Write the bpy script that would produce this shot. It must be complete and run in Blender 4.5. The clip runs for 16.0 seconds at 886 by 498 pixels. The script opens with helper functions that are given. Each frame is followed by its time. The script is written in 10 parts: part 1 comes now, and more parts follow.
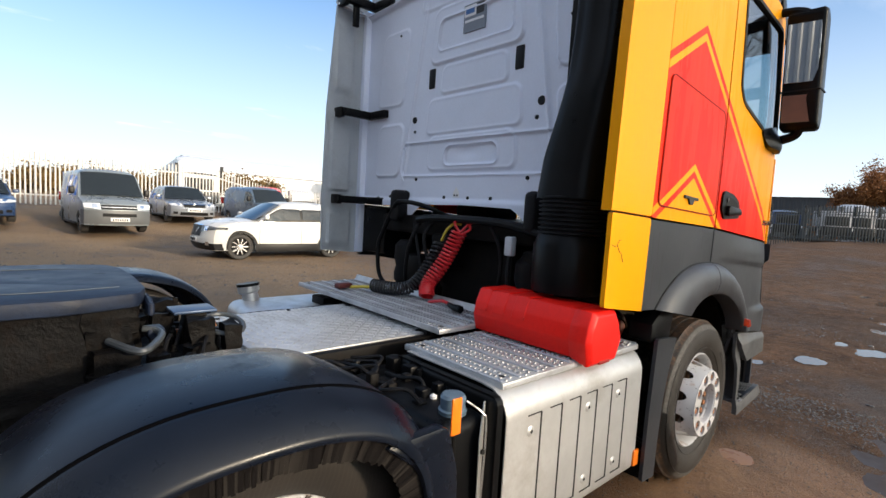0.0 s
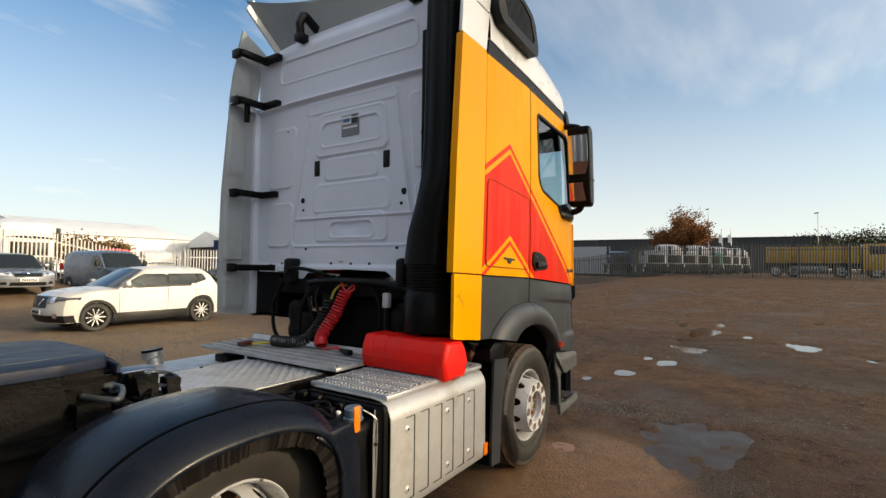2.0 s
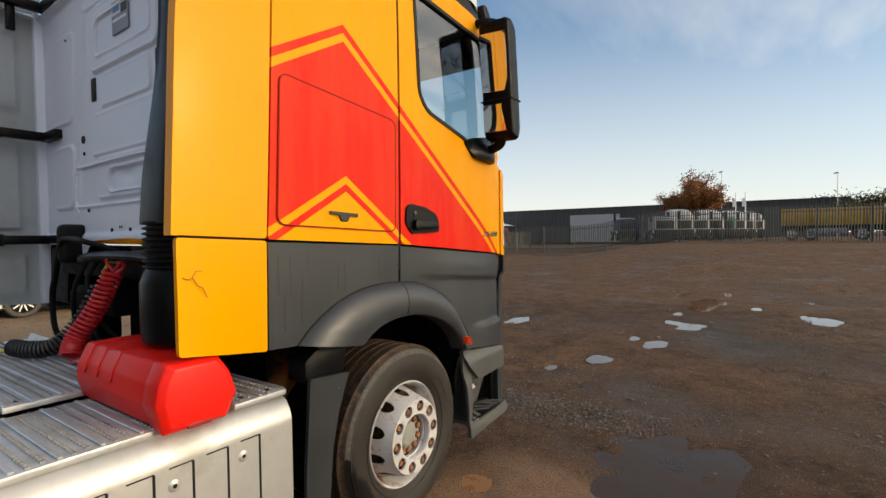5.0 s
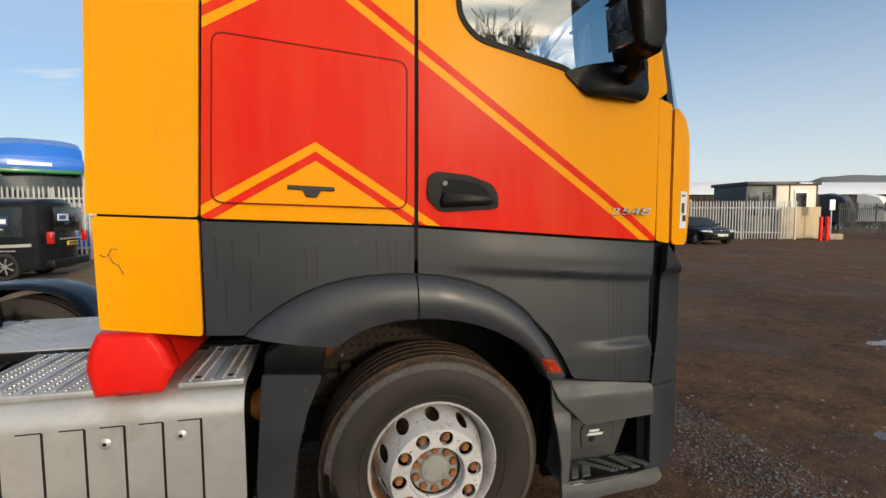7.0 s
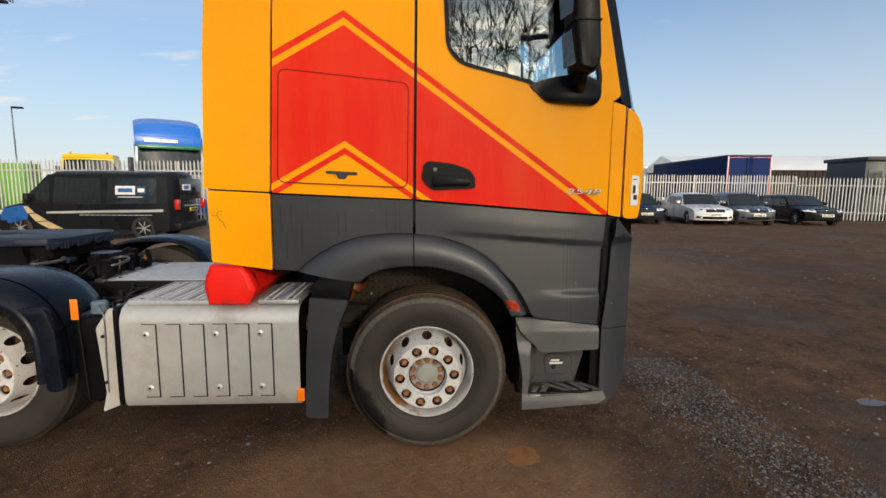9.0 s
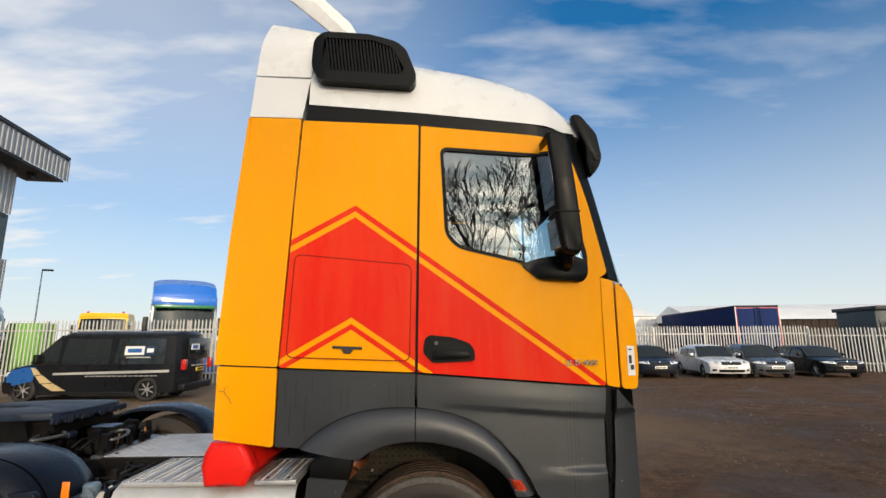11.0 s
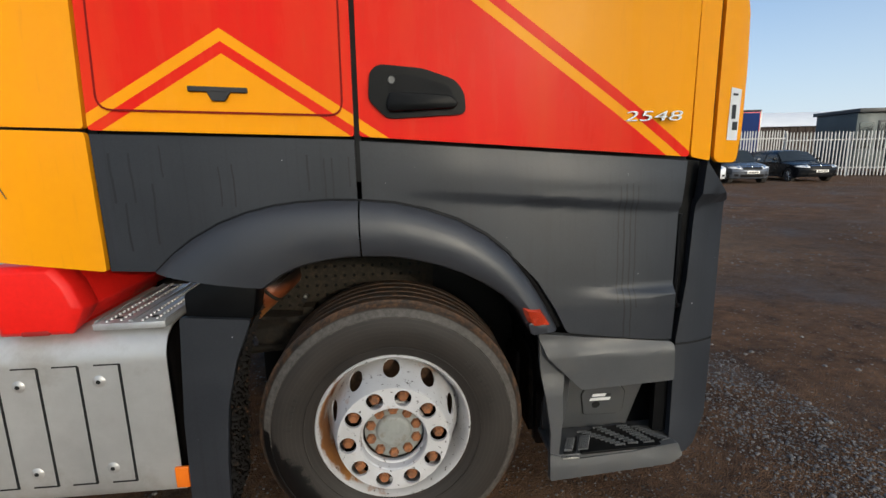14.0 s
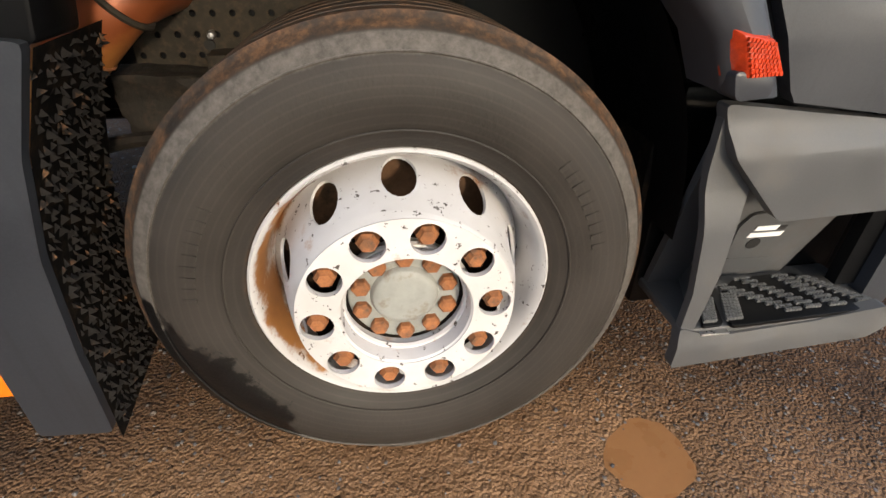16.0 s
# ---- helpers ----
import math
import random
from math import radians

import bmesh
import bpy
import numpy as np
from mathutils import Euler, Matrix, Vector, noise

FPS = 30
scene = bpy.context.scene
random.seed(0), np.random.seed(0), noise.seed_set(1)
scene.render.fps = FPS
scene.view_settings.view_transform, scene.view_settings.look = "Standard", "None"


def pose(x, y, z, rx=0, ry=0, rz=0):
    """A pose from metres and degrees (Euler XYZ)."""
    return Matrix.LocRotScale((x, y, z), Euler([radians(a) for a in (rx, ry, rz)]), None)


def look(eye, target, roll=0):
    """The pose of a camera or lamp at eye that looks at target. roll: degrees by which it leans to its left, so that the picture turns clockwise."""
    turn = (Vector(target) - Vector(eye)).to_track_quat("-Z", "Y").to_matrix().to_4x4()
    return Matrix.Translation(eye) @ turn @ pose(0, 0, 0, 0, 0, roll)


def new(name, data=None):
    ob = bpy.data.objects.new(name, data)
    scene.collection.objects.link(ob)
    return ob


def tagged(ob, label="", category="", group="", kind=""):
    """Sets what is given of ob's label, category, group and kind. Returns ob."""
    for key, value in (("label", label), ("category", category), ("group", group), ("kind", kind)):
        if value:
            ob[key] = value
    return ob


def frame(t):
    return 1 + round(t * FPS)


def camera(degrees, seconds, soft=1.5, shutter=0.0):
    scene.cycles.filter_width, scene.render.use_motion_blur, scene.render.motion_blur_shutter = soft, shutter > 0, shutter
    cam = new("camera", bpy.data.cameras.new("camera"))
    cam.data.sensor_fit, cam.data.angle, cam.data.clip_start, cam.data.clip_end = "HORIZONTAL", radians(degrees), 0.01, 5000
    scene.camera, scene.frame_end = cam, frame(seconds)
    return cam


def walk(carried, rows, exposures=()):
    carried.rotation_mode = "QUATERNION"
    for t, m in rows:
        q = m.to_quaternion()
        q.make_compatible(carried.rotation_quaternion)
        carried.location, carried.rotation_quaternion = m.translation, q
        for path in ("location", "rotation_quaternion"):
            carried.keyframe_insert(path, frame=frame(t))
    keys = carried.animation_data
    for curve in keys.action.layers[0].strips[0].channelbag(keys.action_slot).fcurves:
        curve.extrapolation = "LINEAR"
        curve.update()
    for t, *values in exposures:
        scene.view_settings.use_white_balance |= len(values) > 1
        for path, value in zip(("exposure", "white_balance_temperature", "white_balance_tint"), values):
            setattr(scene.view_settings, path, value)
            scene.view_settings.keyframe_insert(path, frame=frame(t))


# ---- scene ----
cam = camera(85.2, 16.0)
PATH = [
    (0, (-3.196, -0.985, 1.609), (-1.862, 0.496, 1.448), 3.3),
    (0.5, (-3.391, -1.038, 1.641), (-1.845, 0.23, 1.586), 2.1),
    (1, (-3.601, -1.199, 1.661), (-1.941, -0.082, 1.662), 0.7),
    (1.5, (-3.766, -1.441, 1.663), (-2.1, -0.335, 1.711), 0.8),
    (2, (-3.883, -1.561, 1.695), (-2.216, -0.459, 1.762), 0.6),
    (2.5, (-3.909, -1.6, 1.723), (-2.223, -0.531, 1.846), 0.5),
    (3, (-3.862, -1.617, 1.717), (-2.165, -0.571, 1.879), 0.4),
    (3.5, (-3.627, -1.568, 1.692), (-1.926, -0.534, 1.883), -0.9),
    (4, (-3.176, -1.514, 1.683), (-1.449, -0.523, 1.874), -1.6),
    (4.5, (-2.629, -1.591, 1.637), (-0.926, -0.546, 1.732), -1.4),
    (4.7, (-2.418, -1.612, 1.63), (-0.729, -0.542, 1.647), -0.9),
    (6.8, (-0.556, -1.824, 1.644), (0.074, 0.069, 1.497), -0.4),
    (7, (-0.426, -1.924, 1.647), (0.028, 0.018, 1.498), -0.3),
    (7.5, (-0.25, -2.206, 1.633), (0.119, -0.247, 1.47), 0.2),
    (8, (-0.164, -2.439, 1.627), (0.097, -0.486, 1.288), 0.5),
    (8.2, (-0.135, -2.531, 1.634), (0.077, -0.573, 1.283), 0.4),
    (10.3, (-0.004, -2.931, 1.752), (0.054, -0.937, 1.898), 0.1),
    (10.5, (-0.008, -2.93, 1.767), (0.051, -0.943, 1.983), -0.2),
    (11, (-0.008, -2.955, 1.799), (0.058, -0.99, 2.165), -0.3),
    (11.5, (-0.005, -2.968, 1.826), (0.057, -1.032, 2.326), -0.9),
    (12, (0.024, -2.915, 1.816), (0.085, -1.001, 2.395), -1.3),
    (12.5, (0.029, -2.713, 1.776), (0.101, -0.787, 2.312), -0.7),
    (13, (0.036, -2.387, 1.707), (0.144, -0.396, 1.869), -0.2),
    (13.5, (0.086, -1.969, 1.62), (0.249, 0.019, 1.466), -1.1),
    (14, (0.059, -1.57, 1.535), (0.231, 0.385, 1.149), -1.2),
    (14.5, (0.006, -1.175, 1.437), (0.182, 0.727, 0.844), -1.5),
    (15, (0.003, -0.853, 1.281), (0.11, 0.976, 0.479), -0.8),
    (15.5, (-0.017, -0.705, 1.184), (0.146, 1.026, 0.196), -0.5),
    (16, (-0.037, -0.651, 1.1), (0.219, 1.014, 0.022), 0.8),
]
walk(cam, [(t, look(eye, target, roll)) for t, eye, target, roll in PATH],
     [(0.0, 0.42, 6500, 10), (1.5, 0.15, 7200, 8), (3.0, 0.13, 7600, 10), (4.5, 0.12, 7500, 10), (7.0, -0.18, 6700, 9), (8.0, -0.22, 6600, 9), (10.5, -0.1, 6900, 10), (11.5, -0.15, 6600, 9), (12.5, -0.28, 6150, 7),
      (13.0, -0.32, 6150, 7), (14.0, -0.18, 6050, 8), (14.5, -0.12, 6000, 9), (15.0, 0.48, 6200, 10), (15.5, 0.68, 6350, 10), (16.0, 0.85, 6700, 12)])

# ---- world, sun ----
SUN_AZ, SUN_EL = radians(-72.0), radians(14.0)
sun_dir = Vector((math.cos(SUN_AZ) * math.cos(SUN_EL), math.sin(SUN_AZ) * math.cos(SUN_EL), math.sin(SUN_EL)))
world = bpy.data.worlds.new("sky_world")
scene.world = world
world.use_nodes = True
wn, wl = world.node_tree.nodes, world.node_tree.links
wn.clear()
w_out, w_bg, w_sky = wn.new("ShaderNodeOutputWorld"), wn.new("ShaderNodeBackground"), wn.new("ShaderNodeTexSky")
w_sky.sky_type, w_sky.sun_disc = "NISHITA", False
w_sky.sun_elevation, w_sky.sun_rotation = SUN_EL, math.pi / 2 - SUN_AZ
w_sky.dust_density, w_sky.ozone_density, w_sky.air_density = 1.0, 2.5, 1.0
w_tc = wn.new("ShaderNodeTexCoord")
w_sep = wn.new("ShaderNodeSeparateXYZ")
wl.new(w_tc.outputs["Generated"], w_sep.inputs[0])


def wmath(op, a, b=None, clamp=False):
    n = wn.new("ShaderNodeMath")
    n.operation, n.use_clamp = op, clamp
    for i, v in enumerate((a, b)):
        if v is None:
            continue
        if isinstance(v, (int, float)):
            n.inputs[i].default_value = v
        else:
            wl.new(v, n.inputs[i])
    return n.outputs[0]


up = wmath("ADD", wmath("MAXIMUM", w_sep.outputs[2], 0.0), 0.16)
w_vec = wn.new("ShaderNodeCombineXYZ")
wl.new(wmath("DIVIDE", w_sep.outputs[0], up), w_vec.inputs[0])
wl.new(wmath("DIVIDE", w_sep.outputs[1], up), w_vec.inputs[1])
w_map = wn.new("ShaderNodeMapping")
w_map.inputs["Rotation"].default_value = (0, 0, radians(35))
w_map.inputs["Scale"].default_value = (0.42, 1.15, 1.0)
wl.new(w_vec.outputs[0], w_map.inputs[0])
cloud = wn.new("ShaderNodeTexNoise")
cloud.inputs["Scale"].default_value, cloud.inputs["Detail"].default_value = 0.9, 9.0
cloud.inputs["Roughness"].default_value, cloud.inputs["Distortion"].default_value = 0.55, 0.5
wl.new(w_map.outputs[0], cloud.inputs["Vector"])
ripple = wn.new("ShaderNodeTexNoise")
ripple.inputs["Scale"].default_value, ripple.inputs["Detail"].default_value = 7.0, 5.0
wl.new(w_map.outputs[0], ripple.inputs["Vector"])
w_ramp = wn.new("ShaderNodeMapRange")
w_ramp.inputs[1].default_value, w_ramp.inputs[2].default_value = 0.43, 0.63
wl.new(wmath("ADD", wmath("MULTIPLY", cloud.outputs[0], 0.72), wmath("MULTIPLY", ripple.outputs[0], 0.28)), w_ramp.inputs[0])
haze = wmath("POWER", wmath("SUBTRACT", 1.0, wmath("MULTIPLY", wmath("MAXIMUM", w_sep.outputs[2], 0.0), 1.75), True), 1.35)
drift = wmath("ADD", wmath("MULTIPLY", w_sep.outputs[0], -0.62), wmath("MULTIPLY", w_sep.outputs[1], 0.42))
thick = wmath("ADD", wmath("MULTIPLY", drift, 0.72), 0.58, True)
sunward = wn.new("ShaderNodeVectorMath")
sunward.operation = "DOT_PRODUCT"
sunward.inputs[1].default_value = sun_dir
wl.new(w_tc.outputs["Generated"], sunward.inputs[0])
glow = wmath("POWER", wmath("MAXIMUM", sunward.outputs["Value"], 0.0), 8.0)
thick = wmath("MAXIMUM", thick, wmath("MULTIPLY", glow, 0.9))
veil = wmath("MULTIPLY", wmath("MULTIPLY", wmath("ADD", sunward.outputs["Value"], 0.35), 0.85, True), wmath("ADD", wmath("MULTIPLY", w_ramp.outputs[0], 0.45), 0.55))
sheet = wmath("MULTIPLY", wmath("SUBTRACT", thick, 0.70), 1.5, True)
veil = wmath("MAXIMUM", veil, sheet)
cover = wmath("MAXIMUM", wmath("MAXIMUM", wmath("MULTIPLY", wmath("ADD", wmath("MULTIPLY", w_ramp.outputs[0], 0.98), 0.02), thick), veil), wmath("MULTIPLY", haze, 0.92), True)
w_mix = wn.new("ShaderNodeMix")
w_mix.data_type = "RGBA"
w_tint = wn.new("ShaderNodeMix")
w_tint.data_type, w_tint.blend_type = "RGBA", "MULTIPLY"
w_tint.inputs[0].default_value = 1.0
w_tint.inputs[7].default_value = (0.04, 1.38, 2.15, 1)
wl.new(w_sky.outputs[0], w_tint.inputs[6])
wl.new(cover, w_mix.inputs[0])
wl.new(w_tint.outputs[2], w_mix.inputs[6])
w_lit = wn.new("ShaderNodeMix")
w_lit.data_type = "RGBA"
w_lit.inputs[6].default_value, w_lit.inputs[7].default_value = (11.4, 11.6, 11.9, 1), (112.0, 99.0, 80.0, 1)
mackerel = wn.new("ShaderNodeMapRange")
mackerel.inputs[1].default_value, mackerel.inputs[2].default_value = 0.40, 0.60
mackerel.inputs[3].default_value = 0.30
wl.new(wmath("ADD", wmath("MULTIPLY", ripple.outputs[0], 0.7), wmath("MULTIPLY", cloud.outputs[0], 0.3)), mackerel.inputs[0])
wl.new(wmath("MULTIPLY", glow, mackerel.outputs[0]), w_lit.inputs[0])
wl.new(w_lit.outputs[2], w_mix.inputs[7])
wl.new(w_mix.outputs[2], w_bg.inputs[0])
w_bg.inputs[1].default_value = 0.085
wl.new(w_bg.outputs[0], w_out.inputs[0])

sun = new("sun", bpy.data.lights.new("sun", "SUN"))
sun.data.energy, sun.data.angle, sun.data.color = 4.4, radians(4.0), (1.0, 0.82, 0.60)
sun.matrix_world = look(sun_dir * 60, (0, 0, 0))


# ---- mesh helpers ----
def mesh_from(bm, name):
    me = bpy.data.meshes.new(name)
    bm.normal_update()
    bm.to_mesh(me)
    bm.free()
    return me


def smooth(me, angle=35):
    for p in me.polygons:
        p.use_smooth = True
    me.set_sharp_from_angle(angle=radians(angle))


def part(name, bm, material, parent=None, label="", kind="", angle=35):
    me = mesh_from(bm, name)
    smooth(me, angle)
    for m in material if isinstance(material, (list, tuple)) else (material,):
        me.materials.append(m)
    ob = new(name, me)
    if parent is not None:
        ob.parent = parent
        top = parent
        inv = Matrix.Identity(4)
        while top is not None:
            inv = inv @ Matrix.Identity(4)
            top = top.parent
        ob.matrix_parent_inverse = world_of(parent).inverted()
    return tagged(ob, label, kind=kind)


def world_of(ob):
    m = ob.matrix_basis.copy()
    if ob.parent is not None:
        m = world_of(ob.parent) @ ob.matrix_parent_inverse @ m
    return m


def thing(name, at, label, category, group="", kind=""):
    ob = new(name)
    ob.empty_display_size = 0.2
    ob.matrix_basis = at if isinstance(at, Matrix) else Matrix.Translation(at)
    return tagged(ob, label, category, group, kind)


def box(bm, x0, x1, y0, y1, z0, z1, bevel=0.0, seg=2, m=None):
    r = bmesh.ops.create_cube(bm, size=1.0, matrix=Matrix.LocRotScale(((x0 + x1) / 2, (y0 + y1) / 2, (z0 + z1) / 2), None, (x1 - x0, y1 - y0, z1 - z0)))
    vs = r["verts"]
    if bevel > 0:
        es = list({e for v in vs for e in v.link_edges})
        b = bmesh.ops.bevel(bm, geom=es, offset=bevel, segments=seg, profile=0.5, affect="EDGES")
        vs = list({v for f in b["faces"] for v in f.verts} | {v for v in vs if v.is_valid})
    if m is not None:
        bmesh.ops.transform(bm, matrix=m, verts=vs)
    return vs


def newbox(*a, **k):
    bm = bmesh.new()
    box(bm, *a, **k)
    return bm


def fill2d(outer, holes=()):
    """A flat face in x, z with holes, at y = 0."""
    bm = bmesh.new()
    edges = []
    for loop in (outer, *holes):
        vs = [bm.verts.new((x, 0, z)) for x, z in loop]
        edges += [bm.edges.new((a, b)) for a, b in zip(vs, vs[1:] + vs[:1])]
    bmesh.ops.triangle_fill(bm, use_beauty=True, use_dissolve=False, edges=edges, normal=(0, -1, 0))
    return bm


def cut(bm, axis, values):
    for v in values:
        co, no = [0, 0, 0], [0, 0, 0]
        co[axis], no[axis] = v, 1
        bmesh.ops.bisect_plane(bm, geom=bm.verts[:] + bm.edges[:] + bm.faces[:], dist=1e-5, plane_co=co, plane_no=no)


def grid_cut(bm, step, axes=(0, 2)):
    for axis in axes:
        vals = [v.co[axis] for v in bm.verts]
        lo, hi = min(vals), max(vals)
        n = int((hi - lo) / step)
        cut(bm, axis, [lo + (i + 1) * (hi - lo) / (n + 1) for i in range(n)])


def thicken(bm, t):
    """Extrudes a sheet by t along y."""
    r = bmesh.ops.extrude_face_region(bm, geom=bm.faces[:])
    vs = [g for g in r["geom"] if isinstance(g, bmesh.types.BMVert)]
    bmesh.ops.translate(bm, vec=(0, t, 0), verts=vs)
    bmesh.ops.recalc_face_normals(bm, faces=bm.faces[:])


def skin(outer, holes=(), yfun=None, step=0.08, t=0.02, lean=0.0):
    """A curved panel with an outline in x, z; lean turns its grid along a slanting crease."""
    bm = fill2d([(x, z + lean * x) for x, z in outer], holes)
    if step:
        grid_cut(bm, step)
    for v in bm.verts:
        v.co.z -= lean * v.co.x
    for v in bm.verts:
        v.co.y = yfun(v.co.x, v.co.z) if yfun else 0.0
    thicken(bm, t)
    return bm


def prism(pts, y0, y1, bevel=0.0, seg=2):
    """A solid with an outline in x, z from y0 to y1."""
    bm = bmesh.new()
    f = bm.faces.new([bm.verts.new((x, y0, z)) for x, z in pts])
    r = bmesh.ops.extrude_face_region(bm, geom=[f])
    bmesh.ops.translate(bm, vec=(0, y1 - y0, 0), verts=[g for g in r["geom"] if isinstance(g, bmesh.types.BMVert)])
    bmesh.ops.recalc_face_normals(bm, faces=bm.faces[:])
    if bevel:
        bmesh.ops.bevel(bm, geom=bm.edges[:], offset=bevel, segments=seg, profile=0.5, affect="EDGES")
    return bm


def lathe(profile, n=48, centre=(0, 0, 0), axis="y", closed=False, caps=(True, True)):
    """Turns (radius, along) round an axis."""
    bm = bmesh.new()
    rings = []
    for r, a in profile:
        ring = []
        for i in range(n):
            c, s = math.cos(2 * math.pi * i / n), math.sin(2 * math.pi * i / n)
            p = (r * c, a, r * s) if axis == "y" else (r * c, r * s, a)
            ring.append(bm.verts.new(Vector(p) + Vector(centre)))
        rings.append(ring)
    pairs = list(zip(rings, rings[1:])) + ([(rings[-1], rings[0])] if closed else [])
    for a, b in pairs:
        for i in range(n):
            bm.faces.new((a[i], a[(i + 1) % n], b[(i + 1) % n], b[i]))
    if not closed:
        for ring, want in zip((rings[0], rings[-1]), caps):
            if want and (ring[0].co - ring[n // 2].co).length > 1e-4:
                bm.faces.new(ring)
    bmesh.ops.recalc_face_normals(bm, faces=bm.faces[:])
    return bm


def tube(points, radius, n=10, bm=None, closed=False):
    """A round bar along points."""
    bm = bm or bmesh.new()
    pts = [Vector(p) for p in points]
    rings = []
    up_ = Vector((0, 0, 1))
    prev = None
    for i, p in enumerate(pts):
        if closed:
            d = pts[(i + 1) % len(pts)] - pts[i - 1]
        else:
            d = pts[min(i + 1, len(pts) - 1)] - pts[max(i - 1, 0)]
        d.normalize()
        if prev is None:
            side = d.cross(up_ if abs(d.z) < 0.9 else Vector((1, 0, 0))).normalized()
        else:
            side = (prev - d * prev.dot(d)).normalized()
        prev = side
        other = d.cross(side)
        rad = radius[i] if isinstance(radius, (list, tuple)) else radius
        rings.append([bm.verts.new(p + side * rad * math.cos(2 * math.pi * k / n) + other * rad * math.sin(2 * math.pi * k / n)) for k in range(n)])
    pairs = list(zip(rings, rings[1:])) + ([(rings[-1], rings[0])] if closed else [])
    for a, b in pairs:
        for k in range(n):
            bm.faces.new((a[k], a[(k + 1) % n], b[(k + 1) % n], b[k]))
    if not closed:
        bm.faces.new(rings[0][::-1])
        bm.faces.new(rings[-1])
    return bm


def curve_pts(ctrl, n=12):
    """A smooth line through control points."""
    P = [Vector(c) for c in ctrl]
    P = [2 * P[0] - P[1]] + P + [2 * P[-1] - P[-2]]
    out = []
    for i in range(1, len(P) - 2):
        for k in range(n):
            t = k / n
            out.append(0.5 * ((2 * P[i]) + (P[i + 1] - P[i - 1]) * t + (2 * P[i - 1] - 5 * P[i] + 4 * P[i + 1] - P[i + 2]) * t * t
                              + (3 * P[i] - P[i - 1] - 3 * P[i + 1] + P[i + 2]) * t ** 3))
    return out + [P[-2]]


def round_poly(pts, r=0.03, n=4):
    """Rounds the corners of an outline."""
    out = []
    m = len(pts)
    for i in range(m):
        p, a, b = Vector(pts[i]), Vector(pts[i - 1]), Vector(pts[(i + 1) % m])
        rr = r[i] if isinstance(r, (list, tuple)) else r
        d = min(rr, (a - p).length * 0.45, (b - p).length * 0.45)
        s, e = p + (a - p).normalized() * d, p + (b - p).normalized() * d
        for k in range(n + 1):
            t = k / n
            out.append(tuple((1 - t) ** 2 * s + 2 * t * (1 - t) * p + t * t * e))
    return out


def lumpy(x0, x1, y0, y1, z0, z1, amp, seed=0.0, n=5):
    """A block with a rough, caked surface."""
    bm = newbox(x0, x1, y0, y1, z0, z1)
    bmesh.ops.subdivide_edges(bm, edges=bm.edges[:], cuts=n, use_grid_fill=True)
    for v in bm.verts:
        v.co += noise.noise_vector(v.co * 11.0 + Vector((seed, 0, 0))) * amp + noise.noise_vector(v.co * 37.0 + Vector((0, seed, 0))) * amp * 0.4
    return bm


def circle2(cx, cz, r, n=20, rz=None):
    return [(cx + r * math.cos(2 * math.pi * i / n), cz + (rz or r) * math.sin(2 * math.pi * i / n)) for i in range(n)]


def mirrored(bm, centre):
    """Mirrors a mesh in the plane y = centre."""
    for v in bm.verts:
        v.co.y = 2 * centre - v.co.y
    bmesh.ops.reverse_faces(bm, faces=bm.faces[:])
    return bm


def lerp_line(pts, x):
    """The height of a broken line at x."""
    if x <= pts[0][0]:
        return pts[0][1]
    for (a, b), (c, d) in zip(pts, pts[1:]):
        if x <= c:
            return b + (d - b) * (x - a) / (c - a)
    return pts[-1][1]


def sstep(a, b, x):
    t = min(1.0, max(0.0, (x - a) / (b - a)))
    return t * t * (3 - 2 * t)


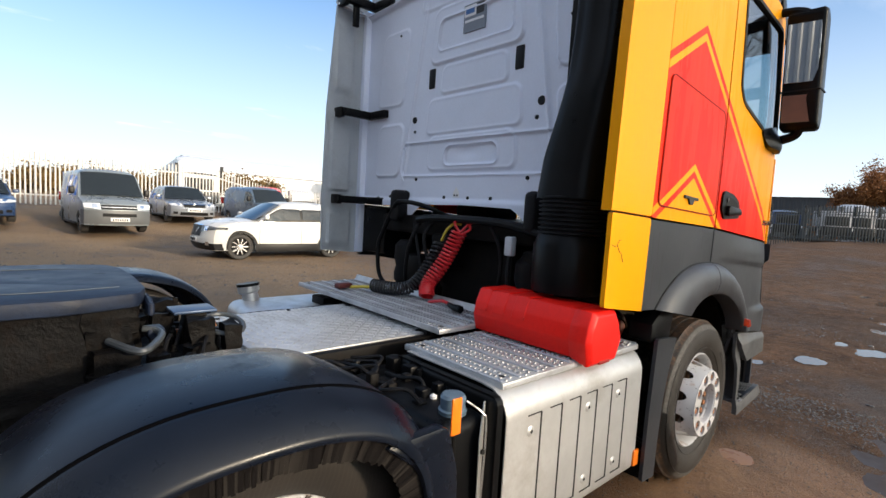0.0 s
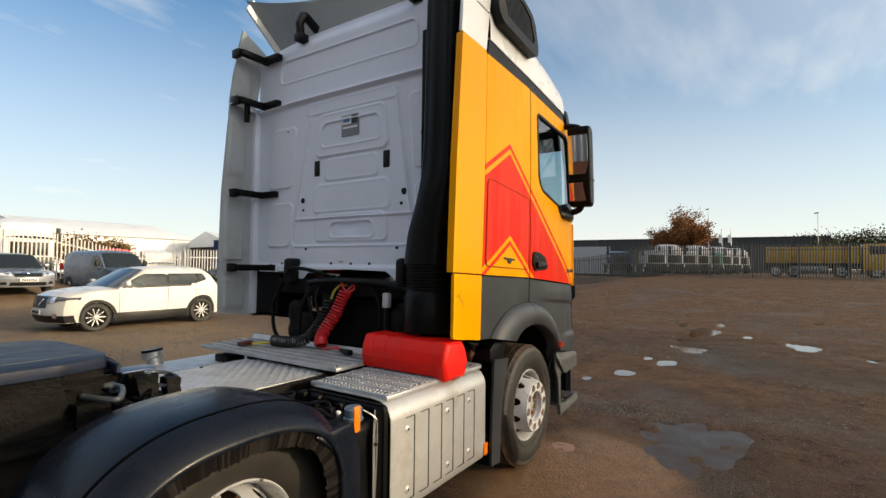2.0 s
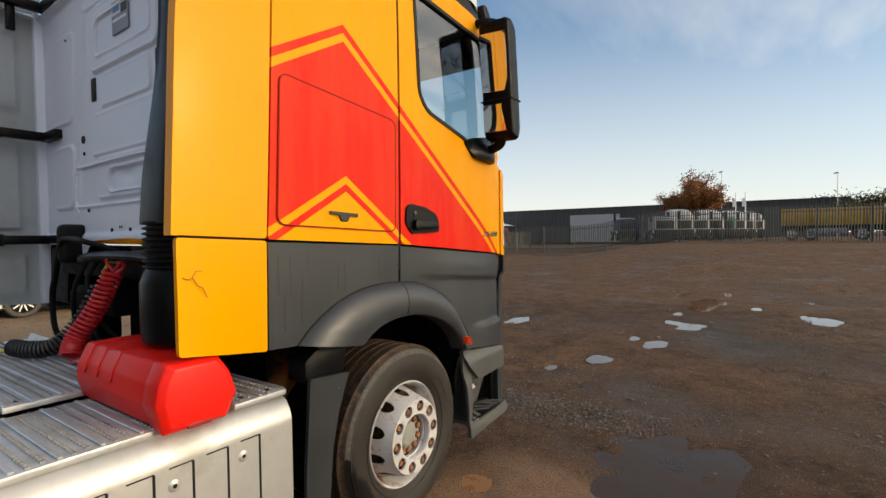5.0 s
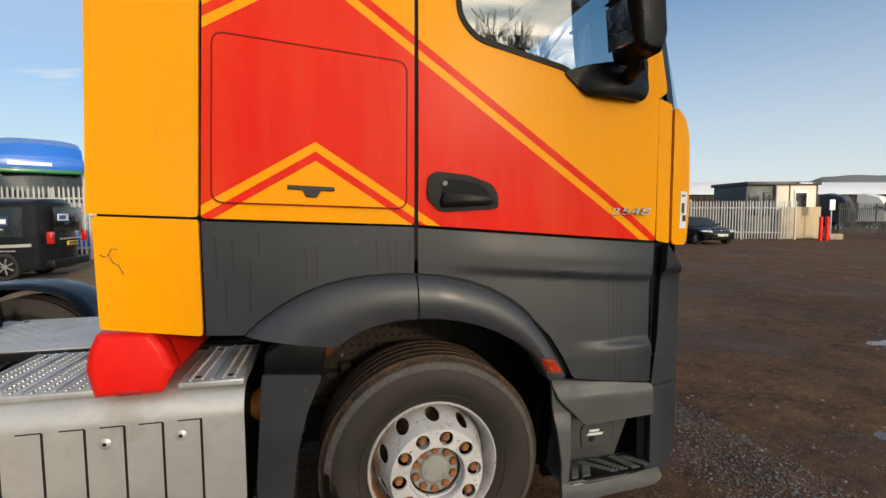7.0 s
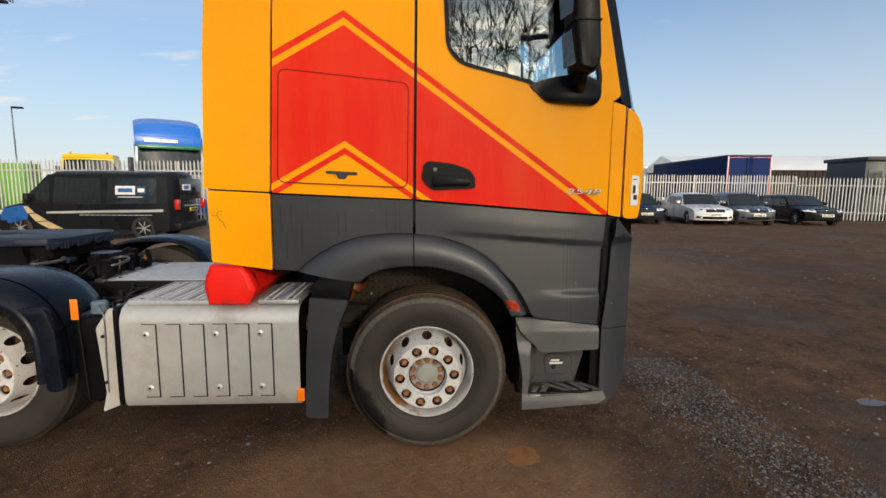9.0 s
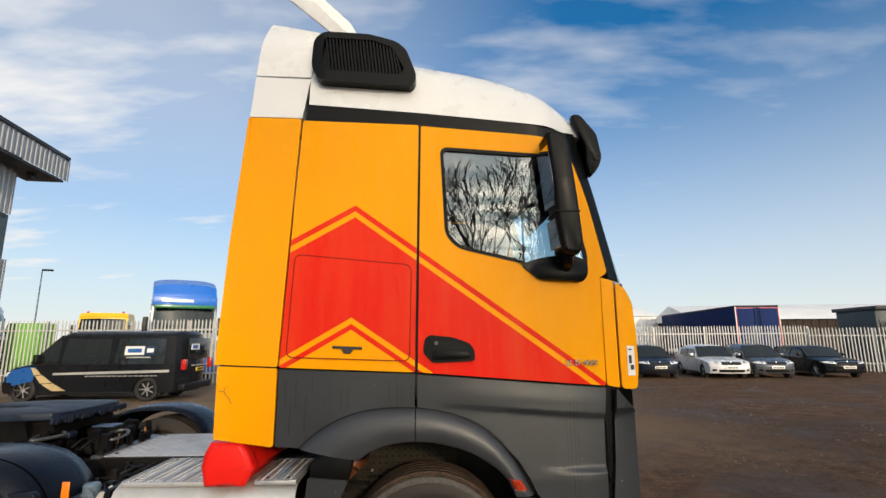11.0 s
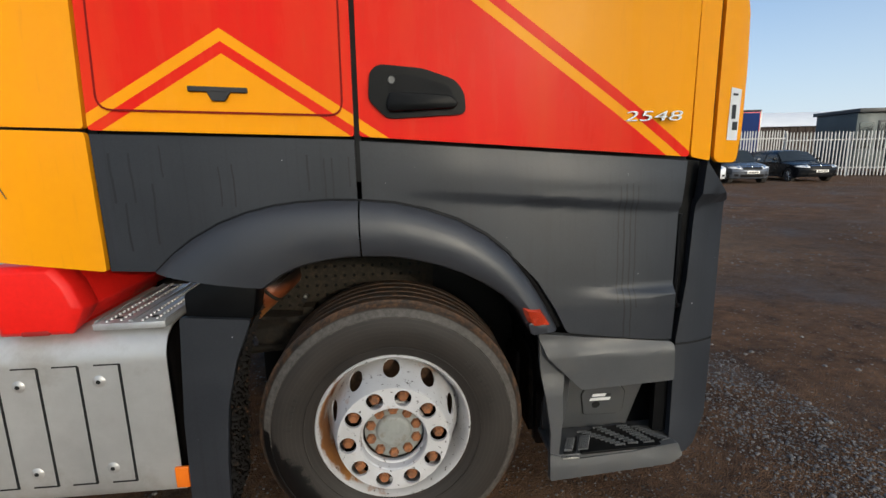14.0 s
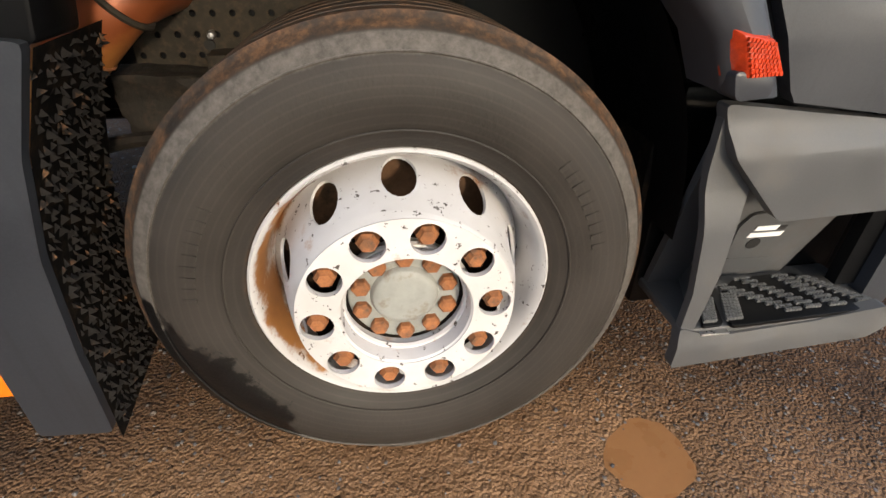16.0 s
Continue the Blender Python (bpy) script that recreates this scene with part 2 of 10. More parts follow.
# ---- materials ----
class Nodes:
    """Short writing of node trees."""

    def __init__(self, name):
        self.mat = bpy.data.materials.new(name)
        self.mat.use_nodes = True
        self.n, self.l = self.mat.node_tree.nodes, self.mat.node_tree.links
        self.bsdf = self.n["Principled BSDF"]
        self.co = self.n.new("ShaderNodeTexCoord").outputs["Object"]

    def put(self, socket, v):
        if isinstance(v, (int, float)):
            socket.default_value = v
        elif isinstance(v, tuple):
            socket.default_value = (*v, 1) if len(v) == 3 and socket.type == "RGBA" else v
        else:
            self.l.new(v, socket)

    def math(self, op, a, b=None, clamp=False):
        n = self.n.new("ShaderNodeMath")
        n.operation, n.use_clamp = op, clamp
        self.put(n.inputs[0], a)
        if b is not None:
            self.put(n.inputs[1], b)
        return n.outputs[0]

    def noise(self, scale, detail=4.0, rough=0.55, stretch=None, dist=0.0):
        n = self.n.new("ShaderNodeTexNoise")
        n.inputs["Scale"].default_value, n.inputs["Detail"].default_value = scale, detail
        n.inputs["Roughness"].default_value, n.inputs["Distortion"].default_value = rough, dist
        v = self.co
        if stretch:
            m = self.n.new("ShaderNodeMapping")
            m.inputs["Scale"].default_value = stretch
            self.l.new(v, m.inputs[0])
            v = m.outputs[0]
        self.l.new(v, n.inputs["Vector"])
        return n.outputs[0]

    def voronoi(self, scale, out="Distance", feature="F1"):
        n = self.n.new("ShaderNodeTexVoronoi")
        n.feature = feature
        n.inputs["Scale"].default_value = scale
        self.l.new(self.co, n.inputs["Vector"])
        return n.outputs[out]

    def ramp(self, v, a, b, lo=0.0, hi=1.0):
        n = self.n.new("ShaderNodeMapRange")
        n.inputs[1].default_value, n.inputs[2].default_value = a, b
        n.inputs[3].default_value, n.inputs[4].default_value = lo, hi
        self.put(n.inputs[0], v)
        return n.outputs[0]

    def mix(self, f, a, b, blend="MIX"):
        n = self.n.new("ShaderNodeMix")
        n.data_type, n.blend_type = "RGBA", blend
        self.put(n.inputs[0], f)
        self.put(n.inputs[6], a)
        self.put(n.inputs[7], b)
        return n.outputs[2]

    def bump(self, h, strength=0.2, dist=0.01, normal=None):
        n = self.n.new("ShaderNodeBump")
        n.inputs["Strength"].default_value, n.inputs["Distance"].default_value = strength, dist
        self.put(n.inputs["Height"], h)
        if normal is not None:
            self.l.new(normal, n.inputs["Normal"])
        return n.outputs[0]

    def set(self, **k):
        for key, v in k.items():
            self.put(self.bsdf.inputs[{"color": "Base Color", "rough": "Roughness", "metal": "Metallic", "normal": "Normal", "coat": "Coat Weight",
                                       "coat_rough": "Coat Roughness", "spec": "Specular IOR Level", "trans": "Transmission Weight", "ior": "IOR"}[key]], v)
        return self.mat


def tint(c, k):
    return tuple(min(1.0, v * k) for v in c)


def mat(name, color, rough=0.5, metal=0.0, var=0.15, scale=4.0, fine=60.0, bump=0.15, dist=0.003, coat=0.0, spec=0.5, dirt=None, dirt_at=(0.55, 0.7), dscale=6.0, stretch=None, rvar=0.1):
    n = Nodes(name)
    big, small = n.noise(scale, 5, 0.6, stretch), n.noise(fine, 3, 0.6, stretch)
    f = n.math("ADD", n.math("MULTIPLY", big, 0.65), n.math("MULTIPLY", small, 0.35))
    col = n.mix(n.ramp(f, 0.3, 0.7), tint(color, 1 - var), tint(color, 1 + var))
    r = n.ramp(big, 0.3, 0.7, max(0.02, rough - rvar), min(1.0, rough + rvar))
    if dirt:
        d = n.ramp(n.math("ADD", n.math("MULTIPLY", n.noise(dscale, 8, 0.65), 0.8), n.math("MULTIPLY", small, 0.2)), *dirt_at)
        col = n.mix(d, col, dirt)
        r = n.math("ADD", n.math("MULTIPLY", d, 0.8 - rough), r, True)
    return n.set(color=col, rough=r, metal=metal, coat=coat, coat_rough=0.05, spec=spec, normal=n.bump(f, bump, dist))


YELLOW, RED = (0.90, 0.350, 0.001), (0.74, 0.013, 0.007)


def livery_material():
    """Orange paint with the red chevrons, laid out in metres along the cab's side."""
    n = Nodes("livery_paint")
    s = n.n.new("ShaderNodeSeparateXYZ")
    n.l.new(n.co, s.inputs[0])
    x, z = s.outputs[0], s.outputs[2]

    def roof(ax, az, sl, sr):
        left = n.math("ADD", n.math("MULTIPLY", n.math("SUBTRACT", x, ax), sl), az)
        right = n.math("ADD", n.math("MULTIPLY", n.math("SUBTRACT", x, ax), sr), az)
        return n.math("SUBTRACT", n.math("MINIMUM", left, right), z)

    def over(v, a):
        return n.math("GREATER_THAN", v, a)

    big, small = roof(-0.47, 2.650, 0.575, -0.712), roof(-0.475, 1.930, 0.582, -0.668)
    red = n.math("SUBTRACT", n.math("ADD", over(big, 0.0), over(big, 0.080)), over(big, 0.040))
    cutout = n.math("ADD", n.math("SUBTRACT", over(small, 0.0), over(small, 0.038)), over(small, 0.074))
    red = n.math("MULTIPLY", red, n.math("SUBTRACT", 1.0, cutout, True), True)
    wash = n.noise(2.0, 5, 0.6, (3.0, 1.0, 0.5))
    streak = n.noise(5.0, 6, 0.6, (9.0, 9.0, 0.8))
    col = n.mix(red, YELLOW, RED)
    col = n.mix(n.ramp(wash, 0.35, 0.7, 0.0, 0.10), col, (0.75, 0.33, 0.06))
    col = n.mix(n.ramp(streak, 0.58, 0.8, 0.0, 0.10), col, (0.35, 0.16, 0.06))
    wave = n.noise(1.6, 2, 0.4)
    nb = n.bump(wave, 0.10, 0.05)
    return n.set(color=col, rough=n.ramp(streak, 0.3, 0.7, 0.38, 0.48), spec=0.05, coat=0.10, coat_rough=n.ramp(wash, 0.3, 0.7, 0.24, 0.32), normal=n.bump(n.noise(400, 2), 0.03, 0.001, nb))


def orange_material():
    n = Nodes("orange_paint")
    wash, streak = n.noise(2.0, 5, 0.6, (3.0, 1.0, 0.5)), n.noise(6.0, 6, 0.6, (9.0, 9.0, 0.8))
    col = n.mix(n.ramp(wash, 0.35, 0.7, 0.0, 0.12), YELLOW, (0.80, 0.36, 0.05))
    col = n.mix(n.ramp(streak, 0.58, 0.8, 0.0, 0.14), col, (0.35, 0.16, 0.06))
    return n.set(color=col, rough=0.40, spec=0.05, coat=0.16, coat_rough=0.20, normal=n.bump(n.noise(1.6, 2), 0.10, 0.05))


# where rain has run down the grey panels: place along the cab, middle height, half length, half width
DRIPS = ((0.838, 1.20, 0.21, 0.0035), (0.860, 1.10, 0.32, 0.0045), (0.884, 1.12, 0.30, 0.004), (0.904, 1.19, 0.22, 0.0035), (-0.240, 1.482, 0.06, 0.005), (-0.186, 1.35, 0.18, 0.0045), (-0.160, 1.33, 0.20, 0.004),
         (-0.105, 1.483, 0.05, 0.004), (-0.525, 1.445, 0.065, 0.0035), (-0.482, 1.447, 0.07, 0.004), (-0.858, 1.48, 0.08, 0.006), (-0.797, 1.48, 0.08, 0.005), (-0.827, 1.32, 0.08, 0.005), (-0.738, 1.36, 0.10, 0.005), (-0.700, 1.53, 0.05, 0.004))


def grey_panel_material():
    """Grey painted plastic with run-off streaks, dust and scuffs."""
    n = Nodes("grey_panel_paint")
    s = n.n.new("ShaderNodeSeparateXYZ")
    n.l.new(n.co, s.inputs[0])
    dust, grain, chips = n.noise(3.0, 6, 0.6), n.noise(260.0, 3, 0.6), n.noise(48.0, 3, 0.55)
    along = n.math("ADD", s.outputs[0], n.math("MULTIPLY", n.math("SUBTRACT", n.noise(14.0, 2, 0.5, (0.03, 0.03, 0.6)), 0.5), 0.016))

    def near(v, at, half):
        k = n.n.new("ShaderNodeMath")
        k.operation = "COMPARE"
        n.put(k.inputs[0], v)
        k.inputs[1].default_value, k.inputs[2].default_value = at, half
        return k.outputs[0]

    runs = 0.0
    for x, z, half, w_ in DRIPS:
        runs = n.math("MAXIMUM", n.math("MULTIPLY", near(along, x, w_ * 0.65), near(s.outputs[2], z, half)), runs)
    faint = n.ramp(n.noise(4.0, 3, 0.5, (16.0, 16.0, 0.3)), 0.55, 0.75, 0.0, 0.35)
    col = n.mix(n.ramp(dust, 0.35, 0.7), (0.015, 0.0175, 0.023), (0.023, 0.0265, 0.034))
    col = n.mix(n.ramp(grain, 0.35, 0.7, 0.0, 0.25), col, (0.040, 0.043, 0.050))
    col = n.mix(faint, col, (0.011, 0.012, 0.015))
    col = n.mix(n.math("MULTIPLY", runs, n.ramp(dust, 0.3, 0.6, 0.45, 0.85)), col, (0.004, 0.0045, 0.005))
    col = n.mix(n.ramp(chips, 0.765, 0.78), col, (0.40, 0.40, 0.40))
    return n.set(color=col, rough=n.ramp(dust, 0.3, 0.7, 0.38, 0.52), spec=0.5, normal=n.bump(grain, 0.10, 0.001))


def wheel_paint_material():
    """White wheel paint with rust and chipped spots."""
    n = Nodes("wheel_paint")
    s = n.n.new("ShaderNodeSeparateXYZ")
    n.l.new(n.co, s.inputs[0])
    chips = n.noise(48.0, 5, 0.65)
    rust = n.noise(9.0, 8, 0.7)
    grime = n.noise(4.0, 5, 0.6)
    col = n.mix(n.ramp(grime, 0.3, 0.75), (0.54, 0.54, 0.56), (0.40, 0.39, 0.38))
    rim_r = n.math("SQRT", n.math("ADD", n.math("POWER", n.math("SUBTRACT", s.outputs[0], 0.004), 2.0), n.math("POWER", n.math("SUBTRACT", s.outputs[2], 0.51), 2.0)))
    edge = n.math("MULTIPLY", n.math("MULTIPLY", n.math("MULTIPLY", n.ramp(rim_r, 0.252, 0.262), n.ramp(rim_r, 0.288, 0.278)), n.ramp(s.outputs[0], 0.06, -0.16)), 0.20)
    col = n.mix(n.ramp(n.math("ADD", chips, n.math("MULTIPLY", grime, 0.12)), 0.685, 0.70), col, (0.05, 0.04, 0.035))
    col = n.mix(n.ramp(n.math("ADD", rust, edge), 0.60, 0.72), col, n.mix(n.ramp(grime, 0.35, 0.65), (0.34, 0.15, 0.04), (0.16, 0.07, 0.03)))
    return n.set(color=col, rough=0.42, normal=n.bump(rust, 0.15, 0.004))


def tyre_material(muddy=True):
    n = Nodes("tyre_rubber" if muddy else "dark_tyre_rubber")
    dust, fine = n.noise(5.0, 6, 0.65), n.noise(140.0, 3, 0.6)
    s = n.n.new("ShaderNodeSeparateXYZ")
    n.l.new(n.co, s.inputs[0])
    col = n.mix(n.ramp(dust, 0.3, 0.7), (0.017, 0.015, 0.0135), (0.032, 0.027, 0.0235))
    # dried mud on the tread
    dx, dz = n.math("SUBTRACT", s.outputs[0], 0.004), n.math("SUBTRACT", s.outputs[2], 0.51)
    rad = n.math("SQRT", n.math("ADD", n.math("POWER", dx, 2.0), n.math("POWER", dz, 2.0)))
    rough = n.ramp(dust, 0.3, 0.7, 0.55, 0.75)
    if muddy:
        clod = n.noise(22.0, 7, 0.72)
        mud = n.math("MULTIPLY", n.ramp(clod, 0.40, 0.60), n.math("MAXIMUM", n.ramp(s.outputs[1], 0.115, 0.145), n.ramp(rad, 0.481, 0.486)))
        col = n.mix(mud, col, n.mix(n.ramp(n.noise(60.0, 4, 0.7), 0.4, 0.62), (0.045, 0.026, 0.016), (0.125, 0.068, 0.037)))
    # scuffed grey band along the shoulder
    wob = n.math("MULTIPLY", n.math("SUBTRACT", n.noise(30.0, 6, 0.75), 0.5), 0.014)
    band = n.math("ADD", rad, wob)
    scuff = n.math("MULTIPLY", n.math("MULTIPLY", n.ramp(band, 0.449, 0.455), n.ramp(rad, 0.483, 0.479)), n.ramp(n.noise(55.0, 7, 0.75), 0.34, 0.66, 0.25, 0.95))
    col = n.mix(scuff, col, (0.105, 0.096, 0.087))
    rings = n.math("SINE", n.math("MULTIPLY", rad, 420.0))
    col = n.mix(n.ramp(rings, 0.5, 1.0, 0.0, 0.07), col, (0.11, 0.09, 0.075))
    if muddy:
        # black wet smear on the rear lower shoulder
        turn = n.math("ARCTAN2", n.math("MULTIPLY", dz, -1.0), n.math("MULTIPLY", dx, -1.0))
        arc = n.math("MULTIPLY", n.ramp(turn, -0.12, 0.35), n.ramp(turn, 1.02, 0.80))
        reach = n.math("ADD", rad, n.math("ADD", n.math("MULTIPLY", arc, 0.105), n.math("MULTIPLY", n.math("SUBTRACT", n.noise(26.0, 7, 0.78), 0.5), 0.17)))
        wet = n.math("MULTIPLY", n.ramp(reach, 0.474, 0.480), n.math("MULTIPLY", n.ramp(arc, 0.04, 0.12), n.ramp(rad, 0.488, 0.480)))
        col = n.mix(wet, col, (0.0035, 0.0035, 0.0038))
        rough = n.math("SUBTRACT", rough, n.math("MULTIPLY", wet, 0.25))
    return n.set(color=col, rough=rough, spec=0.3, normal=n.bump(n.math("ADD", fine, n.noise(25, 4)), 0.25, 0.003))


def glass_material(name, color, normal_gloss=0.16, rough=0.0):
    """Thin tinted glass: clear, with a mirror film that grows towards grazing angles."""
    m = bpy.data.materials.new(name)
    m.use_nodes = True
    n, l = m.node_tree.nodes, m.node_tree.links
    n.clear()
    out, mixer, lw = n.new("ShaderNodeOutputMaterial"), n.new("ShaderNodeMixShader"), n.new("ShaderNodeLayerWeight")
    tr, gl = n.new("ShaderNodeBsdfTransparent"), n.new("ShaderNodeBsdfGlossy")
    power, spread_out = n.new("ShaderNodeMath"), n.new("ShaderNodeMapRange")
    lw.inputs[0].default_value = 0.5
    power.operation, power.inputs[1].default_value = "POWER", 5.0
    l.new(lw.outputs["Facing"], power.inputs[0])
    l.new(power.outputs[0], spread_out.inputs[0])
    spread_out.inputs[3].default_value, spread_out.inputs[4].default_value = normal_gloss, 1.0
    tr.inputs[0].default_value, gl.inputs[0].default_value = (*color, 1), (1, 1, 1, 1)
    gl.inputs["Roughness"].default_value = rough
    l.new(spread_out.outputs[0], mixer.inputs[0])
    l.new(tr.outputs[0], mixer.inputs[1])
    l.new(gl.outputs[0], mixer.inputs[2])
    l.new(mixer.outputs[0], out.inputs[0])
    return m


def ground_material():
    """Trodden earth and crushed stone, wet in places."""
    n = Nodes("yard_earth")
    patch, mid, fine = n.noise(0.22, 6, 0.6), n.noise(2.2, 7, 0.65), n.noise(38.0, 4, 0.7)
    stones = n.voronoi(34.0)
    pebble_col = n.voronoi(34.0, "Color")
    grit = n.voronoi(110.0)
    brown = n.mix(n.ramp(n.math("ADD", n.math("MULTIPLY", mid, 0.55), n.math("MULTIPLY", n.noise(11.0, 5, 0.7), 0.45)), 0.38, 0.62), (0.044, 0.022, 0.011), (0.172, 0.090, 0.045))
    greyish = n.mix(n.ramp(fine, 0.3, 0.7), (0.036, 0.030, 0.027), (0.084, 0.072, 0.063))
    col = n.mix(n.ramp(n.math("ADD", n.math("MULTIPLY", patch, 0.7), n.math("MULTIPLY", mid, 0.3)), 0.52, 0.68), brown, greyish)
    hue = n.n.new("ShaderNodeSeparateColor")
    n.l.new(pebble_col, hue.inputs[0])
    is_stone = n.math("MULTIPLY", n.ramp(stones, 0.34, 0.26), n.math("GREATER_THAN", hue.outputs[0], 0.62))
    col = n.mix(n.math("MULTIPLY", is_stone, 0.75), col, n.mix(hue.outputs[1], (0.07, 0.063, 0.06), (0.26, 0.23, 0.20)))
    s = n.n.new("ShaderNodeSeparateXYZ")
    n.l.new(n.co, s.inputs[0])
    away = n.math("SQRT", n.math("ADD", n.math("POWER", n.math("DIVIDE", n.math("SUBTRACT", s.outputs[0], 0.0), 1.30), 2.0), n.math("POWER", n.math("DIVIDE", n.math("ADD", s.outputs[1], 0.35), 0.85), 2.0)))
    sandy = n.ramp(n.math("ADD", away, n.math("MULTIPLY", mid, 0.9)), 1.55, 1.15)
    tan = n.math("MULTIPLY", n.ramp(n.math("ADD", s.outputs[0], n.math("MULTIPLY", mid, 3.0)), 9.0, 3.0), n.ramp(n.math("ADD", s.outputs[1], n.math("MULTIPLY", mid, 2.0)), 4.5, 8.0))
    col = n.mix(n.math("MULTIPLY", tan, 0.8), col, n.mix(n.ramp(fine, 0.3, 0.7), (0.20, 0.138, 0.082), (0.46, 0.335, 0.225)))
    wet = n.ramp(n.math("ADD", n.math("MULTIPLY", n.noise(0.5, 5, 0.6), 0.75), n.math("MULTIPLY", fine, 0.25)), 0.50, 0.62)
    col = n.mix(n.math("MULTIPLY", wet, 0.5), col, (0.050, 0.035, 0.026))
    col = n.mix(n.math("MULTIPLY", sandy, 0.9), col, n.mix(n.ramp(n.noise(9.0, 6, 0.65), 0.3, 0.7), (0.170, 0.088, 0.040), (0.290, 0.165, 0.085)))
    h = n.math("ADD", n.math("ADD", n.math("MULTIPLY", fine, 0.6), n.math("MULTIPLY", is_stone, n.math("SUBTRACT", 0.9, n.math("MULTIPLY", sandy, 0.75)))), n.math("SUBTRACT", n.math("MULTIPLY", mid, 0.8), n.math("MULTIPLY", grit, n.math("SUBTRACT", 0.5, n.math("MULTIPLY", sandy, 0.3)))))
    return n.set(color=col, rough=n.math("MINIMUM", n.ramp(wet, 0, 1, 0.9, 0.56), n.ramp(sandy, 0, 1, 0.9, 0.5)), spec=0.25, normal=n.bump(h, 1.0, 0.035))


def rubbed_metal(name, color, rough=0.35, scale=6.0, dirt=(0.10, 0.085, 0.07), metal=0.9):
    n = Nodes(name)
    a, b = n.noise(scale, 7, 0.65), n.noise(90.0, 3, 0.6, (1.0, 1.0, 6.0))
    col = n.mix(n.ramp(a, 0.35, 0.75), color, tint(color, 0.72))
    grime = n.ramp(n.noise(3.0, 8, 0.7), 0.52, 0.75, 0.0, 0.6)
    col = n.mix(grime, col, dirt)
    return n.set(color=col, rough=n.ramp(b, 0.3, 0.7, rough - 0.08, rough + 0.12), metal=n.ramp(grime, 0, 0.6, metal, metal * 0.4), normal=n.bump(n.math("ADD", a, b), 0.12, 0.002))


def water_material():
    n = Nodes("puddle_water")
    return n.set(color=n.mix(n.ramp(n.noise(2.0, 3), 0.3, 0.7), (0.075, 0.048, 0.030), (0.11, 0.07, 0.045)), rough=0.05, spec=0.5, normal=n.bump(n.noise(9.0, 3), 0.04, 0.004))


# grained grey, lightened: the light on the outward-facing arch lip is in its colour
LITGREY = mat("lit_grained_grey", (0.034, 0.037, 0.045), 0.42, var=0.14, scale=5.0, fine=300.0, bump=0.12, dist=0.001, spec=0.5, dirt=(0.060, 0.058, 0.056), dirt_at=(0.52, 0.85), dscale=4.0)
LIVERY, ORANGE, GREY = livery_material(), orange_material(), grey_panel_material()
WHEEL, TYRE, TYREB, EARTH, WATER = wheel_paint_material(), tyre_material(), tyre_material(False), ground_material(), water_material()
WHITE = mat("white_cab_paint", (0.76, 0.76, 0.77), 0.30, var=0.04, scale=2.0, bump=0.02, coat=0.4, dirt=(0.60, 0.59, 0.57), dirt_at=(0.62, 0.9), dscale=3.0)
BACKW = mat("pale_grey_paint", (0.70, 0.745, 0.87), 0.42, var=0.05, scale=2.5, bump=0.03, dirt=(0.44, 0.46, 0.52), dirt_at=(0.62, 0.95), dscale=2.0)
BLACKP = mat("black_plastic", (0.004, 0.0043, 0.005), 0.36, var=0.25, scale=7.0, fine=160, bump=0.15, spec=0.14, dirt=(0.009, 0.0095, 0.010), dirt_at=(0.60, 0.85), dscale=5.0)
# step grey raised in colour to stand in for brighter light in the recess
LITSTEP = mat("lit_step_plastic", (0.060, 0.062, 0.066), 0.46, var=0.16, scale=6.0, fine=300.0, bump=0.14, dist=0.001, spec=0.5, dirt=(0.085, 0.080, 0.074), dirt_at=(0.50, 0.80), dscale=9.0)
# lighter grey than the black tread below the teeth
TOOTH = mat("grey_tooth_plastic", (0.095, 0.098, 0.10), 0.45, var=0.3, scale=30.0, spec=0.5)
# blue in this black stands for the sky's sheen on the guard
GUARDP = mat("mudguard_plastic", (0.0050, 0.0075, 0.014), 0.28, var=0.25, scale=5.0, fine=180, bump=0.06, spec=0.22, dirt=(0.008, 0.010, 0.012), dirt_at=(0.58, 0.85), dscale=4.0)
RUBBER = mat("black_rubber", (0.005, 0.005, 0.006), 0.6, var=0.3, bump=0.1, spec=0.25)
DARKST = mat("grimy_chassis_steel", (0.006, 0.0055, 0.0055), 0.60, var=0.4, scale=9.0, bump=0.4, dist=0.006, spec=0.14, dirt=(0.018, 0.013, 0.010), dirt_at=(0.54, 0.76), dscale=7.0)
DARKDIRT = mat("dried_mud_plastic", (0.006, 0.0056, 0.0052), 0.85, var=0.3, bump=0.5, dist=0.006, spec=0.06, dirt=(0.02, 0.014, 0.0095), dirt_at=(0.5, 0.62), dscale=28.0)
# grey with the shade of the deflectors' inner faces put into the colour
SHADEDG = mat("shaded_grey_face", (0.36, 0.39, 0.42), 0.55, var=0.10, scale=2.0, bump=0.05, dirt=(0.24, 0.25, 0.25), dirt_at=(0.52, 0.8), dscale=3.0)
ALU = rubbed_metal("aluminium_plate", (0.56, 0.57, 0.59), 0.36, 6.0, (0.20, 0.18, 0.16), 0.45)
TEETH = rubbed_metal("worn_tread_teeth", (0.36, 0.365, 0.38), 0.42, 9.0, (0.06, 0.055, 0.05), 0.6)
TANKM = rubbed_metal("tank_cover_aluminium", (0.56, 0.555, 0.545), 0.38, 2.5, (0.24, 0.205, 0.165), 0.5)
STEEL = rubbed_metal("bare_steel", (0.50, 0.50, 0.50), 0.3)
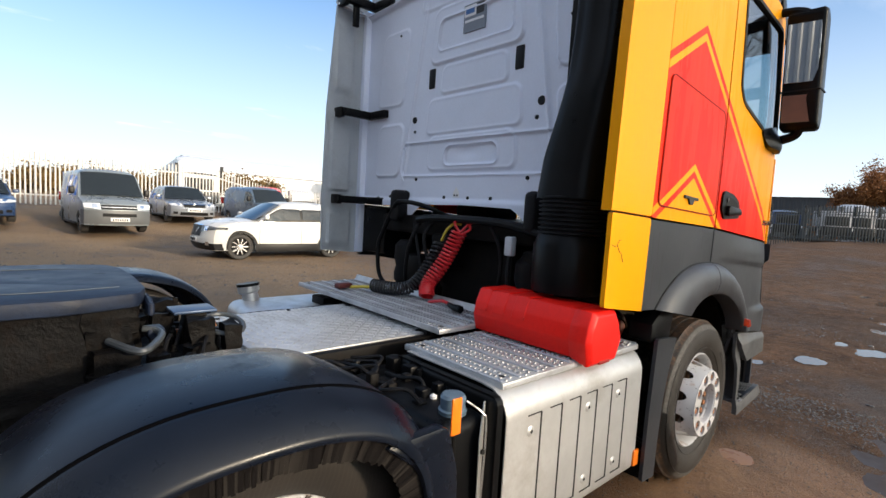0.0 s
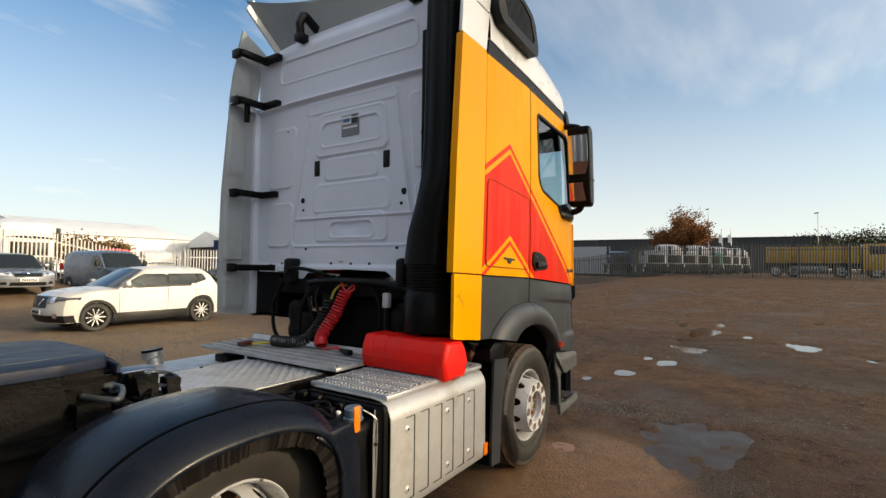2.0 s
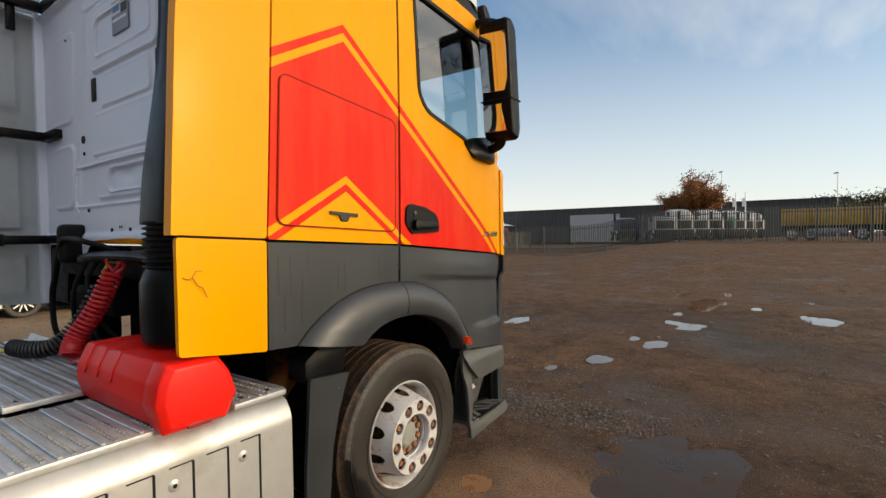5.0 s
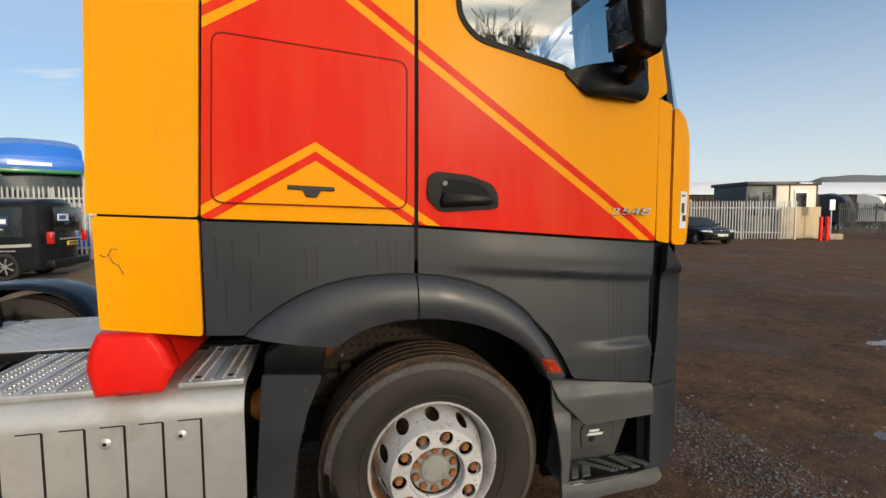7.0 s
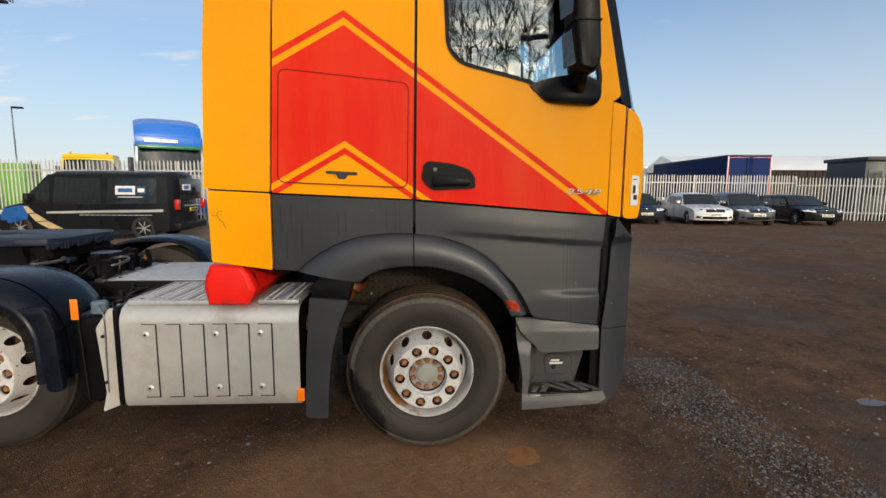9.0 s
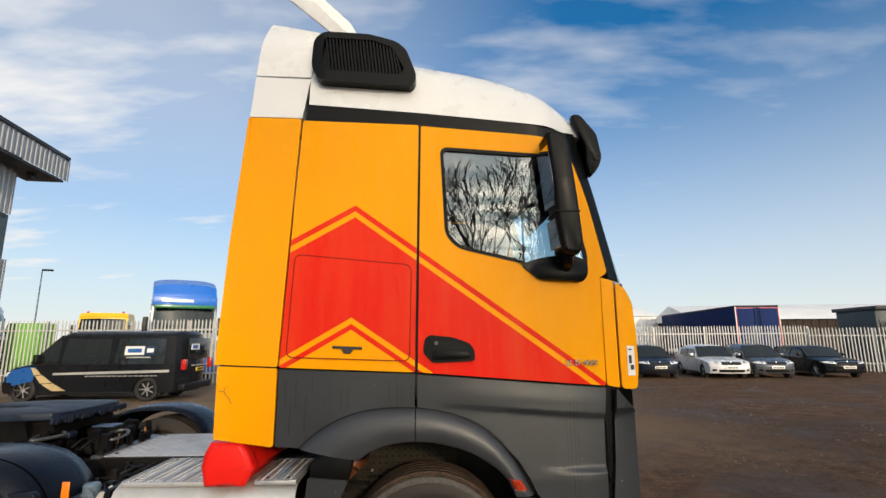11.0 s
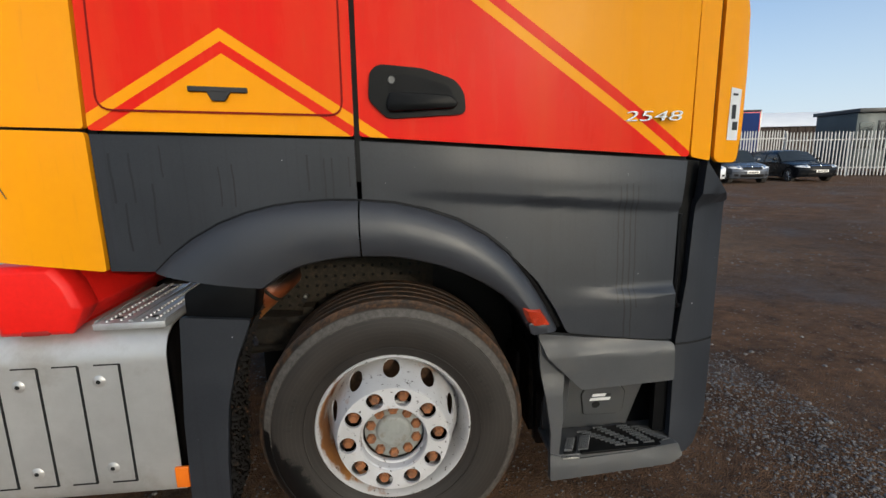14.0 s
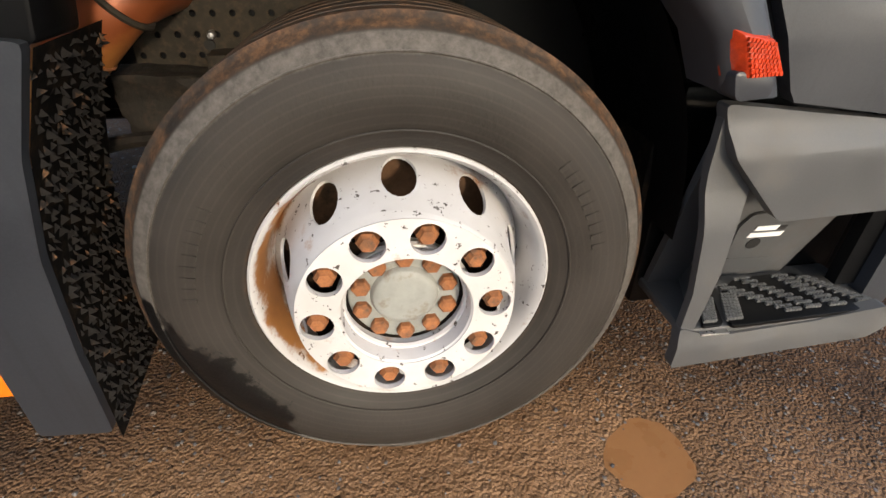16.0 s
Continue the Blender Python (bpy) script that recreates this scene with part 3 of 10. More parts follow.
GREASE = mat("greased_steel_plate", (0.008, 0.014, 0.031), 0.52, metal=0.0, var=0.5, scale=6.0, bump=0.4, dist=0.008, spec=0.3, dirt=(0.030, 0.028, 0.028), dirt_at=(0.58, 0.75), dscale=9.0)
RUST = mat("rusty_steel", (0.25, 0.095, 0.034), 0.78, var=0.45, scale=30.0, fine=220, bump=0.6, dist=0.004, dirt=(0.09, 0.05, 0.03), dirt_at=(0.5, 0.65), dscale=35.0)
REDBOX = mat("red_box_plastic", (0.80, 0.014, 0.009), 0.42, var=0.10, scale=5.0, bump=0.08, spec=0.25)
AMBER = mat("amber_reflector", (0.90, 0.20, 0.012), 0.25, var=0.08, fine=300, bump=0.3, coat=0.3)
AMBERRED = mat("amber_lamp_lens", (0.42, 0.032, 0.006), 0.22, var=0.45, scale=30.0, fine=160, bump=0.8, coat=0.3)
REDCOIL = mat("red_air_line", (0.62, 0.022, 0.028), 0.32, var=0.12, bump=0.05)
BLACKCOIL = mat("black_air_line", (0.015, 0.015, 0.017), 0.35, var=0.2, bump=0.05)
YELLOWPL = mat("yellow_connector", (0.60, 0.46, 0.05), 0.5, var=0.2)
CHROME = mat("chrome", (0.82, 0.82, 0.83), 0.12, metal=1.0, var=0.05, bump=0.02)
MIRROR = mat("mirror_glass", (0.55, 0.57, 0.60), 0.02, metal=1.0, var=0.0, bump=0.0, rvar=0.0)
PAPER = mat("white_paper", (0.75, 0.75, 0.76), 0.7, var=0.05)
INK = mat("black_ink", (0.02, 0.02, 0.022), 0.6, var=0.1)
BLUEPAPER = mat("blue_print", (0.035, 0.13, 0.36), 0.5, var=0.1)
SEATCL = mat("dark_seat_cloth", (0.03, 0.031, 0.034), 0.9, var=0.2, bump=0.3)
BROWNST = mat("brown_rusted_drum", (0.085, 0.048, 0.028), 0.85, var=0.4, scale=16.0, bump=0.4, dist=0.004, spec=0.1, dirt=(0.030, 0.020, 0.014), dirt_at=(0.48, 0.62), dscale=18.0)
HOLE = mat("dark_opening", (0.006, 0.006, 0.006), 0.9, var=0.1)
GLASS = glass_material("window_glass", (0.66, 0.80, 0.84), 0.15)


# ---- ground ----
SILTWATER = mat("silty_water", (0.28, 0.134, 0.055), 0.28, var=0.12, scale=6.0, bump=0.03, spec=0.3)
MUDWATER = mat("muddy_wet_film", (0.048, 0.029, 0.018), 0.36, var=0.35, scale=2.5, fine=14.0, bump=0.18, dist=0.008, spec=0.16, rvar=0.15)

PUDDLES = ((10.37, -0.30, 0.55, 0.16), (12.06, 0.42, 0.42, 0.10), (7.40, -0.35, 0.30, 0.20), (7.75, 0.02, 0.20, 0.10), (8.83, 0.03, 0.40, 0.12), (5.60, -0.12, 0.26, 0.16), (5.9, 0.25, 0.18, 0.07), (4.18, 0.28, 0.12, 0.07), (10.3, -1.26, 0.28, 0.08),
           (8.96, -2.32, 0.24, 0.13), (9.5, -2.05, 0.30, 0.07), (12.1, -2.29, 0.30, 0.10), (8.11, -3.27, 0.20, 0.10), (3.57, 0.69, 0.12, 0.07), (1.45, -1.0, 0.75, 0.42), (13.6, 0.9, 0.5, 0.12), (12.8, -0.5, 0.4, 0.09), (6.6, 2.6, 0.5, 0.2), (15.0, -3.0, 0.5, 0.12))
SILTY = (0.600, 0.048, 0.115, 0.125)


def hollow(x, y):
    """How deep the ground dips under the puddles."""
    d = 0.0
    for cx, cy, rx, ry in PUDDLES:
        q = ((x - cx) / rx) ** 2 + ((y - cy) / ry) ** 2
        if q < 9:
            d += 0.045 * math.exp(-q * 0.8) * (1 + 0.9 * noise.noise((x * 3.5, y * 6.0, 3.0)))
    cx, cy, rx, ry = SILTY
    q = ((x - cx) / rx) ** 2 + ((y - cy) / ry) ** 2
    if q < 9:
        d += 0.026 * math.exp(-q * 0.8) * (1 + 0.6 * noise.noise((x * 14.0, y * 14.0, 3.0)))
    return d


def ground_height(x, y):
    """The yard: level round the lorry, rising gently towards two of its fences."""
    a = 0.85 * sstep(16, 27, y) * sstep(9.0, 4.0, x) * sstep(-13, -7, x)
    b = 1.0 * sstep(13, 40, x) * sstep(13.0, 5.0, y)
    r = math.hypot(x, y)
    ripple = 0.012 * noise.noise((x * 0.9, y * 0.9, 0)) + 0.03 * noise.noise((x * 0.17, y * 0.17, 5)) * sstep(2, 8, r)
    return a + b + ripple - hollow(x, y)


def spread(lo, hi, a, b, fine, grow):
    """Lines that lie close between a and b and widen outwards."""
    out = [a + i * fine for i in range(int((b - a) / fine) + 1)]
    s, v = fine, out[-1]
    while v < hi:
        s *= grow
        v += s
        out.append(v)
    s, v = fine, a
    while v > lo:
        s *= grow
        v -= s
        out.insert(0, v)
    return out


gx, gy = spread(-1500, 1500, -5, 15, 0.085, 1.12), spread(-1500, 1500, -3.6, 3.4, 0.07, 1.10)
verts = [(x, y, ground_height(x, y) + 0.012 * noise.noise((x * 4.0, y * 4.0, 2.0)) * sstep(18, 9, math.hypot(x, y))) for y in gy for x in gx]
w = len(gx)
faces = [(j * w + i, j * w + i + 1, (j + 1) * w + i + 1, (j + 1) * w + i) for j in range(len(gy) - 1) for i in range(w - 1)]
me = bpy.data.meshes.new("ground")
me.from_pydata(verts, [], faces)
smooth(me, 60)
me.materials.append(EARTH)
ground = tagged(new("ground", me), "brown trodden earth and stone yard surface", "ground", kind="structure")


def puddle(cx, cy, rx, ry):
    """A flat sheet of water; the dip in the ground gives its shore."""
    bm = bmesh.new()
    zz = ground_height(cx, cy) + (0.023 if (rx, ry) != SILTY[2:] else 0.015 + 0.012 * noise.noise((cx * 4.0, cy * 4.0, 2.0)))
    n = 44
    w_ = 2.1 if rx < 0.7 else 1.3
    if (rx, ry) == SILTY[2:]:
        w_ = 1.7
    edge = [w_ * (1 + (0.30 * noise.noise((cx + 1.6 * math.cos(a), cy + 1.6 * math.sin(a), 4.0)) + 0.16 * noise.noise((cx + 5 * math.cos(a), cy + 5 * math.sin(a), 7.0)))) for a in [2 * math.pi * i / n for i in range(n)]]
    bm.faces.new([bm.verts.new((cx + e * rx * math.cos(2 * math.pi * i / n), cy + e * ry * math.sin(2 * math.pi * i / n), zz)) for i, e in enumerate(edge)])
    ob = part("puddle", bm, SILTWATER if (rx, ry) == SILTY[2:] else WATER if rx < 0.7 else MUDWATER)
    return tagged(ob, "shallow muddy puddle on the brown yard", "puddle", kind="structure")


# ---- the lorry ----
MID = 1.39          # the lorry's centre line
TRUCK = thing("tractor_unit", (0, MID, 0), "orange and red tractor unit with grey lower cab panels", "lorry")


def P(name, bm, m, parent=None, label="", angle=35):
    return part(name, bm, m, parent or TRUCK, label, angle=angle)


def side_y(x, z):
    """The cab's flank: slightly bowed, rounding in towards the front."""
    y = 0.073 + 0.010 * ((z - 2.2) / 1.0) ** 2
    if x > 0.75:
        y += 0.05 * ((x - 0.75) / 0.4) ** 2
    return y


panel_out = round_poly([(-0.905, 1.632), (-0.082, 1.598), (-0.066, 3.212), (-0.836, 3.238)], 0.012, 2)
locker = round_poly([(-0.868, 1.690), (-0.112, 1.662), (-0.104, 2.262), (-0.842, 2.330)], 0.05, 5)
door_out = round_poly([(-0.064, 1.598), (1.108, 1.508), (1.110, 2.185), (1.165, 2.215), (1.110, 2.448), (1.050, 2.717), (0.913, 3.100), (0.75, 3.142), (-0.050, 3.206)], [0.012, 0.012, 0.01, 0.03, 0.1, 0.2, 0.06, 0.1, 0.012], 4)
win_out = round_poly([(0.082, 3.050), (0.868, 2.998), (1.030, 2.30), (1.000, 2.185), (0.690, 2.205), (0.610, 2.272), (0.190, 2.372), (0.112, 2.46)], [0.05, 0.05, 0.05, 0.04, 0.04, 0.08, 0.10, 0.06], 5)


def inset(pts, d):
    cx, cz = sum(p[0] for p in pts) / len(pts), sum(p[1] for p in pts) / len(pts)
    out = []
    m = len(pts)
    for i in range(m):
        a, b = Vector(pts[i - 1]), Vector(pts[(i + 1) % m])
        t = (b - a).normalized()
        nrm = Vector((-t.y, t.x))
        p = Vector(pts[i])
        if (Vector((cx, cz)) - p).dot(nrm) < 0:
            nrm = -nrm
        out.append(tuple(p + nrm * d))
    return out


def ring_bm(outer, inner, y0, t, yfun=None):
    return skin(outer, [inner], (lambda x, z: (yfun(x, z) if yfun else 0) + y0), 0, t)


def both(name, make, m, label="", far_label=""):
    """The same part on the near and the far side."""
    near = P(name, make(), m, None, label)
    P(name, mirrored(make(), MID), m, None, far_label)
    return near


both("side_panel", lambda: skin(panel_out, [], side_y, 0.10, 0.03), LIVERY, "orange cab side panel with a red chevron")
near_locker = P("locker_door", skin(locker, [], lambda x, z: side_y(x, z) - 0.006, 0.10, 0.03), LIVERY, None, "red and orange side locker door")
# thin darker red ring painted as the shadow along the locker's edge
P("locker_shade_line", skin(locker, [inset(locker, 0.006)], lambda x, z: side_y(x, z) - 0.0075, 0, 0.004), mat("red_shade_line", (0.22, 0.010, 0.008), 0.6, var=0.1, spec=0.1), near_locker)
door = P("door", skin(door_out, [win_out], side_y, 0.09, 0.035), LIVERY, None, "orange and red cab door")
P("door", mirrored(skin(door_out, [win_out], side_y, 0.09, 0.035), MID), LIVERY)
P("door_gap", prism([(-0.083, 1.45), (-0.062, 1.45), (-0.048, 3.21), (-0.068, 3.21)], 0.084, 0.12), HOLE)
P("belt_gap", prism([(-0.905, 1.600), (-0.08, 1.570), (1.10, 1.478), (1.10, 1.530), (-0.08, 1.622), (-0.905, 1.652)], 0.120, 0.135), HOLE)
seal_in = inset(win_out, 0.016)
P("window_seal", ring_bm(inset(win_out, -0.006), seal_in, -0.006, 0.03, side_y), RUBBER, door)


def sheet(outer, yfun, step):
    bm_ = fill2d(outer)
    grid_cut(bm_, step)
    for v in bm_.verts:
        v.co.y = yfun(v.co.x, v.co.z)
    return bm_


pane_y = lambda x, z: side_y(x, z) + 0.012
pane = P("window_pane", sheet(inset(win_out, 0.010), pane_y, 0.08), GLASS, door)
far_pane = P("window_pane", mirrored(sheet(inset(win_out, 0.010), pane_y, 0.08), MID), GLASS)
pane.visible_shadow = far_pane.visible_shadow = False
# the black foot of the mirror
foot = round_poly([(0.585, 2.262), (0.700, 2.165), (0.985, 2.150), (1.022, 2.20), (1.030, 2.285), (0.90, 2.335), (0.70, 2.30)], 0.03, 3)
P("mirror_foot", skin(foot, [], lambda x, z: side_y(x, z) - 0.012 - 0.05 * max(0, 1 - ((x - 0.85) / 0.2) ** 2 - ((z - 2.2) / 0.1) ** 2), 0.03, 0.05), BLACKP, door)
# handle
hand_out = round_poly([(-0.030, 1.712), (-0.022, 1.800), (0.008, 1.822), (0.150, 1.808), (0.255, 1.772), (0.285, 1.730), (0.288, 1.664), (0.030, 1.652)], 0.02, 3)
hand = P("door_handle", skin(hand_out, [], lambda x, z: side_y(x, z) - 0.012 + 0.0 * x, 0, 0.02), BLACKP, door, "black recessed door handle")
# flat near-black patch in place of the shade inside the handle's scoop
scoop = round_poly([(0.030, 1.735), (0.045, 1.792), (0.150, 1.782), (0.235, 1.752), (0.255, 1.705), (0.040, 1.70)], 0.02, 3)
P("handle_shade_patch", skin(scoop, [], lambda x, z: side_y(x, z) - 0.0135, 0, 0.004), HOLE, door)
P("handle_grip", prism(round_poly([(0.028, 1.698), (0.040, 1.735), (0.235, 1.722), (0.262, 1.700), (0.25, 1.682), (0.035, 1.672)], 0.012, 3), 0.038, 0.062, 0.005), BLACKP, door)
P("lock", lathe([(0.0, 0.056), (0.011, 0.056), (0.013, 0.059), (0.013, 0.07)], 16, (0.048, 0, 1.772)), mat("lock_metal", (0.10, 0.10, 0.10), 0.45, metal=0.6, var=0.1), door)
# small badge on the locker
badge = bmesh.new()
for q in ([(-0.585, 1.744), (-0.585, 1.760), (-0.405, 1.752), (-0.405, 1.736)], [(-0.530, 1.744), (-0.455, 1.741), (-0.475, 1.712), (-0.515, 1.714)]):
    b2 = prism(q, 0.058, 0.067, 0.002, 1)
    tmp = bpy.data.meshes.new("tmp")
    b2.to_mesh(tmp)
    b2.free()
    badge.from_mesh(tmp)
    bpy.data.meshes.remove(tmp)
P("badge", badge, INK, near_locker, "small black latch plate")


def text_mesh(words, size, m, extrude=0.003):
    cu = bpy.data.curves.new("text", "FONT")
    cu.body, cu.size, cu.extrude, cu.align_x, cu.align_y = words, size, extrude, "CENTER", "CENTER"
    ob = bpy.data.objects.new("text", cu)
    scene.collection.objects.link(ob)
    me = bpy.data.meshes.new_from_object(ob.evaluated_get(bpy.context.evaluated_depsgraph_get()))
    bpy.data.objects.remove(ob)
    bm = bmesh.new()
    bm.from_mesh(me)
    bpy.data.meshes.remove(me)
    bmesh.ops.transform(bm, matrix=m, verts=bm.verts[:])
    return bm


P("model_number", text_mesh("2548", 0.078, pose(0.945, 0.068 + 0.012, 1.648, 90, 0, 0) @ Matrix(((1, 0.35, 0, 0), (0, 1, 0, 0), (0, 0, 1, 0), (0, 0, 0, 1))) @ Matrix.Diagonal((1.35, 0.62, 1, 1)), 0.005), mat("dull_chrome", (0.30, 0.29, 0.29), 0.22, metal=0.9, var=0.15), door, "chrome model number")

# lower grey panels
ARCH_OUT = [(-0.742, 1.150), (-0.68, 1.215), (-0.615, 1.270), (-0.53, 1.325), (-0.44, 1.364), (-0.35, 1.385), (-0.27, 1.394), (-0.17, 1.397), (-0.075, 1.394), (0.04, 1.382), (0.144, 1.354),
            (0.25, 1.307), (0.345, 1.243), (0.42, 1.165), (0.485, 1.062), (0.540, 0.965), (0.580, 0.885)]
ARCH_IN = [(-0.400, 1.105), (-0.385, 1.115), (-0.37, 1.126), (-0.34, 1.146), (-0.305, 1.163), (-0.26, 1.179), (-0.20, 1.191), (-0.14, 1.198), (-0.075, 1.200), (0.02, 1.196), (0.10, 1.182),
           (0.19, 1.158), (0.27, 1.127), (0.345, 1.086), (0.41, 1.040), (0.466, 0.985), (0.506, 0.905)]

ARCH_OUT = [(x + 0.026 * (x - 0.0) / math.hypot(x, z - 0.5), z + 0.026 * (z - 0.5) / math.hypot(x, z - 0.5) - 0.032 * min(1.0, max(0.0, (z - 1.17) / 0.2))) for x, z in ARCH_OUT]
ARCH_OUT = [(x + 0.016 * sstep(1.20, 1.03, z) * (x > 0), z) for x, z in ARCH_OUT]
PANEL_EDGE = [(x + 0.027 * sstep(1.24, 1.06, z) * (x > 0), z) for x, z in ARCH_OUT]
GROOVE = [((a[0] + b[0]) / 2, side_y((a[0] + b[0]) / 2, a[1]) + (0.014 if b[0] - a[0] > 0.01 else -0.0005), a[1]) for a, b in zip(ARCH_OUT, PANEL_EDGE)]


def grey_y(x, z):
    """Relief of the lower front panel: a proud band on top, a hollow, and a ledge."""
    y = side_y(x, z) + 0.002
    k = sstep(-0.05, 0.55, x)
    top = 1.41 - 0.075 * x
    y -= 0.014 * k * sstep(top - 0.018, top + 0.012, z) * sstep(top + 0.19, top + 0.06, z)
    y -= 0.030 * sstep(0.0, 0.45, x) * min(1.0, max(0.0, (1.40 - z) / 0.42))
    led = 1.035 - 0.02 * (x - 0.6)
    y -= 0.026 * sstep(0.62, 1.0, x) * sstep(led + 0.016, led - 0.016, z)
    return y


rear_low = [(-0.905, 1.175)] + ARCH_OUT[:8] + [(-0.083, 1.388), (-0.083, 1.588), (-0.905, 1.620)]
both("lower_panel", lambda: skin(rear_low, [], lambda x, z: side_y(x, z) + 0.002, 0.08, 0.03), GREY, "grey lower cab panel with water streaks")
front_low = PANEL_EDGE[8:] + [(0.660, 0.880), (1.062, 0.832), (1.066, 1.01), (1.080, 1.31), (1.106, 1.494), (-0.066, 1.584)]
front_low[0] = (-0.066, 1.386)
both("lower_door_panel", lambda: skin(front_low, [], grey_y, 0.0165, 0.03, 0.075), GREY, "grey moulded panel below the door")


def flare(i0, i1, x0=None, x1=None):
    """The rounded lip round the wheel arch."""
    bm = bmesh.new()
    rows = []
    prof = [(0.0, 0.078), (0.04, 0.060), (0.12, 0.042), (0.22, 0.029), (0.36, 0.019), (0.60, 0.012), (0.85, 0.022), (0.97, 0.034), (1.0, 0.05), (1.0, 0.14)]
    for (ox, oz), (ix, iz) in zip(ARCH_OUT[i0:i1], ARCH_IN[i0:i1]):
        rows.append([bm.verts.new((ox + (ix - ox) * u, y, oz + (iz - oz) * u)) for u, y in prof])
    for a, b in zip(rows, rows[1:]):
        for k in range(len(prof) - 1):
            bm.faces.new((a[k], a[k + 1], b[k + 1], b[k]))
    bmesh.ops.recalc_face_normals(bm, faces=bm.faces[:])
    for v in rows[0] if i0 else rows[-1]:
        v.co.x += 0.003 if i0 else -0.003
    return bm


both("arch_groove", lambda: tube(GROOVE, [0.0055] * 9 + [0.006, 0.007, 0.009, 0.012, 0.016, 0.020, 0.020, 0.020], 8), RUBBER)
both("wheel_arch", lambda: flare(0, 9, -0.075), LITGREY, "grey wheel arch lip, rear half")
both("wheel_arch", lambda: flare(8, 17, -0.075), LITGREY, "grey wheel arch lip, front half")
lamp = bmesh.new()
back = [lamp.verts.new((x, 0.045, z)) for x, z in ((0.456, 1.011), (0.541, 0.997), (0.575, 0.932), (0.493, 0.929))]
face = [lamp.verts.new((x, y, z)) for x, y, z in ((0.485, 0.006, 0.995), (0.537, 0.002, 0.985), (0.570, 0.004, 0.938), (0.515, 0.008, 0.934))]
for k in range(4):
    lamp.faces.new((back[k], back[(k + 1) % 4], face[(k + 1) % 4], face[k]))
lamp.faces.new(face)
lamp.faces.new(back[::-1])
bmesh.ops.recalc_face_normals(lamp, faces=lamp.faces[:])
bmesh.ops.bevel(lamp, geom=lamp.edges[:], offset=0.003, segments=2, profile=0.5, affect="EDGES")
lens = P("side_marker_lamp", lamp, AMBERRED, None, "amber red side marker lamp")
facets = bmesh.new()
for i in range(8):
    for j in range(8):
        u, v = (i + 0.9) / 8.8, (j + 0.6) / 8.2
        x = (0.485 + 0.052 * u) * (1 - v) + (0.515 + 0.055 * u) * v
        z = (0.995 - 0.010 * u) * (1 - v) + (0.934 + 0.004 * u) * v
        box(facets, x - 0.0021, x + 0.0021, 0.0005 + 0.003 * v, 0.009, z - 0.0025, z + 0.0025)
part("lens_pattern", facets, AMBERRED, lens, "finely squared lens", "stuff")
P("lamp_bezel", prism(round_poly([(0.492, 0.945), (0.562, 0.938), (0.568, 0.904), (0.508, 0.898)], 0.014, 4), 0.010, 0.06, 0.003), LITGREY)

# entry step
step_panel = round_poly([(0.546, 0.878), (1.066, 0.824), (1.072, 0.676), (0.712, 0.658), (0.580, 0.790)], 0.015, 3)
P("step_cover", skin(step_panel, [], lambda x, z: 0.050 + 0.022 * sstep(0.79, 0.85, z) - 0.006 * sstep(0.60, 0.72, x), 0.02, 0.03), LITSTEP, None, "grey upper step cover")
step = P("entry_step", newbox(0.60, 1.16, 0.262, 0.32, 0.30, 0.86, 0.01), BLACKP, None, "grey moulded entry step")
back_y = lambda x, z: 0.238 - 0.26 * (z - 0.385)
P("step_back", skin([(0.62, 0.375), (0.985, 0.375), (1.02, 0.60), (0.985, 0.80), (0.60, 0.82)], [], back_y, 0.05, 0.02), LITSTEP, step)
P("step_skirt", skin(round_poly([(0.598, 0.284), (1.085, 0.320), (1.135, 0.352), (1.115, 0.402), (0.930, 0.378), (0.720, 0.366), (0.645, 0.376), (0.600, 0.392)], 0.010, 3), [], lambda x, z: 0.056 - 0.012 * sstep(0.39, 0.33, z), 0.03, 0.03), LITSTEP, step)


def cheek_y(x, z):
    return 0.060 + 0.020 * sstep(0.62, 0.74, z)


cheek_in = [(0.665, 0.800), (0.655, 0.720), (0.644, 0.632), (0.648, 0.530), (0.642, 0.450), (0.634, 0.372)]
P("step_cheek", skin([(0.556, 0.850), (0.560, 0.760), (0.566, 0.705), (0.584, 0.598), (0.602, 0.483), (0.602, 0.385)] + cheek_in[::-1] + [(0.66, 0.86)], [], cheek_y, 0.03, 0.02), LITSTEP, step)
rt = bmesh.new()
rows = [[rt.verts.new((x + 0.075 * t, cheek_y(x, z) + 0.012 + (back_y(x, z) - cheek_y(x, z)) * t, z)) for t in (0, 0.15, 0.5, 1.0)] for x, z in cheek_in]
for a, b in zip(rows, rows[1:]):
    for k in range(3):
        rt.faces.new((a[k], a[k + 1], b[k + 1], b[k]))
bmesh.ops.recalc_face_normals(rt, faces=rt.faces[:])
P("cheek_return", rt, LITSTEP, step, "", 60)
P("step_floor", newbox(0.61, 1.13, 0.060, 0.262, 0.360, 0.384, 0.006), LITSTEP, step)
P("step_edge", newbox(0.648, 0.716, 0.046, 0.062, 0.372, 0.3775, 0.002), STEEL, step)


def flat_plate(pts, z0, z1, bevel=0.0):
    b_ = prism(pts, -z1, -z0, bevel)
    for v in b_.verts:
        v.co = Vector((v.co.x, v.co.z, -v.co.y))
    bmesh.ops.recalc_face_normals(b_, faces=b_.faces[:])
    return b_


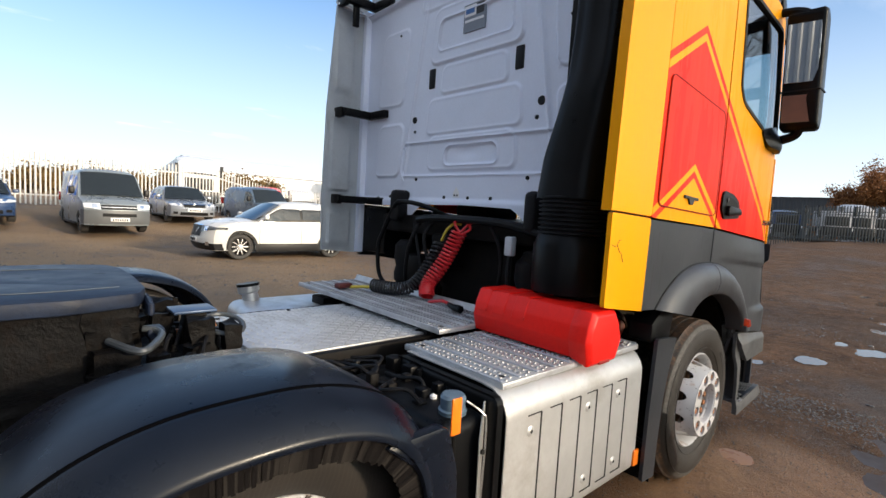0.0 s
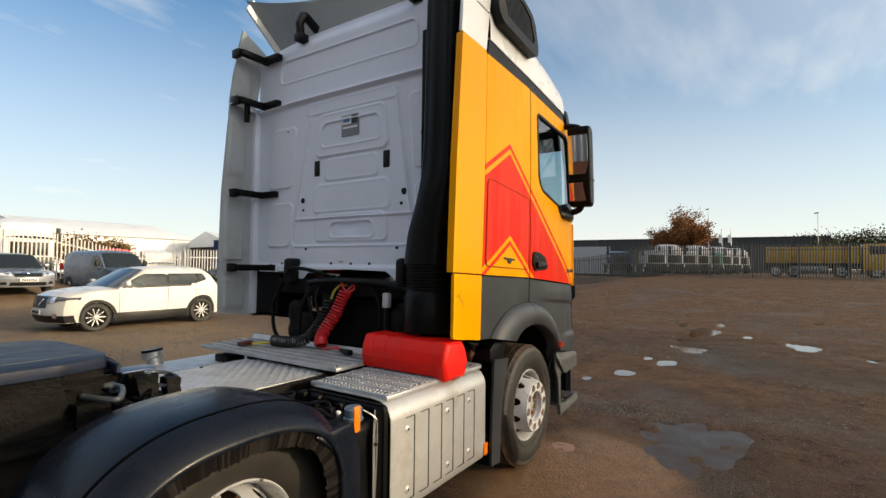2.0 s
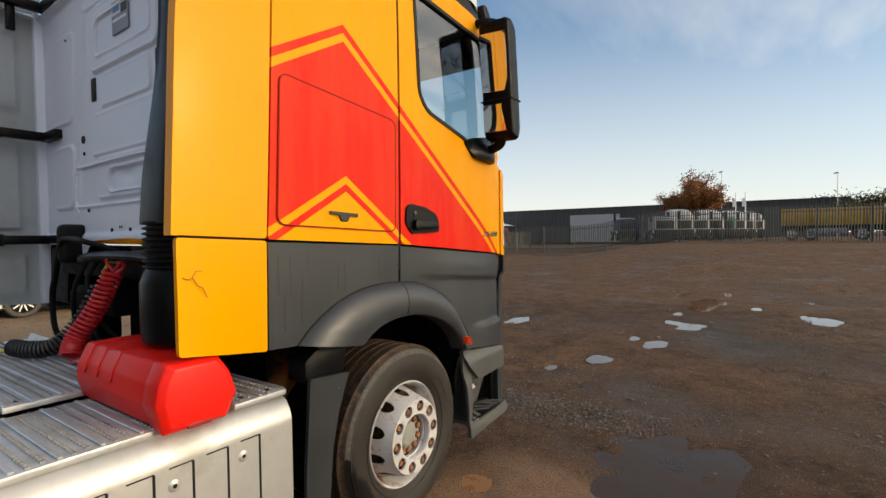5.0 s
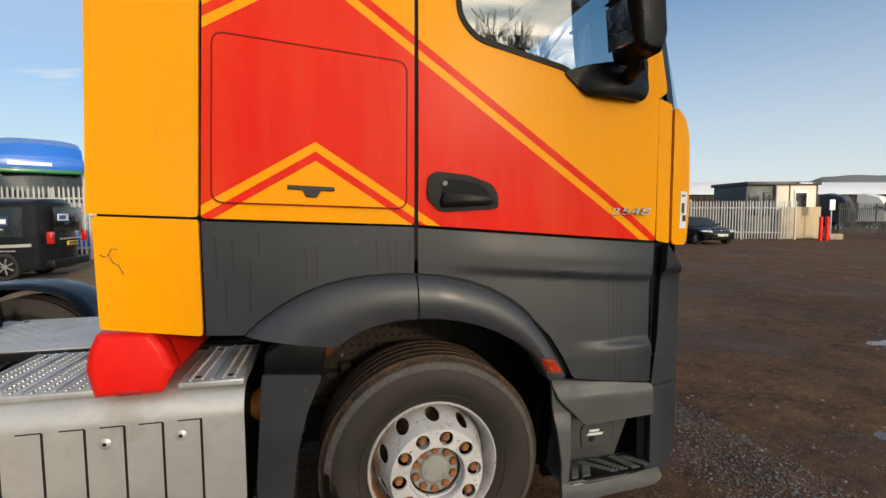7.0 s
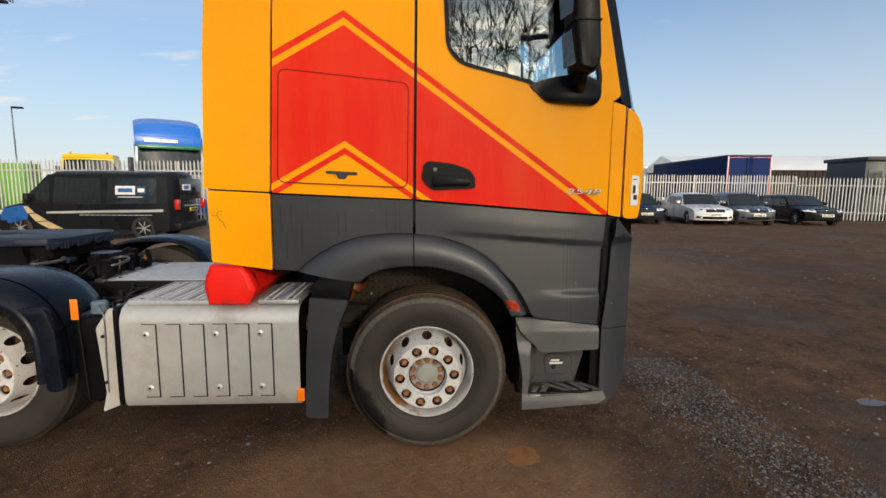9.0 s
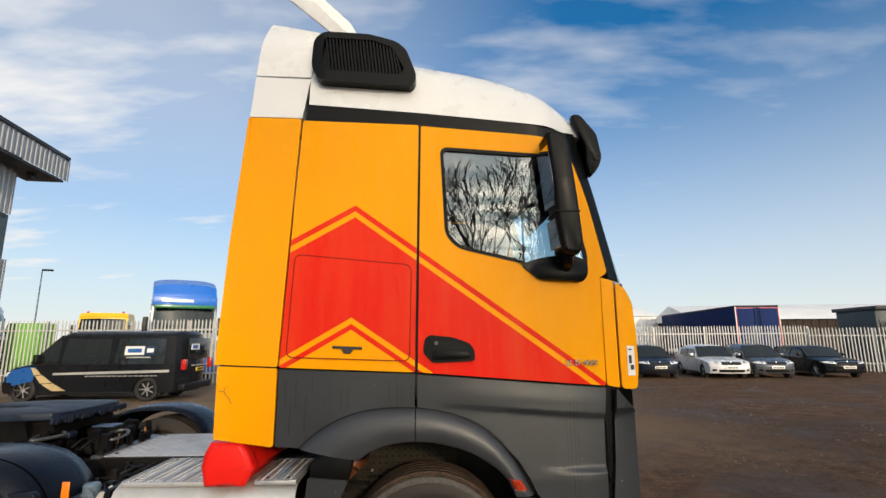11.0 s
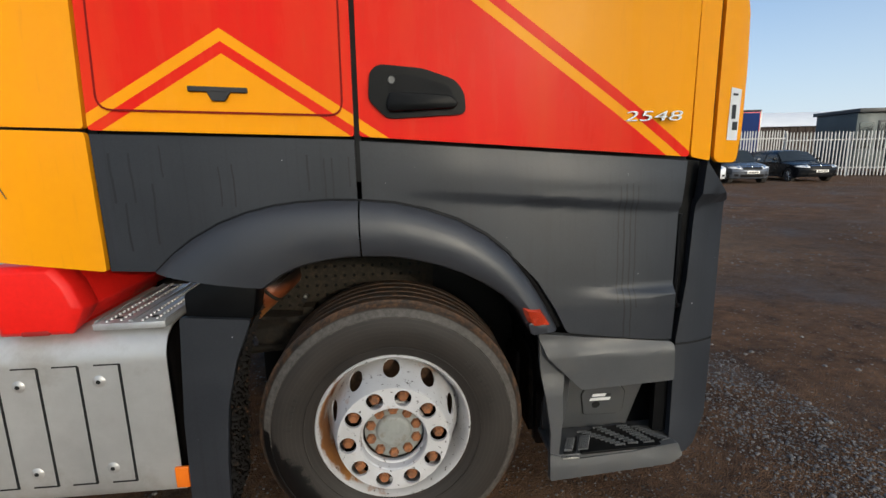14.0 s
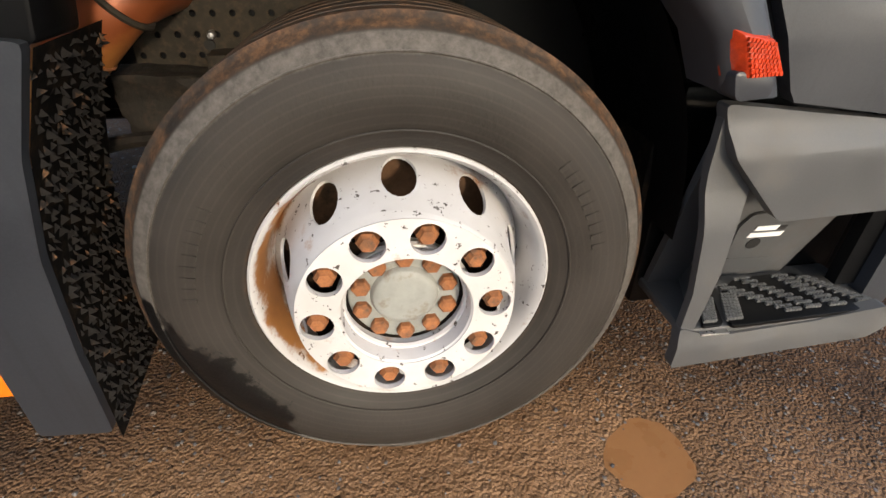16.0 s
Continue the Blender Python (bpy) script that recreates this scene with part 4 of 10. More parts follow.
P("step_tread", flat_plate(round_poly([(0.712, 0.048), (0.765, 0.165), (0.835, 0.212), (0.995, 0.220), (1.035, 0.188), (1.112, 0.078), (1.05, 0.062)], 0.022, 4), 0.384, 0.394, 0.002), BLACKP, step, "black plastic step tread")
P("step_tread", flat_plate(round_poly([(0.650, 0.056), (0.705, 0.060), (0.748, 0.168), (0.700, 0.150)], 0.010, 3), 0.384, 0.392, 0.002), BLACKP, step)
for j, (ax, ay, bx, by, wd) in enumerate(((0.676, 0.070, 0.712, 0.140, 0.016), (0.735, 0.070, 0.775, 0.150, 0.020), (0.775, 0.185, 0.890, 0.080, 0.020), (0.850, 0.205, 0.945, 0.085, 0.020), (0.955, 0.205, 1.010, 0.085, 0.022), (1.010, 0.190, 1.085, 0.090, 0.018))):
    teeth = bmesh.new()
    for i in range(9):
        t = i / 8
        for q in range(5):
            xx = ax + (bx - ax) * t + (q - 2) * wd * 0.42
            box(teeth, xx - wd * 0.16, xx + wd * 0.16, ay + (by - ay) * t - 0.0035, ay + (by - ay) * t + 0.0035, 0.392, 0.401)
    part("tread_teeth", teeth, TOOTH, step, "toothed grip row", "stuff")
cov = [(0.792, 0.455), (0.770, 0.560), (0.785, 0.598), (0.845, 0.604), (0.930, 0.592), (0.950, 0.565), (0.955, 0.468), (0.930, 0.452)]
P("service_cover", skin(round_poly(cov, 0.012, 3), [], lambda x, z: back_y(x, z) - 0.006, 0.05, 0.006), LITSTEP, step, "small grey service cover")
P("cover_gap", skin(inset(round_poly(cov, 0.012, 3), -0.004), [], lambda x, z: back_y(x, z) - 0.002, 0.05, 0.003), HOLE, step)
for a, b, c, d in ((0.812, 0.868, 0.548, 0.561), (0.805, 0.890, 0.527, 0.541)):
    P("printed_label", skin([(a, c), (b, c), (b + 0.004, d), (a + 0.004, d)], [], lambda x, z: back_y(x, z) - 0.009, 0, 0.002), PAPER, step)
P("printed_label", skin([(0.868, 0.548), (0.890, 0.548), (0.892, 0.560), (0.870, 0.560)], [], lambda x, z: back_y(x, z) - 0.009, 0, 0.002), INK, step)
P("keyhole", skin(circle2(0.836, 0.505, 0.017, 16), [], lambda x, z: back_y(x, z) - 0.008, 0, 0.002), HOLE, step)

# bumper corner, headlamp side and the dark slot
def front_y(x, z):
    return 0.12 + 0.9 * max(0.0, x - 1.12) ** 1.6


bump_out = [(1.165, 1.492), (1.270, 1.380), (1.300, 1.345), (1.300, 0.80), (1.295, 0.45), (1.240, 0.33), (1.130, 0.275), (1.115, 0.40), (1.112, 0.80), (1.140, 1.05), (1.150, 1.30)]
both("bumper_corner", lambda: skin(bump_out, [], lambda x, z: front_y(x, z) - (0.035 * sstep(1.33, 1.36, z)), 0.04, 0.04), GREY, "grey front bumper corner")
P("corner_slot", skin([(1.060, 0.40), (1.12, 0.40), (1.118, 0.80), (1.146, 1.05), (1.156, 1.30), (1.172, 1.49), (1.10, 1.50), (1.075, 1.31), (1.058, 0.83)], [], lambda x, z: 0.150, 0, 0.03), BLACKP)
P("slot_rod", tube(curve_pts([(1.092, 0.12, 1.30), (1.086, 0.105, 1.12), (1.084, 0.105, 1.00), (1.10, 0.115, 0.95), (1.125, 0.14, 0.94)], 5), 0.009, 8), BLACKP)
P("bumper_seam", skin([(1.113, 0.792), (1.298, 0.788), (1.298, 0.781), (1.113, 0.785)], [], lambda x, z: front_y(x, z) - 0.003, 0.03, 0.01), HOLE)

# orange corner fairing, screen pillar, visor
fair_out = round_poly([(1.116, 1.508), (1.205, 1.492), (1.205, 2.165), (1.116, 2.185)], 0.01, 2)
P("corner_fairing", skin(fair_out, [], lambda x, z: 0.118 + 0.25 * max(0, x - 1.11), 0.05, 0.02), ORANGE)
fair2 = round_poly([(1.216, 1.485), (1.330, 1.482), (1.352, 1.62), (1.350, 1.83), (1.334, 2.02), (1.285, 2.11), (1.216, 2.160)], 0.03, 4)
near_fair = P("corner_flap", skin(fair2, [], lambda x, z: 0.135 + 2.2 * max(0, x - 1.215) ** 1.9, 0.025, 0.02), ORANGE, None, "orange air flap at the cab corner")
P("corner_fairing", mirrored(skin(fair_out, [], lambda x, z: 0.118, 0.05, 0.02), MID), ORANGE)
P("notice", skin([(1.262, 1.565), (1.318, 1.563), (1.322, 1.745), (1.266, 1.750)], [], lambda x, z: 0.135 + 2.2 * max(0, x - 1.215) ** 1.9 - 0.003, 0.03, 0.002), PAPER, near_fair, "white paper notice")
for a, b, c, d in ((1.275, 1.295, 1.640, 1.690), (1.283, 1.310, 1.600, 1.630), (1.275, 1.30, 1.722, 1.730)):
    P("notice_print", skin([(a, c), (b, c), (b, d), (a, d)], [], lambda x, z: 0.135 + 2.2 * max(0, x - 1.215) ** 1.9 - 0.0055, 0.03, 0.002), INK, near_fair)
PILLAR = [(2.165, 1.172), (2.448, 1.116), (2.717, 1.056), (3.10, 0.920), (3.20, 0.90)]
pillar_out = [(0.922, 3.095), (0.950, 3.190), (1.012, 3.200), (1.090, 2.90), (1.185, 2.50), (1.270, 2.165), (1.176, 2.185), (1.120, 2.448), (1.060, 2.717)]
pillar_y = lambda x, z: side_y(lerp_line(PILLAR, z), z) + 0.010 + 0.75 * max(0.0, x - lerp_line(PILLAR, z))
P("screen_pillar", skin(pillar_out, [], pillar_y, 0.04, 0.03), BLACKP, None, "black windscreen pillar")
P("screen_pillar", mirrored(skin(pillar_out, [], pillar_y, 0.04, 0.03), MID), BLACKP)
P("fairing_gap", prism([(1.205, 1.49), (1.217, 1.485), (1.217, 2.16), (1.205, 2.165)], 0.16, 0.20), RUBBER)
# windscreen and front
ws = bmesh.new()
rows = []
for z, x0 in ((2.15, 1.275), (2.5, 1.19), (2.9, 1.095), (3.21, 1.015)):
    rows.append([ws.verts.new((x0 + 0.14 * (1 - ((y - MID) / 1.2) ** 2), y, z)) for y in [0.19 + i * 0.2 for i in range(13)]])
for a, b in zip(rows, rows[1:]):
    for i in range(12):
        ws.faces.new((a[i], a[i + 1], b[i + 1], b[i]))
screen = P("windscreen", ws, GLASS)
screen.visible_shadow = False
front = bmesh.new()
rows = []
for z, x0 in ((0.28, 1.25), (0.45, 1.30), (1.35, 1.31), (1.48, 1.31), (2.0, 1.33), (2.16, 1.29)):
    rows.append([front.verts.new((x0 + 0.14 * (1 - ((y - MID) / 1.2) ** 2), y, z)) for y in [0.24 + i * 0.1917 for i in range(13)]])
for a, b in zip(rows, rows[1:]):
    for i in range(12):
        front.faces.new((a[i], a[i + 1], b[i + 1], b[i]))
P("front_panel", front, GREY)
vis = round_poly([(0.985, 3.330), (1.052, 3.335), (1.165, 3.190), (1.192, 3.020), (1.165, 2.945), (1.105, 2.872), (1.082, 2.98), (1.085, 3.10)], 0.03, 3)
visor = P("sun_visor", prism(vis, 0.14, 0.20, 0.010), BLACKP, None, "dark tinted sun visor")
P("visor_blade", prism(round_poly([(1.02, 3.33), (1.055, 3.335), (1.168, 3.190), (1.195, 3.02), (1.165, 2.945), (1.15, 3.02), (1.125, 3.17)], 0.01, 2), 0.20, 2.58), BLACKP, visor)
P("visor_bolt", lathe([(0, 0.128), (0.018, 0.13), (0.02, 0.142)], 12, (1.150, 0, 3.010)), BLACKP, visor)
P("visor_opening", prism(round_poly([(1.090, 3.08), (1.13, 3.06), (1.145, 3.00), (1.10, 2.965)], 0.015, 3), 0.136, 0.1405), HOLE, visor)

# mirror
mir_out = round_poly([(0.725, 3.058), (0.800, 3.075), (0.865, 3.02), (0.905, 2.62), (0.925, 2.36), (0.895, 2.285), (0.800, 2.300), (0.775, 2.50), (0.760, 2.75)], 0.03, 4)
mirror = P("mirror_housing", prism(mir_out, -0.185, 0.035, 0.022, 3), BLACKP, None, "large black mirror housing")
P("mirror_joint", prism(round_poly([(0.765, 2.552), (0.912, 2.552), (0.912, 2.544), (0.765, 2.544)], 0.002, 1), -0.190, 0.040), HOLE, mirror)
for zz0, zz1 in ((2.60, 2.98), (2.34, 2.52)):
    g = newbox(0.744, 0.750, -0.165, 0.018, zz0, zz1, 0.002, 1, Matrix.Translation((0.0, 0, 0)))
    for v in g.verts:
        v.co.x += 0.075 * (3.0 - v.co.z) / 0.75 - 0.024 - 0.135 * (v.co.y + 0.073)
    P("mirror_glass", g, MIRROR, mirror)
P("mirror_bracket", tube(curve_pts([(0.80, 0.10, 3.10), (0.80, 0.0, 3.09), (0.81, -0.07, 3.06), (0.82, -0.08, 3.0)], 5), 0.03, 8), BLACKP, mirror)
P("mirror_bracket", tube(curve_pts([(0.88, 0.10, 2.24), (0.87, 0.02, 2.24), (0.86, -0.06, 2.27), (0.85, -0.07, 2.33)], 5), 0.032, 8), BLACKP, mirror)
P("aerial", tube([(0.86, 0.16, 3.15), (0.86, 0.15, 3.30), (0.85, 0.15, 3.36)], [0.018, 0.015, 0.008], 8), BLACKP)

# roof: bands above the doors, then the white cap
strip = [(-0.826, 3.228), (-0.05, 3.206), (0.76, 3.142), (0.92, 3.10), (0.965, 3.185), (0.714, 3.225), (-0.04, 3.296), (-0.805, 3.352)]
both("roof_band", lambda: skin(strip, [], lambda x, z: 0.085 + 0.06 * sstep(0.7, 1.0, x), 0.06, 0.04), BLACKP, "black band below the roof cap")
TOPL = [(-0.88, 3.84), (-0.60, 3.850), (-0.30, 3.840), (-0.09, 3.820), (0.217, 3.765), (0.40, 3.720), (0.556, 3.665), (0.70, 3.602), (0.805, 3.540), (0.92, 3.465), (0.986, 3.415), (1.035, 3.355), (1.06, 3.31), (1.07, 3.24)]
BOTL = [(-0.88, 3.360), (-0.805, 3.352), (-0.04, 3.296), (0.714, 3.225), (1.00, 3.19), (1.07, 3.18)]
cap = bmesh.new()
rows = []
for i in range(45):
    x = -0.80 + 1.865 * (i / 44) ** 0.85
    zt, zb = lerp_line(TOPL, x), lerp_line(BOTL, x)
    inset_y = 0.078 + 0.12 * sstep(0.75, 1.06, x)
    row = []
    for k in range(33):
        a = math.pi * k / 32
        cy, sz = math.cos(a), math.sin(a)
        yy = MID - (MID - inset_y) * math.copysign(abs(cy) ** 0.32, cy)
        row.append(cap.verts.new((x, yy, zb + (zt - zb) * abs(sz) ** 0.62)))
    rows.append(row)
for a, b in zip(rows, rows[1:]):
    for k in range(32):
        cap.faces.new((a[k], a[k + 1], b[k + 1], b[k]))
cap.faces.new(rows[-1])
bmesh.ops.recalc_face_normals(cap, faces=cap.faces[:])
P("roof_cap", cap, WHITE, None, "white aerodynamic roof cap", 50)
# side air intake grille
vent_out = round_poly([(-0.775, 3.800), (-0.700, 3.846), (-0.40, 3.830), (-0.215, 3.778), (-0.150, 3.720), (-0.078, 3.530), (-0.100, 3.452), (-0.730, 3.490), (-0.785, 3.60)], 0.04, 4)
vent_in = round_poly([(-0.700, 3.800), (-0.38, 3.785), (-0.245, 3.735), (-0.160, 3.575), (-0.185, 3.535), (-0.665, 3.562), (-0.710, 3.66)], 0.02, 3)
vent = P("air_intake", skin(vent_out, [vent_in], lambda x, z: 0.000 + 0.02 * sstep(-0.70, -0.79, x), 0.0, 0.20), BLACKP, None, "black ribbed roof air intake")
P("intake_back", skin(inset(vent_in, -0.02), [], lambda x, z: 0.045, 0, 0.01), RUBBER, vent)
for i in range(22):
    x = -0.690 + i * 0.0225
    top, bot = lerp_line([(-0.70, 3.80), (-0.38, 3.785), (-0.245, 3.735), (-0.16, 3.58)], x), 3.562 - 0.05 * max(0, x + 0.66)
    q = [(x - 0.004, top), (x + 0.007, top), (x + 0.007 + 0.030, bot), (x - 0.004 + 0.030, bot)]
    P("slat", prism(q, 0.006, 0.042), BLACKP, vent)

# ---- rear of the cab ----
defl_low = round_poly([(-1.268, 1.222), (-0.917, 1.174), (-0.915, 1.626), (-1.272, 1.642)], 0.012, 2)
defl_up = round_poly([(-1.284, 1.652), (-0.915, 1.636), (-0.848, 3.248), (-1.190, 3.256), (-1.252, 2.38)], 0.012, 2)


def defl_y(x, z):
    return 0.070 + 0.010 * ((z - 2.2) / 1.0) ** 2 + 0.004 * sstep(-1.10, -1.29, x)


near_low = P("side_deflector", skin(defl_low, [], defl_y, 0.08, 0.022), ORANGE, None, "orange lower side deflector with a crack")
near_up = P("side_deflector", skin(defl_up, [], defl_y, 0.08, 0.022), ORANGE, None, "tall orange side deflector")
P("deflector_joint", newbox(-1.262, -0.925, 0.098, 0.104, 1.618, 1.668), RUBBER, near_low)
P("crack", tube([(-1.262, 0.083, 1.505), (-1.236, 0.072, 1.492), (-1.222, 0.070, 1.500), (-1.205, 0.067, 1.470), (-1.188, 0.066, 1.462), (-1.172, 0.066, 1.425)], 0.0016, 5), INK, near_low)
P("crack", tube([(-1.222, 0.071, 1.500), (-1.210, 0.068, 1.522), (-1.19, 0.067, 1.520)], 0.0012, 5), INK, near_low)
P("edge_fold", skin([(-1.290, 1.65), (-1.268, 1.65), (-1.236, 2.38), (-1.174, 3.25), (-1.194, 3.25), (-1.258, 2.38)], [], lambda x, z: 0.074, 0.1, 0.05), ORANGE, near_up)
white_low = [(-0.845, 3.256), (-0.800, 3.540), (-1.168, 3.552), (-1.190, 3.264)]
white_up = round_poly([(-0.798, 3.552), (-0.770, 3.78), (-0.762, 3.93), (-1.120, 4.030), (-1.145, 3.80), (-1.168, 3.562)], 0.015, 2)
roof_corner = lambda x, z: 0.086 + 0.9 * max(0.0, z - 3.75) ** 1.6
P("roof_deflector_side", skin(white_low, [], lambda x, z: 0.086, 0.08, 0.022), WHITE, None, "white upper side deflector")
P("roof_deflector_side", skin(white_up, [], roof_corner, 0.06, 0.022), WHITE)
P("corner_fin", skin(round_poly([(-0.765, 3.93), (-0.775, 3.985), (-1.095, 4.085), (-1.118, 4.022)], 0.01, 2), [], lambda x, z: 0.27 + 0.3 * (z - 3.93), 0.06, 0.02), WHITE)
# far side: its inner face shows, with pressed panels
far_pts = [(-1.265, 1.222), (-0.915, 1.190), (-0.90, 3.20), (-1.192, 3.225), (-1.258, 2.38), (-1.275, 1.65)]


def far_y(x, z):
    y = 2.700 - 0.02 * sstep(-1.10, -1.29, x)
    for x0, x1, z0, z1 in ((-1.20, -1.02, 2.55, 3.10), (-1.22, -1.02, 1.72, 2.38), (-1.22, -1.00, 1.26, 1.56)):
        d = min(x - x0, x1 - x, z - z0, z1 - z)
        y -= 0.022 * sstep(-0.012, 0.018, d)
    return y


P("side_deflector", skin(far_pts, [], far_y, 0.025, 0.02), SHADEDG, None, "pale grey inner face of the far deflector")
far_up = [(-0.90, 3.245), (-0.81, 3.83), (-1.10, 3.97), (-1.192, 3.245)]
P("side_deflector", skin(far_up, [], lambda x, z: 2.700 - 0.25 * max(0, z - 3.6) ** 1.5 - 0.02 * sstep(-0.01, 0.02, min(x + 1.15, -0.97 - x, z - 3.32, 3.72 - z)), 0.025, 0.02), SHADEDG)
P("deflector_edge", prism([(-1.195, 3.225), (-0.93, 3.203), (-0.93, 3.213), (-1.195, 3.237)], 2.66, 2.70), WHITE)

# rear wall with its pressings
WALL = [
    (0.62, 2.12, 1.86, 2.10, 0.05, -0.012), (0.98, 1.80, 2.66, 3.03, 0.07, 0.016), (1.05, 1.73, 2.74, 2.95, 0.05, -0.010),
    (1.08, 1.68, 2.44, 2.62, 0.04, 0.010), (0.95, 1.82, 2.16, 2.40, 0.05, 0.012), (0.98, 1.80, 1.90, 2.13, 0.06, 0.014), (1.12, 1.62, 1.93, 2.06, 0.05, -0.014),
    (0.52, 0.72, 2.46, 3.05, 0.05, 0.012), (0.50, 0.66, 1.88, 2.34, 0.06, 0.014), (2.12, 2.44, 2.42, 2.98, 0.05, 0.010), (2.14, 2.46, 1.86, 2.26, 0.06, 0.014),
    (0.70, 2.36, 3.45, 3.66, 0.06, -0.010), (0.86, 1.94, 3.06, 3.16, 0.04, 0.008),
]


def wall_x(y, z):
    """The pressed sheet of the cab's rear wall."""
    x = -0.885
    for y0, y1, z0, z1, r, d in WALL:
        lean = 0.10 * (z - (z0 + z1) / 2) * (1 if y > MID else -1)
        qy, qz = abs(y + lean - (y0 + y1) / 2) - (y1 - y0) / 2 + r, abs(z - (z0 + z1) / 2) - (z1 - z0) / 2 + r
        sd = math.hypot(max(qy, 0), max(qz, 0)) + min(max(qy, qz), 0) - r
        x -= 0.9 * d * sstep(0.007, -0.007, sd) + 0.75 * abs(d) * math.exp(-((sd - 0.004) / 0.009) ** 2)
    # slanting creases from the top corners to the feet
    for sgn in (1, -1):
        e = (y - MID) * sgn - (0.50 + 0.17 * (3.1 - z))
        x -= 0.018 * math.exp(-(e / 0.015) ** 2) * sstep(1.75, 1.95, z) * sstep(3.2, 3.0, z)
    # step below the upper field, and the field's hollow
    zl = 3.235 - 0.02 * sstep(0.6, 1.4, abs(y - MID))
    x += 0.022 * sstep(zl - 0.03, zl + 0.035, z)
    x -= 0.040 * math.exp(-((z - zl + 0.02) / 0.019) ** 2)
    x += 0.06 * sstep(3.74, 3.86, z)
    # a shallow dent
    x += 0.016 * math.exp(-((y - 1.42) / 0.10) ** 2 - ((z - 2.02) / 0.05) ** 2)
    x -= 0.02 * sstep(1.70, 1.66, z)
    return x


def wall_bottom(y):
    u = abs(y - MID)
    return lerp_line([(0.0, 1.650), (0.43, 1.640), (0.50, 1.60), (0.56, 1.545), (0.70, 1.55), (0.71, 1.62), (1.3, 1.63)], u)


bm = bmesh.new()
ys = [0.14 + i * (2.555 / 380) for i in range(381)]
N = 340
grid = []
for y in ys:
    zb = wall_bottom(y)
    zt = 3.88 - 0.10 * ((y - MID) / 1.25) ** 4
    grid.append([bm.verts.new((wall_x(y, zb + (zt - zb) * k / N), y, zb + (zt - zb) * k / N)) for k in range(N + 1)])
for a, b in zip(grid, grid[1:]):
    for k in range(N):
        bm.faces.new((a[k], a[k + 1], b[k + 1], b[k]))
wall = P("rear_wall", bm, BACKW, None, "pale grey pressed rear wall of the cab", 60)
P("wall_lining", newbox(-0.79, -0.76, 0.12, 2.66, 1.74, 3.34), BLACKP)
P("cab_floor", newbox(-0.80, 1.10, 0.14, 2.64, 1.50, 1.56), BLACKP)


def plug(y, z, r, rz=None):
    x = wall_x(y, z)
    b = lathe([(0, -0.006), (r * 0.9, -0.006), (r, 0.0), (r, 0.02)], 16)
    for v in b.verts:
        v.co = (v.co.y, v.co.x, v.co.z * (rz or r) / r)
    bmesh.ops.recalc_face_normals(b, faces=b.faces[:])
    bmesh.ops.translate(b, vec=(x, y, z), verts=b.verts[:])
    return P("rubber_plug", b, RUBBER, wall)


for y in (0.982, 1.801):
    b = newbox(wall_x(y, 2.556) - 0.008, wall_x(y, 2.556) + 0.02, y - 0.036, y + 0.036, 2.486, 2.632, 0.012)
    es = b.edges[:]
    P("lifting_slot", b, RUBBER, wall)
for y, z, r in ((0.796, 2.279, 0.028), (1.983, 2.279, 0.026), (0.822, 2.185, 0.014), (1.975, 2.19, 0.012), (0.86, 1.83, 0.014), (1.93, 1.83, 0.013), (1.15, 1.70, 0.013), (1.36, 1.70, 0.012), (1.60, 1.70, 0.013),
                (2.10, 1.70, 0.012), (2.26, 1.695, 0.012), (2.42, 1.68, 0.012), (0.62, 2.72, 0.010), (2.20, 2.95, 0.008)):
    plug(y, z, r)
xs = wall_x(1.40, 2.9)
st = P("sticker", newbox(xs - 0.010, xs, 1.285, 1.485, 2.805, 2.985), mat("grey_sticker", (0.17, 0.19, 0.23), 0.4, var=0.1), wall, "grey dealer sticker with a pale blue mark")
P("sticker_mark", newbox(xs - 0.012, xs - 0.009, 1.372, 1.478, 2.905, 2.975), PAPER, wall)
P("sticker_mark", newbox(xs - 0.0135, xs - 0.011, 1.385, 1.466, 2.922, 2.958), BLUEPAPER, wall)
P("sticker_mark", newbox(xs - 0.012, xs - 0.009, 1.298, 1.366, 2.905, 2.975), INK, wall)
P("sticker_mark", newbox(xs - 0.012, xs - 0.009, 1.300, 1.470, 2.868, 2.884), PAPER, wall)
xs = wall_x(1.47, 1.73)
b = bmesh.new()
b.faces.new([b.verts.new((xs - 0.004, y, z)) for y, z in ((1.44, 1.70), (1.51, 1.70), (1.505, 1.735), (1.475, 1.775), (1.445, 1.735))])
P("warning_label", b, PAPER, wall)
P("warning_print", newbox(xs - 0.006, xs - 0.0045, 1.455, 1.470, 1.710, 1.722), INK, wall)
P("warning_print", newbox(xs - 0.006, xs - 0.0045, 1.482, 1.497, 1.710, 1.722), INK, wall)
# rubber stops in the feet of the wall
for y in (0.735, 2.045):
    P("cab_mount", newbox(-1.02, -0.86, y - 0.045, y + 0.045, 1.50, 1.745, 0.035, 3), RUBBER)
P("gap_seal", newbox(-0.935, -0.878, 2.650, 2.704, 1.20, 3.24, 0.004), BACKW)
